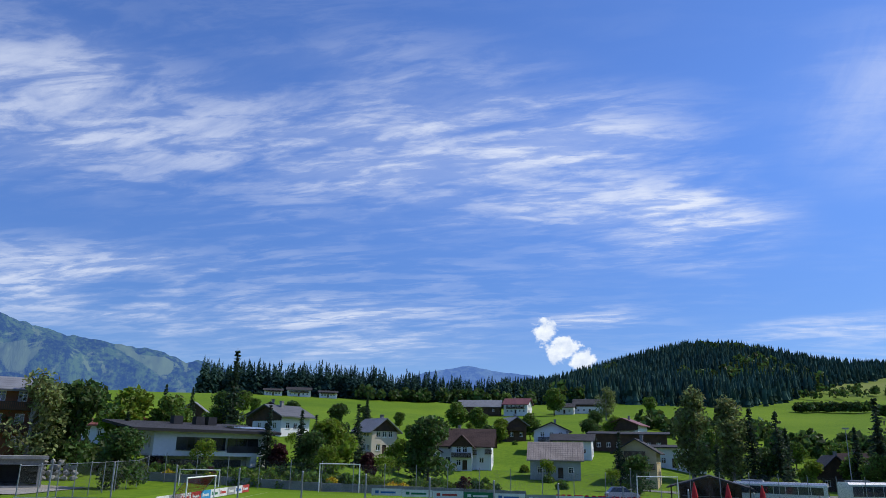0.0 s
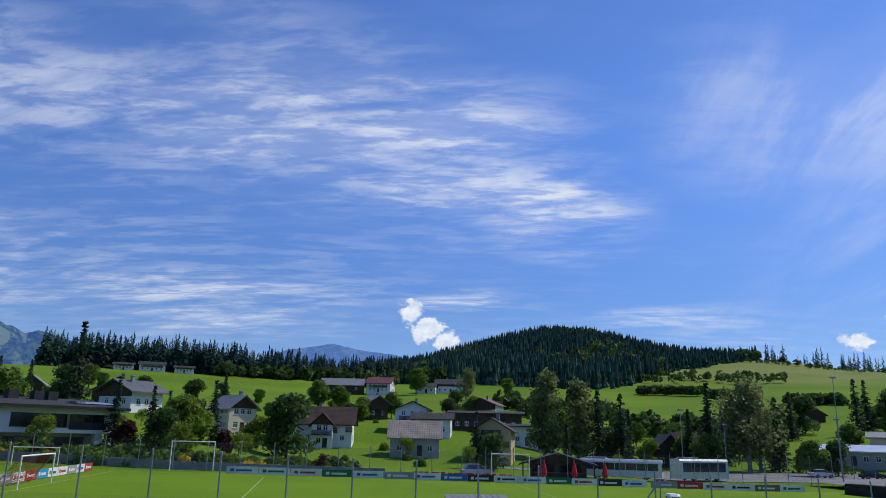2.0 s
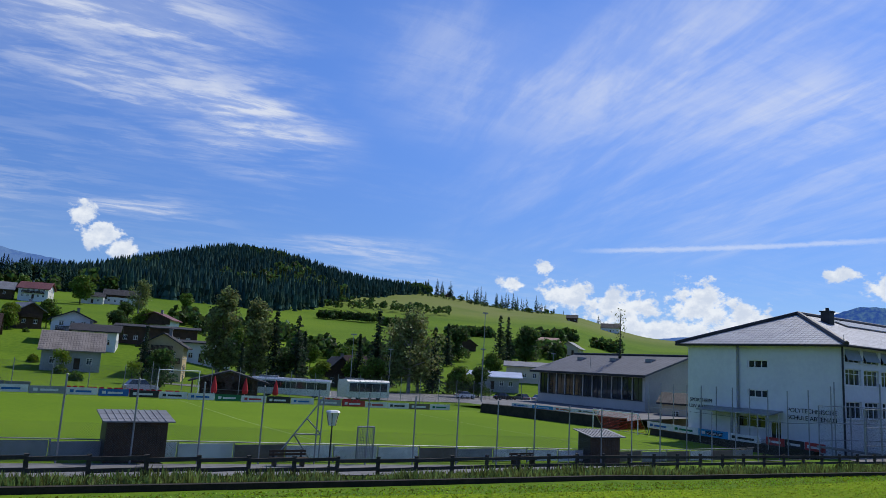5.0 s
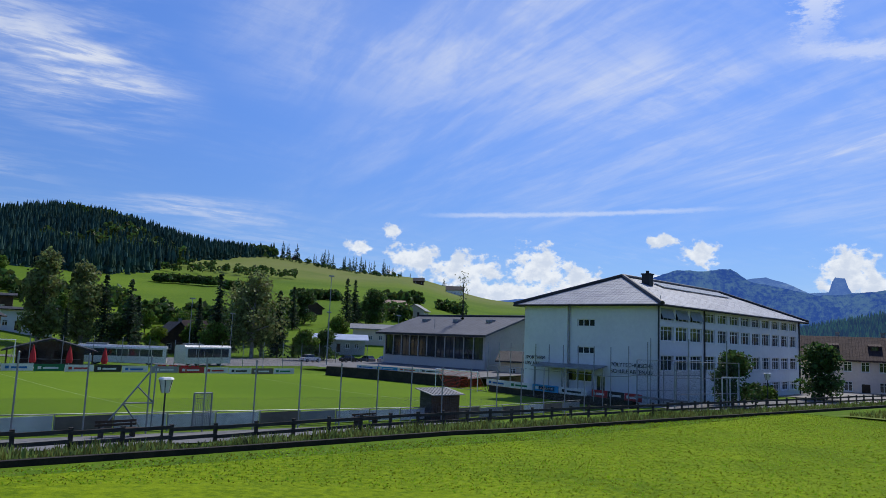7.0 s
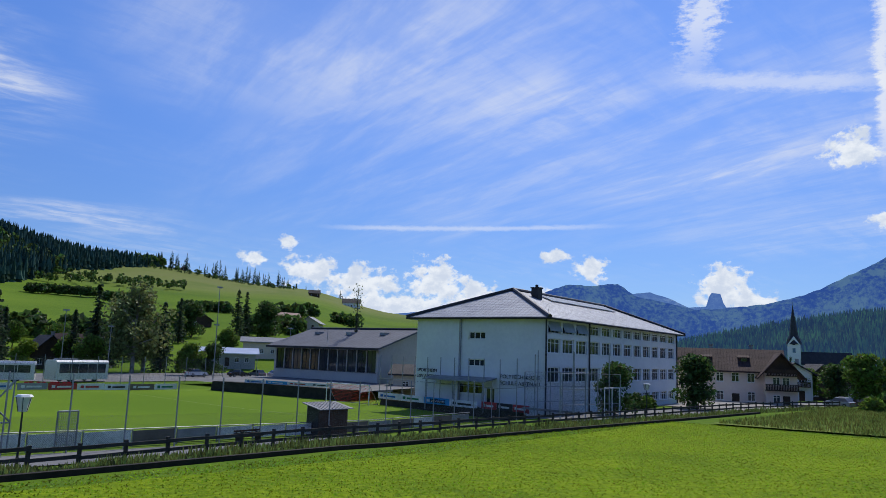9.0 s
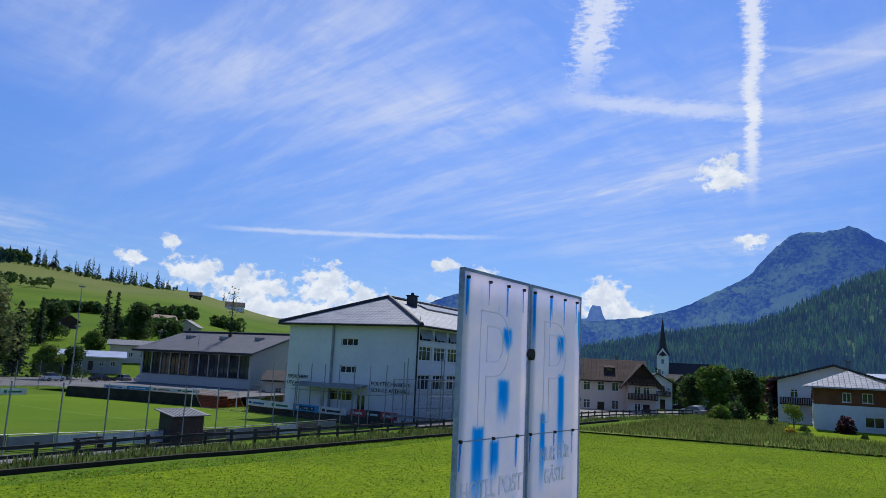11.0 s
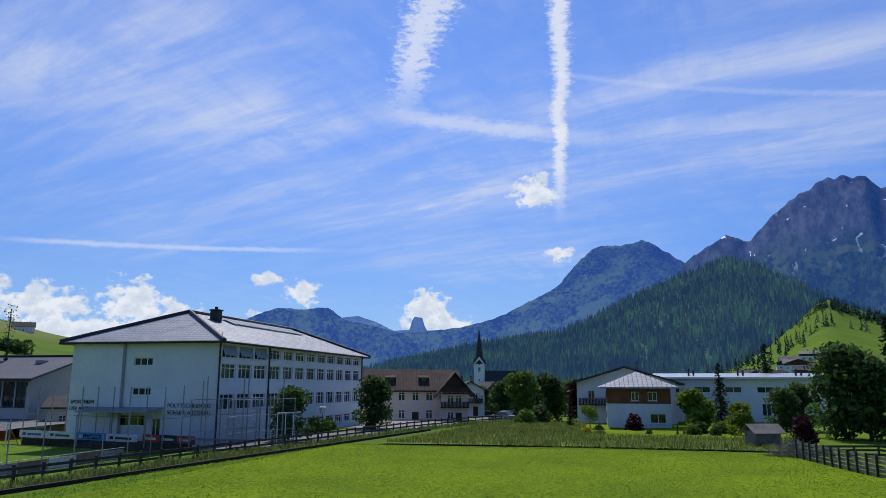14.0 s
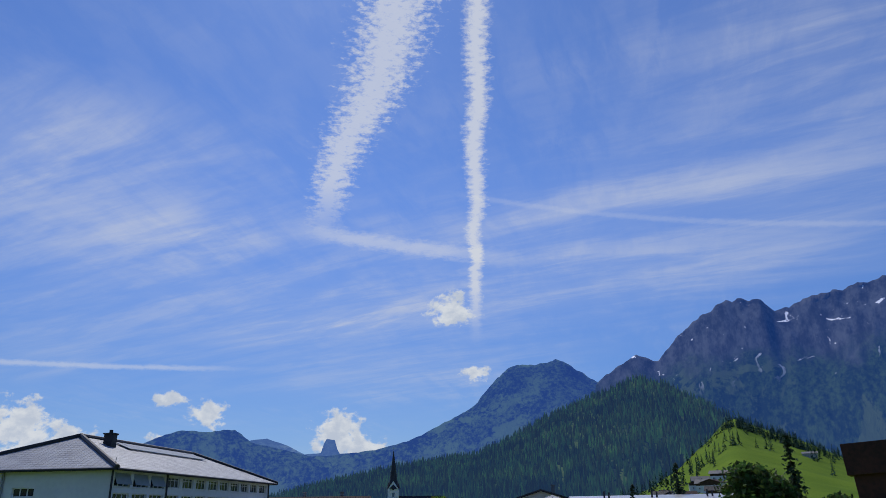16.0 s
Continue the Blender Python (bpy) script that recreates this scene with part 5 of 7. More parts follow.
def church():
    t = thing("church_tower", pose(476, 83, -2, 0, 0, -80), "white church tower with slim dark pointed spire", "church")
    g = Geo()
    for o, s in (((-3.5, -3.5, 0), (7, 0, 0)), ((3.5, -3.5, 0), (0, 7, 0)), ((3.5, 3.5, 0), (-7, 0, 0)), ((-3.5, 3.5, 0), (0, -7, 0))):
        g.facade(o, s, 21, [(2.7, 4.3, 16.2, 19.0), (3.0, 4.0, 10, 11.6)], depth=0.5)
    for k in range(4):
        q = [(-3.5, -3.5), (3.5, -3.5), (3.5, 3.5), (-3.5, 3.5)]
        a, b = q[k], q[(k + 1) % 4]
        g.poly((*a, 21), (*b, 21), ((a[0] + b[0]) / 2, (a[1] + b[1]) / 2, 26))
    g.build("wall", M["plaster"], t)
    sp = Geo()
    n = 8
    for lo, hi, ra, rb in ((21.2, 26.5, 4.6, 2.5), (26.5, 44.5, 2.5, 0.12)):
        sp.rod((0, 0, lo), (0, 0, hi), ra, rb, n)
    sp.build("spire", M["darktrim"], t, "dark slate spire")
    Geo().rod((0, 0, 44.3), (0, 0, 47), 0.07).box(-0.5, -0.06, 45.7, 0.5, 0.06, 45.85).build("cross", M["steel"], t)
    for k in range(4):
        c = Geo().rod((0, -3.62, 21.8), (0, -3.5, 21.8), 1.1, n=20).build("clock_face", M["black"], t, "dark clock face")
        c.matrix_local = Matrix.Rotation(k * math.pi / 2, 4, "Z")
    Geo().facade((3.5, -5, 0), (26, 0, 0), 10, []).facade((29.5, -5, 0), (0, 10, 0), 10, []).facade((29.5, 5, 0), (-26, 0, 0), 10, []).build("nave", M["plaster"], t)
    Geo().slab([(3.5, -6, 9.6), (30, -6, 9.6), (30, 0, 17), (3.5, 0, 17)], 0.3).slab([(3.5, 0, 17), (30, 0, 17), (30, 6, 9.6), (3.5, 6, 9.6)], 0.3).build("nave_roof", M["roof_dark"], t)


church()


# ---- modern house, left garage, brown house ----
def modern_house():
    t = thing("modern_house", pose(*site(-36.5, 113), 1.9, 0, 0, 44), "modern white villa with projecting upper floor and ribbon windows", "house", "houses of the village")
    g = Geo()
    band = [(3.2, 11.0, 3.9, 5.7), (11.0, 16.4, 4.1, 5.7)]
    g.facade((-8.5, -5, 0), (18, 0, 0), 6.4, band, depth=0.7, base=3.1)
    g.facade((9.5, -5, 0), (0, 10, 0), 6.4, [], base=3.1).facade((9.5, 5, 0), (-18, 0, 0), 6.4, [], base=3.1).facade((-8.5, 5, 0), (0, -10, 0), 6.4, [(5.0, 6.6, 5.0, 5.7), (8.2, 8.9, 4.2, 5.6)], base=3.1)
    g.poly((-8.5, -5, 3.1), (-8.5, 5, 3.1), (9.5, 5, 3.1), (9.5, -5, 3.1))
    g.build("wall", M["plaster"], t)
    b = Geo().facade((-6, -3, 0), (14, 0, 0), 3.1, [(1, 5.5, 0.3, 2.6), (7, 12, 0.3, 2.6)], base=-1).facade((8, -3, 0), (0, 7, 0), 3.1, [], base=-1).facade((8, 4, 0), (-14, 0, 0), 3.1, [], base=-1).facade((-6, 4, 0), (0, -7, 0), 3.1, [], base=-1)
    b.build("lower_wall", M["greywall"], t, "shaded grey ground floor")
    for k in range(4):
        window(t, (-8.5, -5, 0), (1, 0, 0), 1.95, 1.8, 3.2 + 1.95 * k, 3.9, 0.7, 0, M["darktrim"], cross=False)
    for k in range(3):
        window(t, (-8.5, -5, 0), (1, 0, 0), 1.8, 1.6, 11.0 + 1.8 * k, 4.1, 0.7, 0, M["darktrim"], cross=False)
    window(t, (-8.5, 5, 0), (0, -1, 0), 1.6, 0.7, 5.0, 5.0, 0.1, 0, M["darktrim"], cross=False)
    window(t, (-6, -3, 0), (1, 0, 0), 4.5, 2.3, 1, 0.3, 0.1, 2, M["darktrim"], cross=False)
    window(t, (-6, -3, 0), (1, 0, 0), 5, 2.3, 7, 0.3, 0.1, 2, M["darktrim"], cross=False)
    flat_box(t, "pier", 6.6, -4.8, -1, 7.6, -3.6, 3.1, M["plaster"])
    flat_box(t, "pier", 8.6, -4.8, -1, 9.4, -3.6, 3.1, M["plaster"])
    flat_box(t, "balustrade", 2.5, -5.05, 3.6, 7.9, -4.95, 4.6, M["darktrim"], "dark glass balcony front")
    Geo().slab([(-12, -6.4, 6.75), (10.6, -6.4, 6.75), (10.6, 6.2, 8.1), (-12, 6.2, 8.1)], 0.4).build("roof", M["roof_dark"], t, "thin dark cantilevered roof")
    for x in (-3, 0.5, 2.5):
        flat_box(t, "roof_vent", x, 2, 7.4, x + 1.4, 3.4, 8.9, M["darktrim"])
    for k in range(4):
        s = Geo().slab([(4 + k * 1.6, -3, 7.25), (5.5 + k * 1.6, -3, 7.25), (5.5 + k * 1.6, 0, 7.6), (4 + k * 1.6, 0, 7.6)], 0.06).build("solar_panel", M["glass"], t)


modern_house()
H("apartment_house", "brown hillside house with wooden balconies", -57, 96, 32, 9, 9, 8.0, 9.6, M["redwood"], M["roof_sheet_y"], ridge="x", front=3, floors=3, balcony=((2.7, -4.6, 4.6), (5.4, -4.6, 4.6)), chimney=0, z=4.8)


def garage():
    t = thing("garage", pose(*site(-49.5, 88), hgt(-50.5, 87), 0, 0, 30), "flat concrete garage with dark open front", "garage")
    Geo().facade((-3.2, -3, 0), (6.4, 0, 0), 2.9, [(0.5, 5.9, 0.0, 2.3)], depth=0.4, base=-0.5).facade((3.2, -3, 0), (0, 6, 0), 2.9, []).facade((3.2, 3, 0), (-6.4, 0, 0), 2.9, []).facade((-3.2, 3, 0), (0, -6, 0), 2.9, []).build("wall", M["concrete"], t)
    flat_box(t, "roof_slab", -3.6, -3.5, 2.9, 3.6, 3.2, 3.25, M["concrete"])
    # added dark sheet stands in for the shade inside the open garage
    flat_box(t, "back_panel", -2.7, 1.5, 0, 2.7, 1.6, 2.4, M["darktrim"])


garage()
rng = random.Random(3)
rocks = thing("rock_bank", pose(*site(-47.5, 93), hgt(-48.5, 92), 0, 0, 26), "bank of pale boulders above the garage", "rocks")
for i in range(26):
    me = bpy.data.meshes.new("boulder")
    bm = bmesh.new()
    bmesh.ops.create_icosphere(bm, subdivisions=1, radius=1)
    for q in bm.verts:
        q.co *= rng.uniform(0.75, 1.15)
    bm.to_mesh(me)
    bm.free()
    me.materials.append(M["concrete"])
    o = new("boulder", me)
    o.parent = rocks
    o.matrix_local = pose((i % 7 - 3) * 0.85 + rng.uniform(-0.2, 0.2), (i // 7) * 0.5, (i // 7) * 0.62 + 0.2, rng.uniform(0, 90), 0, rng.uniform(0, 360)) @ Matrix.Diagonal((0.55, 0.45, 0.4, 1))


# ---- school ----
def letters(name, text, size, m, parent, material, label="", outline=False):
    c = bpy.data.curves.new(name, "FONT")
    c.body, c.size, c.extrude, c.align_x = text, size, 0.002 if size < 0.5 else 0.015, "CENTER"
    if outline:
        c.fill_mode, c.extrude, c.bevel_depth = "NONE", 0.0, 0.0016
    c.materials.append(material)
    o = new(name, c)
    o.parent, o.matrix_local = parent, m
    if label:
        o["label"] = label
    return o


def school():
    X0, X1, Y0, Y1, B, E = 73.0, 117.0, 36.5, 54.2, -0.5, 10.2
    t = thing("school", pose(0, 0, 0), "white three-storey school with grey hipped roof", "school")
    L, Dp = X1 - X0, Y1 - Y0
    south = []
    pitch = 3.55
    for i in range(12):
        u0 = 0.55 + pitch * i + (0.35 if i >= 3 else 0)
        wide = 3.0 if i < 3 else 2.8
        if u0 + wide > L - 0.3:
            continue
        south += [(u0, u0 + wide, 6.4, 8.0, i), (u0, u0 + wide, 3.2, 4.85, i), (u0, u0 + wide, 8.75 if i >= 3 else 8.6, 9.9, i)]
        if i >= 4:
            south.append((u0, u0 + wide, 0.35, 1.55, i))
    # positions along the west face run from its north end
    west = [(7.6, 9.9, 7.75, 8.6), (7.6, 9.9, 4.65, 5.45), (3.2, 9.6, 1.5, 2.65), (10.1, 11.3, 0.0, 2.3), (0.8, 2.6, 0.2, 0.75), (3.4, 6.6, 0.2, 0.75)]
    g = Geo()
    g.facade((X0, Y0, 0), (L, 0, 0), E, [q[:4] for q in south], 0.25, B)
    g.facade((X1, Y0, 0), (0, Dp, 0), E, [], 0.2, B).facade((X1, Y1, 0), (-L, 0, 0), E, [], 0.2, B)
    g.facade((X0, Y1, 0), (0, -Dp, 0), E, west, 0.25, B)
    g.build("wall", M["plaster"], t)
    for a, b, c, d, i in south:
        w = window(t, (X0, Y0, 0), (1, 0, 0), b - a, d - c, a, c, 0.18, 2 if b - a > 2.4 else 1)
        if c > 8 and i < 3:
            bl = Geo().slab([(0.05, -0.45, 0.25), (b - a - 0.05, -0.45, 0.25), (b - a - 0.05, 0.0, d - c), (0.05, 0.0, d - c)], 0.03).build("awning", M["curtain"], w, "blue-grey awning blind")
    for k, (a, b, c, d) in enumerate(west):
        window(t, (X0, Y1, 0), (0, -1, 0), b - a, d - c, a, c, 0.18, (2, 2, 5, 1, 2, 4)[k], cross=False)
    # floor bands, downpipes, eaves
    for x in (X0 - 0.12, X0 + 11.1, X1 - 0.3):
        Geo().rod((x, Y0 - 0.12, B), (x, Y0 - 0.12, E), 0.10).build("downpipe", M["darktrim"], t)
    Geo().rod((X0 - 0.12, Y1 - 6.6, 0), (X0 - 0.12, Y1 - 6.6, E), 0.08).build("downpipe", M["steel"], t)
    flat_box(t, "pilaster", X0 - 0.22, Y1 - 6.4, B, X0 + 0.02, Y1 - 0.6, E - 0.05, M["plaster"])
    ov, ez = 1.0, 10.25
    yc = (Y0 + Y1) / 2
    ra, rb = (81.0, yc, 14.2), (109.0, yc, 14.2)
    c = [(X0 - ov, Y0 - ov, ez), (X1 + ov, Y0 - ov, ez), (X1 + ov, Y1 + ov, ez), (X0 - ov, Y1 + ov, ez)]
    Geo().slab([c[0], c[1], rb, ra], 0.25).slab([c[2], c[3], ra, rb], 0.25).build("roof", M["rooftile_grey"], t, "grey tiled roof")
    Geo().slab([c[3], c[0], ra], 0.25).build("hip_roof", M["roof_ns"], t, "grey tiled hip end")
    Geo().slab([c[1], c[2], rb], 0.25).build("hip_roof", M["roof_ns"], t, "grey tiled hip end")
    for a, b in ((c[0], ra), (c[3], ra), (c[1], rb), (c[2], rb), (ra, rb)):
        Geo().rod(Vector(a) + Vector((0, 0, 0.05)), Vector(b) + Vector((0, 0, 0.08)), 0.26, n=8).build("ridge_cap", M["darktrim"], t)
    for a, b in zip(c, c[1:] + c[:1]):
        Geo().rod((a[0], a[1], ez - 0.12), (b[0], b[1], ez - 0.12), 0.13).build("gutter", M["darktrim"], t)
    Geo().box(82.5, 42.6, 12.4, 83.5, 43.6, 14.5).box(82.4, 42.5, 14.5, 83.6, 43.7, 14.65).rod((83.0, 43.1, 14.6), (83.0, 43.1, 15.0), 0.2).build("chimney", M["darktrim"], t, "dark sheet-clad chimney")
    k = (14.2 - ez) / (yc - Y0 + ov)
    for i in range(14):
        x = 86 + i * 1.5
        Geo().slab([(x, yc - 3.0, 14.2 - 3.0 * k + 0.22), (x + 1.35, yc - 3.0, 14.2 - 3.0 * k + 0.22), (x + 1.35, yc - 1.0, 14.2 - 1.0 * k + 0.22), (x, yc - 1.0, 14.2 - 1.0 * k + 0.22)], 0.06).build("solar_panel", M["curtain"], t)
    # entrance canopy on the west face
    Geo().slab([(X0 - 2.6, Y1 - 11.6, 3.05), (X0, Y1 - 11.6, 3.45), (X0, Y1 - 3.0, 3.45), (X0 - 2.6, Y1 - 3.0, 3.05)][::-1], 0.12).build("canopy", M["steel"], t, "grey sheet-metal entrance canopy")
    for yy in (Y1 - 11.2, Y1 - 7.2, Y1 - 3.4):
        Geo().rod((X0 - 2.4, yy, B), (X0 - 2.4, yy, 3.0), 0.06).build("post", M["steel"], t)
    turn = Matrix.Rotation(-math.pi / 2, 4, "Z") @ Matrix.Rotation(math.pi / 2, 4, "X")
    for txt, yy, zz, sz in (("SPORTHEIM", Y1 - 1.9, 3.75, 0.56), ("USV ABTENAU", Y1 - 2.2, 3.05, 0.56), ("POLYTECHNISCHE", Y0 + 3.0, 3.45, 0.60), ("SCHULE ABTENAU", Y0 + 3.0, 2.75, 0.60)):
        letters("lettering", txt, sz, Matrix.Translation((X0 - 0.27, yy, zz)) @ turn, t, M["lettering"], "dark blue-grey lettering")
    Geo().rod((X0 - 0.5, Y0 - 0.5, 10.2), (X0 - 0.5, Y0 - 0.5, 11.2), 0.03).build("lightning_rod", M["steel"], t)
    # side stair rail along the south face
    Geo().slab([(X0 - 6, Y0 - 2.2, 0.9), (X0 + 8, Y0 - 2.2, -0.3), (X0 + 8, Y0 - 0.6, -0.3), (X0 - 6, Y0 - 0.6, 0.9)], 0.2).build("ramp", M["concrete"], t)


M["roof_ns"] = ribbed("grey_hip_tiles", (0.38, 0.40, 0.45), (0.24, 0.26, 0.31), 0.62, 1, 0.6, 0.0, 1.0, 0.4, 0.55)
school()


# ---- sports hall ----
def hall():
    X0, X1, Y0, Y1, E, Rz = 93.0, 113.0, 77.5, 102.5, 6.6, 9.7
    t = thing("sports_hall", pose(0, 0, 0), "sports hall with glazed side and dark sheet roof", "hall")
    panes = [(0.45 + 2.2 * k, 2.5 + 2.2 * k, 2.5, 6.1) for k in range(11)]
    g = Geo().facade((X0, Y1, 0), (0, Y0 - Y1, 0), E, panes, 0.2, -1).facade((X0, Y0, 0), (X1 - X0, 0, 0), E, [], 0.2, -1).facade((X1, Y0, 0), (0, Y1 - Y0, 0), E, [], 0.2, -1).facade((X1, Y1, 0), (X0 - X1, 0, 0), E, [], 0.2, -1)
    xm = (X0 + X1) / 2
    for yy in (Y0, Y1):
        g.poly((X0, yy, E), (X1, yy, E), (xm, yy, Rz))
    g.build("wall", M["greywall_light"], t)
    for a, b, c, d in panes:
        window(t, (X0, Y1, 0), (0, -1, 0), b - a, d - c, a, c, 0.15, 1, M["darktrim"], "glazing", False)
    k = (Rz - E) / (xm - X0)
    Geo().slab([(X0 - 1.2, Y1 + 1, E - 1.2 * k + 0.3), (X0 - 1.2, Y0 - 1, E - 1.2 * k + 0.3), (xm, Y0 - 1, Rz + 0.3), (xm, Y1 + 1, Rz + 0.3)], 0.3).slab([(X1 + 1.2, Y0 - 1, E - 1.2 * k + 0.3), (X1 + 1.2, Y1 + 1, E - 1.2 * k + 0.3), (xm, Y1 + 1, Rz + 0.3), (xm, Y0 - 1, Rz + 0.3)], 0.3).build("roof", M["roof_hall"], t, "dark ribbed sheet-metal roof")
    Geo().rod((xm, Y0 - 1, Rz + 0.4), (xm, Y1 + 1, Rz + 0.4), 0.2).build("ridge_cap", M["darktrim"], t)
    Geo().box(X0 - 1.35, Y0 - 1, E - 0.45, X0 - 1.2, Y1 + 1, E - 0.1).build("gutter", M["darktrim"], t)
    for yy in (82, 90, 98):
        Geo().box(99, yy - 0.6, 8.8, 100.2, yy + 0.6, 9.3).build("skylight", M["steel"], t)
    Geo().rod((X0 + 0.2, Y0 + 12, 7.4), (X0 + 0.2, Y0 + 12, 9.2), 0.04).build("aerial", M["steel"], t)


M["greywall_light"] = mat("pale_grey_render", (0.52, 0.50, 0.47), (0.44, 0.42, 0.40), 0.88, 0.3, 0.08)
M["roof_hall"] = ribbed("dark_ribbed_sheet", (0.15, 0.155, 0.175), (0.11, 0.115, 0.13), 1.0, 1, 0.7, 0.0, 0.8, 0.15)
hall()
H("changing_block", "low annex with dark lean-to roof between hall and school", 95, 70, -62, 8, 6, 3.4, 4.6, M["cream"], M["roof_dark"], ridge="x", front=3, floors=1, chimney=0, over=0.7)
# tall bare maypole-like tree behind the hall
mp = thing("tall_pole_tree", pose(101, 90, 0), "tall stripped pole with a leafy top", "pole")
Geo().rod((0, 0, 0), (0, 0, 17.5), 0.16, 0.06).build("pole", M["bark"], mp)
r_ = random.Random(5)
quads([(r_.gauss(0, 0.5), r_.gauss(0, 0.5), 15.5 + r_.uniform(-2.5, 2.8)) for _ in range(160)], [r_.uniform(0.10, 0.22) for _ in range(160)], r_).build("crown", M["birchleaf"], mp)
quads([(r_.gauss(0, 0.12), r_.gauss(0, 0.12), r_.uniform(8, 13)) for _ in range(220)], [r_.uniform(0.12, 0.22) for _ in range(220)], r_).build("garland", M["spruce"], mp)
bank = Geo()
for k in range(13):
    yy = 66 + k * 3.2
    bank.v += [(75.2, yy, 0.3), (79.0, yy, 0.6), (93, yy, 0.9)]
for k in range(12):
    n = 3 * k
    bank.f += [(n, n + 1, n + 4, n + 3), (n + 1, n + 2, n + 5, n + 4)]
tagged(bank.build("hall_yard", M["asphalt"]), "grey yard between the bank and the sports hall", "yard", kind="structure")


# ---- football ground ----
def zat(x, y):
    return hgt(x, y) + 0.05


fence_line = thing("ball_fence", pose(0, 0, 0), "tall fence of grey steel posts with wire mesh", "fence")
wire = bpy.data.materials.new("wire_mesh")
wire.use_nodes = True
k_ = Nodes(wire.node_tree)
p_ = wire.node_tree.nodes["Principled BSDF"]
p_.inputs["Base Color"].default_value, p_.inputs["Metallic"].default_value, p_.inputs["Roughness"].default_value = (0.12, 0.13, 0.13, 1), 0.5, 0.5
xyz_ = k_.add("ShaderNodeSeparateXYZ", {"Vector": k_.add("ShaderNodeTexCoord").outputs["Object"]}).outputs
s_ = k_.math("ADD", k_.math("ADD", xyz_[0], xyz_[1]), xyz_[2])
d_ = k_.math("SUBTRACT", k_.math("ADD", xyz_[0], xyz_[1]), xyz_[2])
ln = k_.math("MINIMUM", k_.math("PINGPONG", s_, 0.06), k_.math("PINGPONG", d_, 0.06))
mx_ = k_.add("ShaderNodeMixShader", {0: k_.ramp(ln, 0.0045, 0.0035), 1: k_.add("ShaderNodeBsdfTransparent").outputs[0], 2: p_.outputs[0]})
k_.put(wire.node_tree.nodes["Material Output"].inputs[0], mx_.outputs[0])


def post_row(parent, a, b, step, height, r, mesh_to=0.0, rail=True, name="post", material=None):
    """Upright posts between two points, with wire mesh and a rail between them."""
    a, b = Vector(a), Vector(b)
    n = max(1, round((b - a).length / step))
    pm = shared(("post", height, r), lambda: Geo().rod((0, 0, -0.3), (0, 0, height), r, n=8).rod((0, 0, height), (0, 0, height + 0.04), r * 1.2, r * 0.5, 8).build("post", material or M["steel"]))
    for i in range(n + 1):
        p = a.lerp(b, i / n)
        o = new(name, pm)
        o.parent, o.location = parent, (p.x, p.y, zat(p.x, p.y))
    if mesh_to:
        g = Geo()
        for i in range(n):
            p, q = a.lerp(b, i / n), a.lerp(b, (i + 1) / n)
            g.poly((p.x, p.y, zat(p.x, p.y)), (q.x, q.y, zat(q.x, q.y)), (q.x, q.y, zat(q.x, q.y) + mesh_to), (p.x, p.y, zat(p.x, p.y) + mesh_to))
        g.build("wire_mesh", wire, parent)
    if rail:
        g = Geo()
        for i in range(n):
            p, q = a.lerp(b, i / n), a.lerp(b, (i + 1) / n)
            g.rod((p.x, p.y, zat(p.x, p.y) + rail), (q.x, q.y, zat(q.x, q.y) + rail), r * 0.55, n=6)
        g.build("rail", M["steel"], parent)


post_row(fence_line, (-35.99, 38.4), (64.57, 38.0), 3.244, 4.1, 0.045, 1.9, False)
far_fence = thing("ball_fence", pose(0, 0, 0), "grey steel post fence behind the pitch", "fence")
post_row(far_fence, (-40, 95.5), (24, 96.5), 4.0, 3.6, 0.05, 3.4, False)
post_row(far_fence, (24, 100), (92, 106), 4.0, 4.2, 0.05, 4.0, False)
side_fence = thing("ball_fence", pose(0, 0, 0), "tall steel post fence before the school", "fence")
post_row(side_fence, (75.5, 62), (67, 34.5), 2.6, 6.2, 0.055, 1.2, 3.2)
left_fence = thing("ball_fence", pose(0, 0, 0), "steel post fence behind the goal", "fence")
post_row(left_fence, (-34, 60), (-38, 95), 4.0, 3.2, 0.05, 3.0, 3.1)

# low concrete kerb wall behind the left end
kw = Geo()
for i in range(20):
    x = -42 + i * 2.6
    z = zat(x, 96.6)
    kw.box(x, 96.5, z - 0.4, x + 2.56, 96.75, z + 0.95)
tagged(kw.build("garden_wall", M["concrete"]), "low grey concrete wall along the gardens", "wall", kind="structure")

# boards round the pitch
BOARD = {n: mat(n + "_board", c, None, 0.55, 0.9, 0.05) for n, c in {"white": (0.72, 0.73, 0.74), "grey": (0.30, 0.31, 0.33), "brown": (0.17, 0.14, 0.12), "green": (0.02, 0.16, 0.07), "blue": (0.03, 0.14, 0.42), "sky": (0.04, 0.30, 0.60), "red": (0.45, 0.05, 0.05), "black": (0.03, 0.03, 0.035)}.items()}


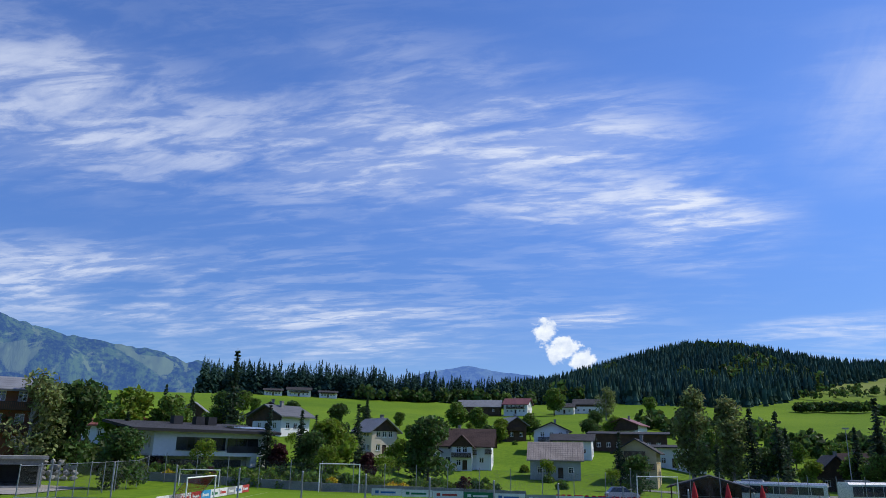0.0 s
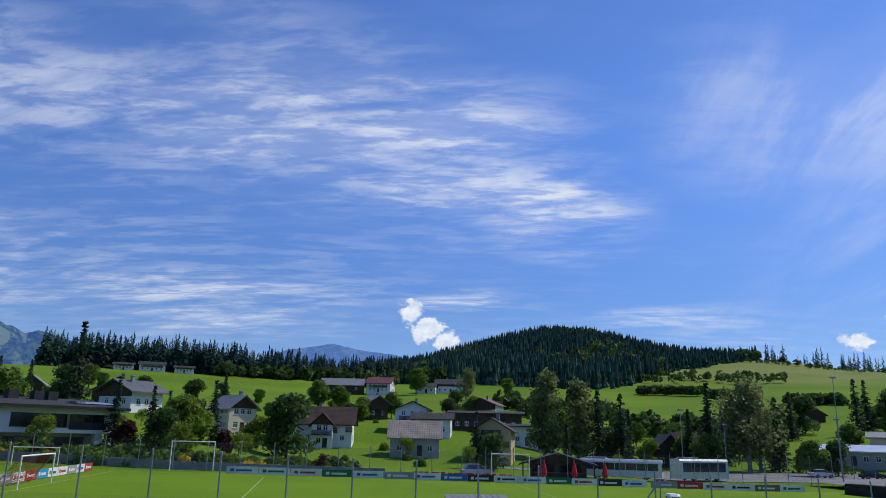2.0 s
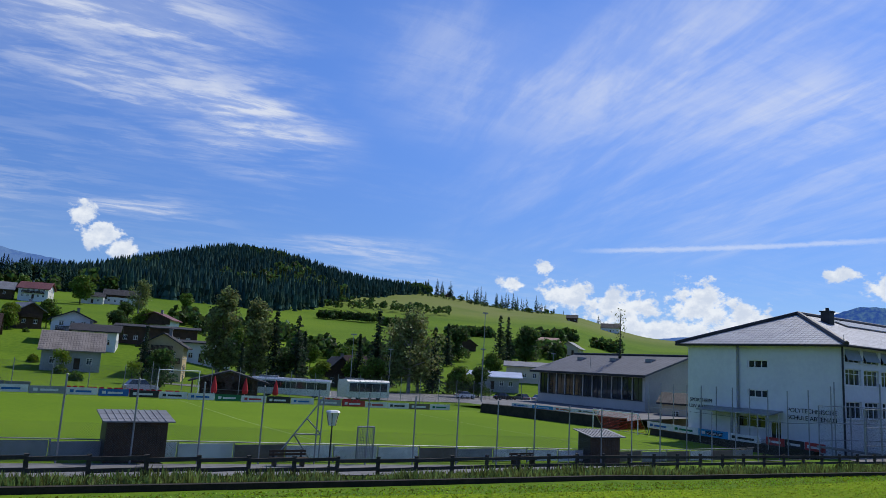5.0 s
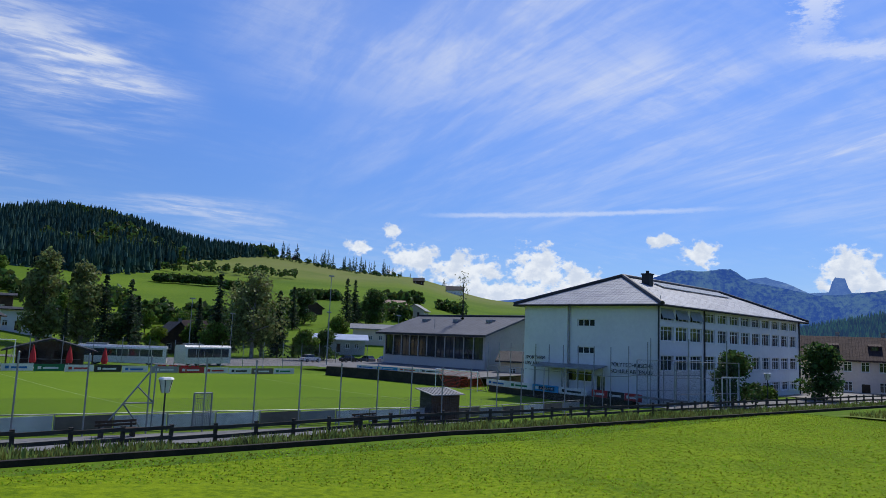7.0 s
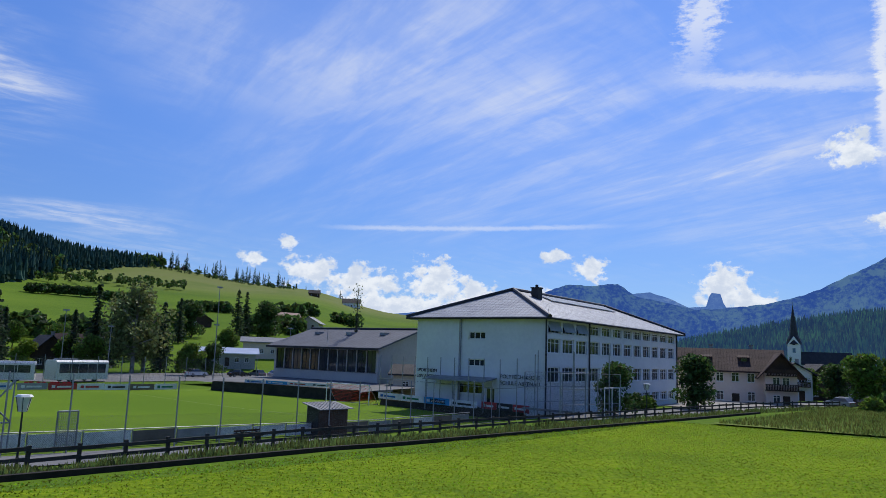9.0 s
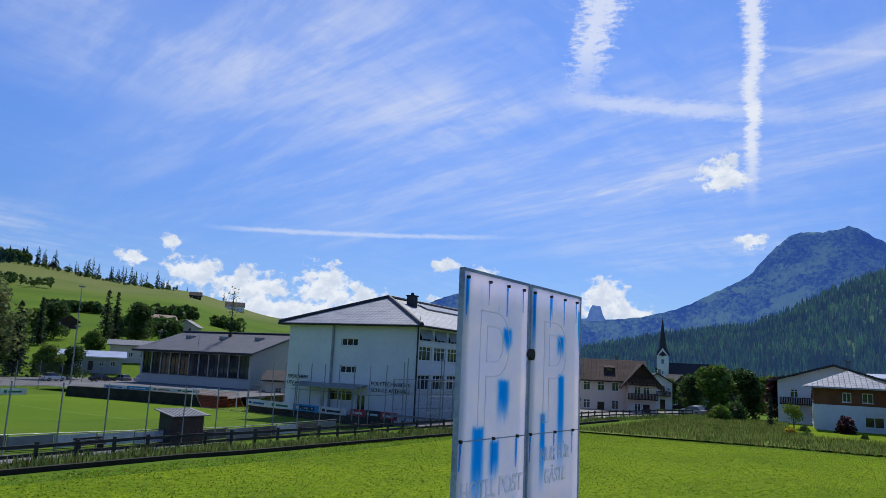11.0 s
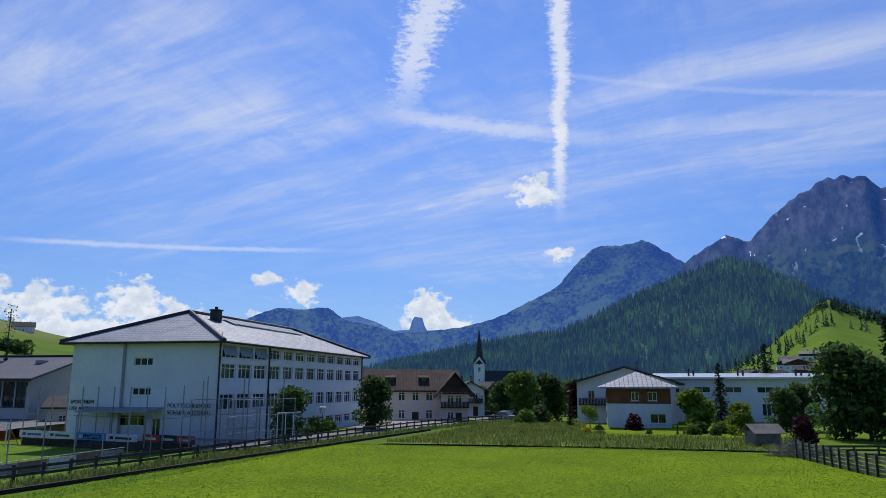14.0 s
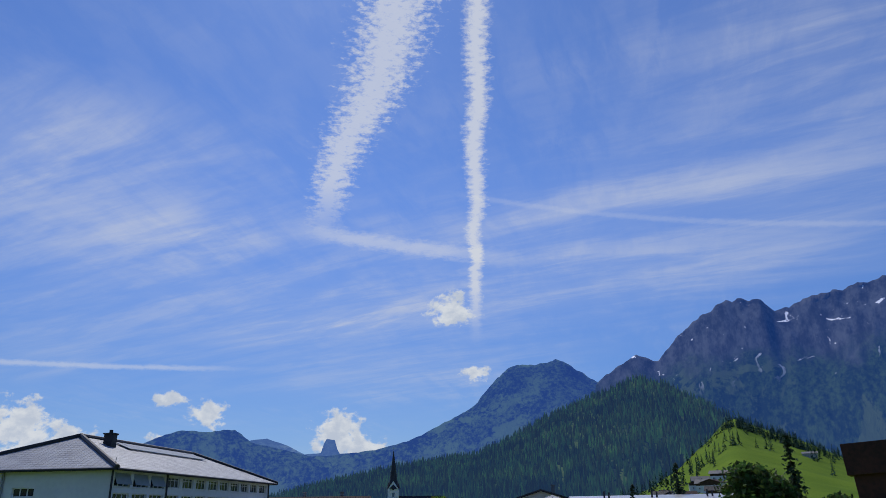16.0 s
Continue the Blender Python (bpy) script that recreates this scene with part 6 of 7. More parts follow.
def board_row(a, b, length, colours, label, high=0.85, marks=True, lift=0.05, z=None):
    """A row of advertising boards; each carries plain bars where its writing stands."""
    a, b = Vector(a), Vector(b)
    n = max(1, round((b - a).length / length))
    s = (b - a).normalized()
    ang = math.degrees(math.atan2(s.y, s.x))
    for i in range(n):
        p = a.lerp(b, i / n)
        w = (b - a).length / n - 0.06
        c = colours[i % len(colours)]
        t = thing("advertising_board", pose(p.x, p.y, zat(p.x, p.y) if z is None else z, 0, 0, ang), label.replace("COLOUR", c), "board", "boards round the pitch")
        Geo().box(0, -0.02, lift, w, 0.02, high).build("panel", BOARD[c], t)
        Geo().box(0.1, 0.02, 0, 0.18, 0.10, high - 0.05).box(w - 0.18, 0.02, 0, w - 0.1, 0.10, high - 0.05).build("support", M["steel"], t)
        if marks:
            ink = {"white": ("blue", "green", "red", "black")[i % 4], "green": "white", "black": "white", "blue": "white", "red": "white", "sky": "white"}.get(c, "white")
            Geo().box(w * 0.12, -0.035, high * 0.34, w * 0.24, -0.022, high * 0.72).box(w * 0.30, -0.035, high * 0.36, w * 0.80, -0.022, high * 0.62).build("writing_bar", BOARD[ink], t)


board_row((-9, 90.6), (13, 90.6), 3.6, ("white", "white", "white", "green", "white", "grey"), "COLOUR advertising board at the edge of the pitch")
board_row((13, 90.9), (43, 90.9), 3.2, ("white", "blue", "black", "white", "white", "green", "white", "black", "white"), "COLOUR advertising board at the edge of the pitch")
board_row((43.5, 90.9), (65, 90.6), 3.4, ("grey", "red", "white", "white", "brown", "white"), "COLOUR advertising board at the edge of the pitch")
board_row((-23.5, 62), (-23, 88), 2.6, ("white", "grey", "white", "red", "sky", "white"), "COLOUR advertising board behind the goal")
board_row((-33, 58), (-24, 60), 3.0, ("white", "blue", "green"), "COLOUR advertising board behind the goal")
BANK = ((68.9, 88, 0.95), (71, 79, 0.95), (74.2, 65.5, 0.75), (73.5, 60, 0.05), (71.8, 52.2, 0.05), (69.6, 42.9, 0.15), (68.2, 36.8, 0.25))
# near-black colour paints in the shade on the bank's sunless face
M["shade_earth"] = mat("shade_dark_earth", (0.045, 0.042, 0.028), (0.020, 0.020, 0.014), 0.95, 1.2, 0.7)
for part_of, label in ((BANK[:3], "steep earth bank before the sports hall, darkened for shade"), (BANK[3:], "steep earth bank before the school, darkened for shade")):
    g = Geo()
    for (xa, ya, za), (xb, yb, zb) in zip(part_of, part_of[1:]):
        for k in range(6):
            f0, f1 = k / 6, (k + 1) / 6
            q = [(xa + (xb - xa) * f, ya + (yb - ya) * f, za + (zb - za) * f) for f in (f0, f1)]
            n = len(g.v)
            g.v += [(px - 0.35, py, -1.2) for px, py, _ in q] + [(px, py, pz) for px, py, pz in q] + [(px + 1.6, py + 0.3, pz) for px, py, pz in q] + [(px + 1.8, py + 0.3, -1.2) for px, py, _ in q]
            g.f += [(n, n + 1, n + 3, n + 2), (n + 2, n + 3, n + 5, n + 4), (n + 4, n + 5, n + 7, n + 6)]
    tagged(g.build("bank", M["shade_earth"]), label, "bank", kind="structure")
board_row((70.6, 83), (73.6, 68.5), 3.6, ("white", "sky", "white", "white"), "COLOUR advertising board on the bank", 0.5, z=0.92)
board_row((73.5, 60.5), (69.7, 43.0), 4.2, ("white", "white", "sky", "white"), "COLOUR advertising board before the school", 0.80, z=0.06)
board_row((69.6, 42.4), (68.0, 35.6), 2.3, ("red", "black", "red"), "COLOUR advertising board before the school", 0.80, z=0.16)
letters("board_lettering", "MASSAGE", 0.62, Matrix.Translation((70.98, 49.3, 0.28)) @ Matrix.Rotation(math.atan2(-17.5, -3.8), 4, "Z") @ Matrix.Rotation(math.pi / 2, 4, "X"), None, M["lettering"])
tagged(bpy.data.objects["board_lettering"], "dark lettering on a white board", "lettering")

barrier = thing("pitch_barrier", pose(0, 0, 0), "low barrier of white and grey panels along the pitch", "barrier")
rb = random.Random(6)
pm = {c: shared(("bp", c), lambda c=c: Geo().box(0.02, -0.02, 0.06, 2.94, 0.02, 0.84).build("panel", BOARD[c])) for c in ("white", "grey", "brown")}
for i in range(33):
    x = -36 + i * 3.0
    c = rb.choice(("grey", "white", "grey", "white", "white", "brown"))
    o = new("panel", pm[c])
    o.parent, o.location = barrier, (x, 39.6, zat(x, 39.6))
    q = new("post", shared("barpost", lambda: Geo().rod((0, 0, -0.2), (0, 0, 1.0), 0.04, n=8).build("post", M["steel"])))
    q.parent, q.location = barrier, (x, 39.55, zat(x, 39.6))
g = Geo()
for i in range(33):
    x = -36 + i * 3.0
    g.rod((x, 39.55, zat(x, 39.6) + 0.98), (x + 3, 39.55, zat(x + 3, 39.6) + 0.98), 0.035, n=6)
g.build("rail", M["steel"], barrier)

# touch lines
M["chalk"] = mat("worn_chalk", (0.30, 0.38, 0.20), (0.18, 0.28, 0.05), 0.95, 0.8, 0.1)
for nm, x0, y0, x1, y1 in (("touch_line", -21, 42.0, 71, 42.12), ("touch_line", -21, 88.8, 71, 88.92), ("goal_line", -21, 42, -20.88, 88.9), ("goal_line", 70.9, 42, 71, 88.9), ("halfway_line", 25, 42, 25.12, 88.9), ("area_line", -4.5, 45, -4.38, 86), ("area_line", 54.5, 45, 54.62, 86)):
    g = Geo()
    n = 30
    for i in range(n):
        a, b = i / n, (i + 1) / n
        if x1 - x0 > 1:
            xa, xb = x0 + (x1 - x0) * a, x0 + (x1 - x0) * b
            g.poly(*[(x, y, zat(x, y) + 0.012) for x, y in ((xa, y0), (xb, y0), (xb, y1), (xa, y1))])
        else:
            ya, yb = y0 + (y1 - y0) * a, y0 + (y1 - y0) * b
            g.poly(*[(x, y, zat(x, y) + 0.012) for x, y in ((x0, ya), (x1, ya), (x1, yb), (x0, yb))])
    tagged(g.build(nm, M["chalk"]), "worn white chalk line on the turf", "line", kind="structure")


def goal(x, y, turn, label, width=7.32, height=2.44, deep=1.8, net=True):
    t = thing("football_goal", pose(x, y, zat(x, y), 0, 0, turn), label, "goal", "goals")
    w = width / 2
    for s in (-w, w):
        Geo().rod((s, 0, 0), (s, 0, height), 0.06).build("post", M["trim"], t)
        Geo().rod((s, 0, height), (s, deep, 0.03), 0.03).build("brace", M["steel"], t)
    Geo().rod((-w - 0.06, 0, height), (w + 0.06, 0, height), 0.06).build("crossbar", M["trim"], t)
    Geo().rod((-w, deep, 0.03), (w, deep, 0.03), 0.03).build("ground_bar", M["steel"], t)
    if net:
        g = Geo()
        step = 0.22
        k = int(width / step)
        for i in range(k + 1):
            xx = -w + i * step
            g.rod((xx, 0.05, height - 0.02), (xx, deep, 0.04), 0.012, n=3, caps=False)
        m = int(math.hypot(height, deep) / step)
        for j in range(m + 1):
            f = j / m
            g.rod((-w, 0.05 + (deep - 0.05) * f, height * (1 - f)), (w, 0.05 + (deep - 0.05) * f, height * (1 - f)), 0.012, n=3, caps=False)
        g.build("net", M["net"], t, "red goal net")
    return t


goal(-21, 65.4, 90, "white football goal with red net")
goal(71, 63.5, -90, "white football goal with red net")
goal(-31, 94, 0, "small training goal without net by the wall", 5, 2.0, 1.0, False)
goal(-13.5, 94.2, 0, "tall steel goal frame without net", 5.0, 3.4, 1.6, False)
goal(26, 94.4, 0, "tall steel goal frame without net", 5.0, 3.4, 1.6, False)


def dugout(x, y, turn, w, label):
    t = thing("dugout", pose(x, y, zat(x, y), 0, 0, turn), label, "shelter", "dugouts")
    b = Geo().box(-w / 2, -0.06, 0, w / 2, 0, 2.0)
    b.build("back_wall", M["wood"], t, "dark boarded back wall")
    for i in range(int(w / 0.2)):
        xx = -w / 2 + i * 0.2
        Geo().box(xx + 0.01, -0.085, 0.02, xx + 0.19, -0.062, 1.98).build("board", M["wood"], t)
    for s in (-1, 1):
        Geo().poly((s * w / 2, 0, 0), (s * w / 2, 1.3, 0), (s * w / 2, 1.3, 2.25), (s * w / 2, 0, 2.0)).build("side_wall", M["darktrim"], t)
        Geo().rod((s * (w / 2 - 0.04), 1.32, 0), (s * (w / 2 - 0.04), 1.32, 2.3), 0.04).build("post", M["steel"], t)
    r = Geo().slab([(-w / 2 - 0.25, -0.45, 2.02), (w / 2 + 0.25, -0.45, 2.02), (w / 2 + 0.25, 1.7, 2.42), (-w / 2 - 0.25, 1.7, 2.42)], 0.06)
    for i in range(int(w / 0.32)):
        xx = -w / 2 + 0.1 + i * 0.32
        Geo().slab([(xx, -0.45, 2.05), (xx + 0.05, -0.45, 2.05), (xx + 0.05, 1.7, 2.45), (xx, 1.7, 2.45)], 0.03).build("rib", M["roof_sheet_y"], t)
    r.build("roof", M["roof_sheet_y"], t, "ribbed grey sheet roof")
    Geo().box(-w / 2 + 0.2, 0.2, 0.42, w / 2 - 0.2, 0.6, 0.48).build("bench", M["oldwood"], t)
    return t


dugout(9.72, 38.75, 0, 2.9, "dark wooden dugout with ribbed sheet roof")
dugout(42.95, 38.75, -4, 2.9, "small dark wooden dugout with ribbed sheet roof")


def bench(x, y, label):
    t = thing("bench", pose(x, y, zat(x, y)), label, "bench", "benches")
    for s in (-0.8, 0.8):
        Geo().box(s - 0.04, -0.25, 0, s + 0.04, 0.25, 0.42).box(s - 0.04, 0.20, 0.4, s + 0.04, 0.27, 0.85).build("leg", M["darktrim"], t)
    for i, yy in enumerate((-0.22, -0.06, 0.10)):
        Geo().box(-1.05, yy, 0.42, 1.05, yy + 0.13, 0.46).build("slat", M["wood"], t)
    for zz in (0.55, 0.72):
        Geo().box(-1.05, 0.17, zz, 1.05, 0.20, zz + 0.12).build("slat", M["wood"], t)


bench(17.3, 37.4, "brown wooden bench beside the fence")
bench(34.0, 37.6, "brown wooden bench beside the fence")
bench(-1.5, 37.5, "brown wooden bench beside the fence")


def street_lamp(x, y, h, label):
    t = thing("street_lamp", pose(x, y, zat(x, y)), label, "lamp", "street lamps")
    Geo().rod((0, 0, 0), (0, 0, h - 0.75), 0.055, 0.04).rod((0, 0, 0), (0, 0, 0.5), 0.09, 0.08).build("pole", M["darktrim"], t)
    Geo().rod((0, 0, h - 0.75), (0, 0, h - 0.1), 0.20, 0.34, 6).build("shade", M["milk"], t, "white milk-glass lantern")
    Geo().rod((0, 0, h - 0.1), (0, 0, h), 0.40, 0.30, 6).build("cap", M["trim"], t)
    for k in range(6):
        a = k * math.pi / 3
        Geo().rod((0.20 * math.cos(a), 0.20 * math.sin(a), h - 0.75), (0.345 * math.cos(a), 0.345 * math.sin(a), h - 0.1), 0.015, n=4).build("bar", M["darktrim"], t)


M["milk"] = mat("milk_glass", (0.72, 0.72, 0.68), (0.62, 0.62, 0.58), 0.3, 2.0, 0.02)
street_lamp(18.0, 33.9, 3.25, "grey lamp post with white six-sided lantern")
street_lamp(81, 28.2, 3.4, "grey lamp post with white six-sided lantern")

# tall floodlight masts and tilted brace frames
for x, y, h in ((59, 112, 11), (78, 100, 16), (70, 118, 9), (84, 108, 10), (97, 103, 10)):
    t = thing("light_mast", pose(x, y, zat(x, y)), "slim grey steel light mast", "mast", "light masts")
    Geo().rod((0, 0, 0), (0, 0, h), 0.09, 0.05).build("pole", M["steel"], t)
    Geo().box(-0.45, -0.15, h - 0.1, 0.45, 0.15, h + 0.12).build("lamp_head", M["steel"], t)
fr = thing("brace_frame", pose(16.9, 38.7, zat(16.9, 38.7)), "steel frame of a folded goal leaning at the fence", "frame")
for a, b in (((0, 0, 0.1), (2.9, 0.2, 3.6)), ((2.9, 0.2, 3.6), (2.75, 0, 0)), ((1.2, 0.1, 1.55), (2.82, 0.1, 1.5)), ((1.9, 0.1, 2.4), (2.85, 0.1, 1.5)), ((1.2, 0.1, 1.5), (2.3, 0, 0.05))):
    Geo().rod(a, b, 0.04).build("tube", M["steel"], fr)
gt_ = thing("gate", pose(22.0, 38.6, zat(22.0, 38.6)), "steel gate frame with wire mesh", "gate")
Geo().rod((0, 0, 0), (0, 0, 2.1), 0.05).rod((1.1, 0, 0), (1.1, 0, 2.1), 0.05).rod((0, 0, 2.1), (1.1, 0, 2.1), 0.05).build("frame", M["steel"], gt_)
Geo().poly((0.05, 0, 0.1), (1.05, 0, 0.1), (1.05, 0, 2.05), (0.05, 0, 2.05)).build("wire_mesh", wire, gt_)
g = Geo()
for i in range(9):
    g.rod((0.1 + i * 0.11, 0, 0.1), (0.1 + i * 0.11, 0, 2.05), 0.012, n=4)
for i in range(12):
    g.rod((0.05, 0, 0.2 + i * 0.16), (1.05, 0, 0.2 + i * 0.16), 0.012, n=4)
g.build("grille", M["steel"], gt_)

# ball cage before the school
cg = thing("ball_cage", pose(66, 31.2, 0, 0, 0, -12), "tall steel court cage beside the road", "cage")
for i in range(6):
    for yy in (0, 4.5):
        Geo().rod((i * 2.0, yy, 0), (i * 2.0, yy, 6.6 if i in (1, 4) else 4.4), 0.06).build("post", M["steel"], cg)
for zz in (1.4, 2.9, 4.4):
    for yy in (0, 4.5):
        Geo().rod((0, yy, zz), (10, yy, zz), 0.035, n=6).build("rail", M["steel"], cg)
Geo().poly((0, 0, 0.05), (10, 0, 0.05), (10, 0, 4.4), (0, 0, 4.4)).poly((0, 4.5, 0.05), (10, 4.5, 0.05), (10, 4.5, 4.4), (0, 4.5, 4.4)).build("wire_mesh", wire, cg)
for i in range(3):
    Geo().rod((7.2 + i * 1.3, 0, 0), (7.2 + i * 1.3, 0, 3.0), 0.05).rod((7.2 + i * 1.3, 0, 3.0), (8.4 + i * 1.3, 0, 3.0), 0.05).build("frame", M["trim"], cg)


# ---- club hut with parasols and chairs ----
def hut():
    t = thing("club_hut", pose(*site(38, 106.5), zat(38, 106.5), 0, 0, -18), "dark wooden club hut with low black roof", "hut")
    Geo().facade((-4, -3, 0), (8, 0, 0), 2.4, [(0.6, 3.4, 0.9, 2.1), (4.4, 7.2, 0.9, 2.1)], 0.3, -0.3).facade((4, -3, 0), (0, 6, 0), 2.4, []).facade((4, 3, 0), (-8, 0, 0), 2.4, []).facade((-4, 3, 0), (0, -6, 0), 2.4, []).poly((-4, -3, 2.4), (4, -3, 2.4), (0, -3, 3.5)).build("wall", M["wood"], t)
    Geo().slab([(-5.6, -4.6, 2.15), (0, -4.6, 3.75), (0, 3.6, 3.75), (-5.6, 3.6, 2.15)], 0.2).slab([(5.6, 3.6, 2.15), (0, 3.6, 3.75), (0, -4.6, 3.75), (5.6, -4.6, 2.15)], 0.2).build("roof", M["roof_dark"], t)
    for x in (-5, 0, 5):
        Geo().box(x - 0.09, -4.4, 0, x + 0.09, -4.22, 2.4 + (0.9 if x == 0 else 0)).build("post", M["wood"], t)
    Geo().box(-3.6, -3.5, 0.95, 3.6, -3.0, 1.02).build("counter", M["oldwood"], t)


hut()
for x, y in ((31.8, 98.6), (36.3, 99.2), (40.6, 98.9)):
    t = thing("parasol", pose(x, y, zat(x, y)), "folded red parasol on a pole", "parasol", "parasols at the hut")
    Geo().rod((0, 0, 0), (0, 0, 2.9), 0.03).rod((0, 0, 0), (0, 0, 0.12), 0.35, 0.3, 12).build("pole", M["trim"], t)
    g = Geo()
    for lo, hi, r0, r1 in ((0.7, 1.1, 0.34, 0.42), (1.1, 1.9, 0.42, 0.28), (1.9, 2.85, 0.28, 0.04)):
        g.rod((0, 0, lo), (0, 0, hi), r0, r1, 10)
    g.build("canopy", M["red"], t)


def chair_at(x, y, turn):
    t = thing("garden_chair", pose(x, y, zat(x, y), 0, 0, turn), "red plastic garden chair", "chair", "chairs by the pitch")
    Geo().box(-0.25, -0.25, 0.42, 0.25, 0.25, 0.46).build("seat", M["red"], t)
    Geo().box(-0.25, 0.21, 0.46, 0.25, 0.26, 0.92).build("backrest", M["red"], t)
    for sx in (-0.22, 0.22):
        for sy in (-0.22, 0.22):
            Geo().rod((sx, sy, 0), (sx, sy, 0.42), 0.018, n=6).build("leg", M["red"], t)
    return t


first = chair_at(13.5, 92.6, 0)
for i in range(1, 26):
    x, y = (13.5 + i * 0.72, 92.6 + (i % 3) * 0.35) if i < 18 else (45.5 + (i - 18) * 0.8, 93 + (i % 2) * 0.5)
    copy_thing(first, pose(x, y, zat(x, y), 0, 0, (i * 37) % 50 - 25))


# ---- vehicles ----
PAINT = {n: mat(n + "_car_paint", c, tuple(v * 0.9 for v in c), 0.25, 2.0, 0.0, 0.1, spec=0.6) for n, c in {"white": (0.75, 0.75, 0.76), "silver": (0.42, 0.43, 0.45), "black": (0.025, 0.025, 0.03), "grey": (0.15, 0.16, 0.17), "red": (0.35, 0.03, 0.03), "blue": (0.04, 0.09, 0.22)}.items()}


def wheel(t, x, y, r=0.32, name="wheel"):
    w = Geo().rod((x, y - 0.1, r), (x, y + 0.1, r), r, n=16).build(name, M["black"], t)
    Geo().rod((x, y - 0.115, r), (x, y + 0.115, r), r * 0.6, n=12).build("rim", M["steel"], w)
    return w


def car(x, y, turn, colour, label, tall=1.0):
    t = thing("car", pose(x, y, zat(x, y) + 0.04, 0, 0, turn), label, "car", "parked cars")
    prof = [(-2.1, 0.3), (2.1, 0.3), (2.15, 0.62), (1.95, 0.86 * tall), (1.0, 0.97 * tall), (-1.75, 0.97 * tall), (-2.1, 0.85 * tall)]
    cab = [(1.0, 0.95 * tall), (0.35, 1.42 * tall), (-1.3, 1.45 * tall), (-1.85, 0.95 * tall)]
    for nm, pr, hw, inset, mt in (("body", prof, 0.87, 0.05, PAINT[colour]), ("glasshouse", cab, 0.80, 0.14, M["glass"])):
        g = Geo()
        n = len(pr)
        zc = max(q[1] for q in pr)
        lo = min(q[1] for q in pr)
        for sgn in (-1, 1):
            g.v += [(px, sgn * (hw - inset * (pz - lo) / (zc - lo)), pz) for px, pz in pr]
        g.f += [tuple(range(n - 1, -1, -1)), tuple(range(n, 2 * n))] + [(i, (i + 1) % n, n + (i + 1) % n, n + i) for i in range(n)]
        g.build(nm, mt, t)
    Geo().box(-1.28, -0.64, 1.44 * tall, 0.33, 0.64, 1.48 * tall).build("roof", PAINT[colour], t)
    for sx in (-1.3, 1.3):
        for sy in (-0.8, 0.8):
            wheel(t, sx, sy)
    for sy in (-0.6, 0.6):
        Geo().box(2.02, sy - 0.16, 0.62, 2.14, sy + 0.16, 0.78).build("headlight", M["trim"], t)
        Geo().box(-2.13, sy - 0.14, 0.64, -2.05, sy + 0.14, 0.82).build("tail_light", M["red"], t)
    return t


for x, y, a, c, lab in ((100, 121, -10, "black", "black car in the car park"), (104, 120, 80, "grey", "grey car in the car park"), (108, 118, -10, "silver", "silver car in the car park"), (112, 122, 75, "white", "white car in the car park"), (116, 117, -8, "silver", "silver estate car in the car park"), (119, 114, 70, "black", "black car in the car park"), (121, 111, 70, "white", "white car in the car park"), (113, 112, 0, "blue", "dark blue car in the car park"), (92, 124, 0, "white", "white car near the bushes"),
                       (23, 101, 5, "silver", "silver car on the gravel lane"), (128, 15.5, 65, "silver", "silver car parked by the trees"), (131, 13, 65, "black", "black car parked by the trees"), (134, 16, 60, "white", "white car parked by the trees")):
    car(x, y, a, c, lab, 1.2 if x == 23 else 1.0)


def bus(x, y, turn, length, high, body, label):
    t = thing("bus", pose(x, y, zat(x, y) + 0.08, 0, 0, turn), label, "bus", "parked buses")
    h = length / 2
    g = Geo()
    prof = [(-1.25, 0.35), (1.25, 0.35), (1.25, high - 0.3), (1.0, high), (-1.0, high), (-1.25, high - 0.3)]
    n = len(prof)
    for xx in (-h, h):
        g.v += [(xx, py, pz) for py, pz in prof]
    g.f += [tuple(range(n)), tuple(range(2 * n - 1, n - 1, -1))] + [(i, n + i, n + (i + 1) % n, (i + 1) % n) for i in range(n)]
    g.build("body", body, t)
    k = int(length / 1.6)
    for s in (-1, 1):
        for i in range(k):
            x0 = -h + 0.5 + i * (length - 1.0) / k
            Geo().box(x0 + 0.04, s * 1.26 - 0.012, 1.35, x0 + (length - 1.0) / k - 0.04, s * 1.26 + 0.012, high - 0.55).build("side_window", M["glass"], t)
    Geo().box(h - 0.01, -1.1, 1.2, h + 0.02, 1.1, high - 0.45).build("windscreen", M["glass"], t)
    for xx in (-h + 2.6, h - 2.4):
        for yy in (-1.12, 1.12):
            wheel(t, xx, yy, 0.48)
    Geo().box(-h + 1, -0.8, high, -h + 4, 0.8, high + 0.25).build("roof_unit", M["steel"], t)
    return t


bus(48.5, 112, -30, 12.5, 2.95, PAINT["white"], "white bus with dark windows behind the pitch fence")
bus(62, 112.5, 12, 9.5, 3.3, PAINT["white"], "white coach parked under the trees")


# ---- ranch fence, ditch edge and weeds ----
RAIL_POSTS = [(-24, 33.0), (0, 33.0), (18, 33.0), (34, 32.6), (46, 30.9), (58, 29.2), (70, 27.4), (84, 25.4), (98, 23.4), (112, 20.2), (126, 15.2)]
rf = thing("rail_fence", pose(0, 0, 0), "dark wooden post-and-rail fence along the meadow", "fence")


def along(path, step):
    out = []
    for a, b in zip(path, path[1:]):
        a, b = Vector(a), Vector(b)
        n = max(1, round((b - a).length / step))
        out += [a.lerp(b, i / n) for i in range(n)]
    return out + [Vector(path[-1])]


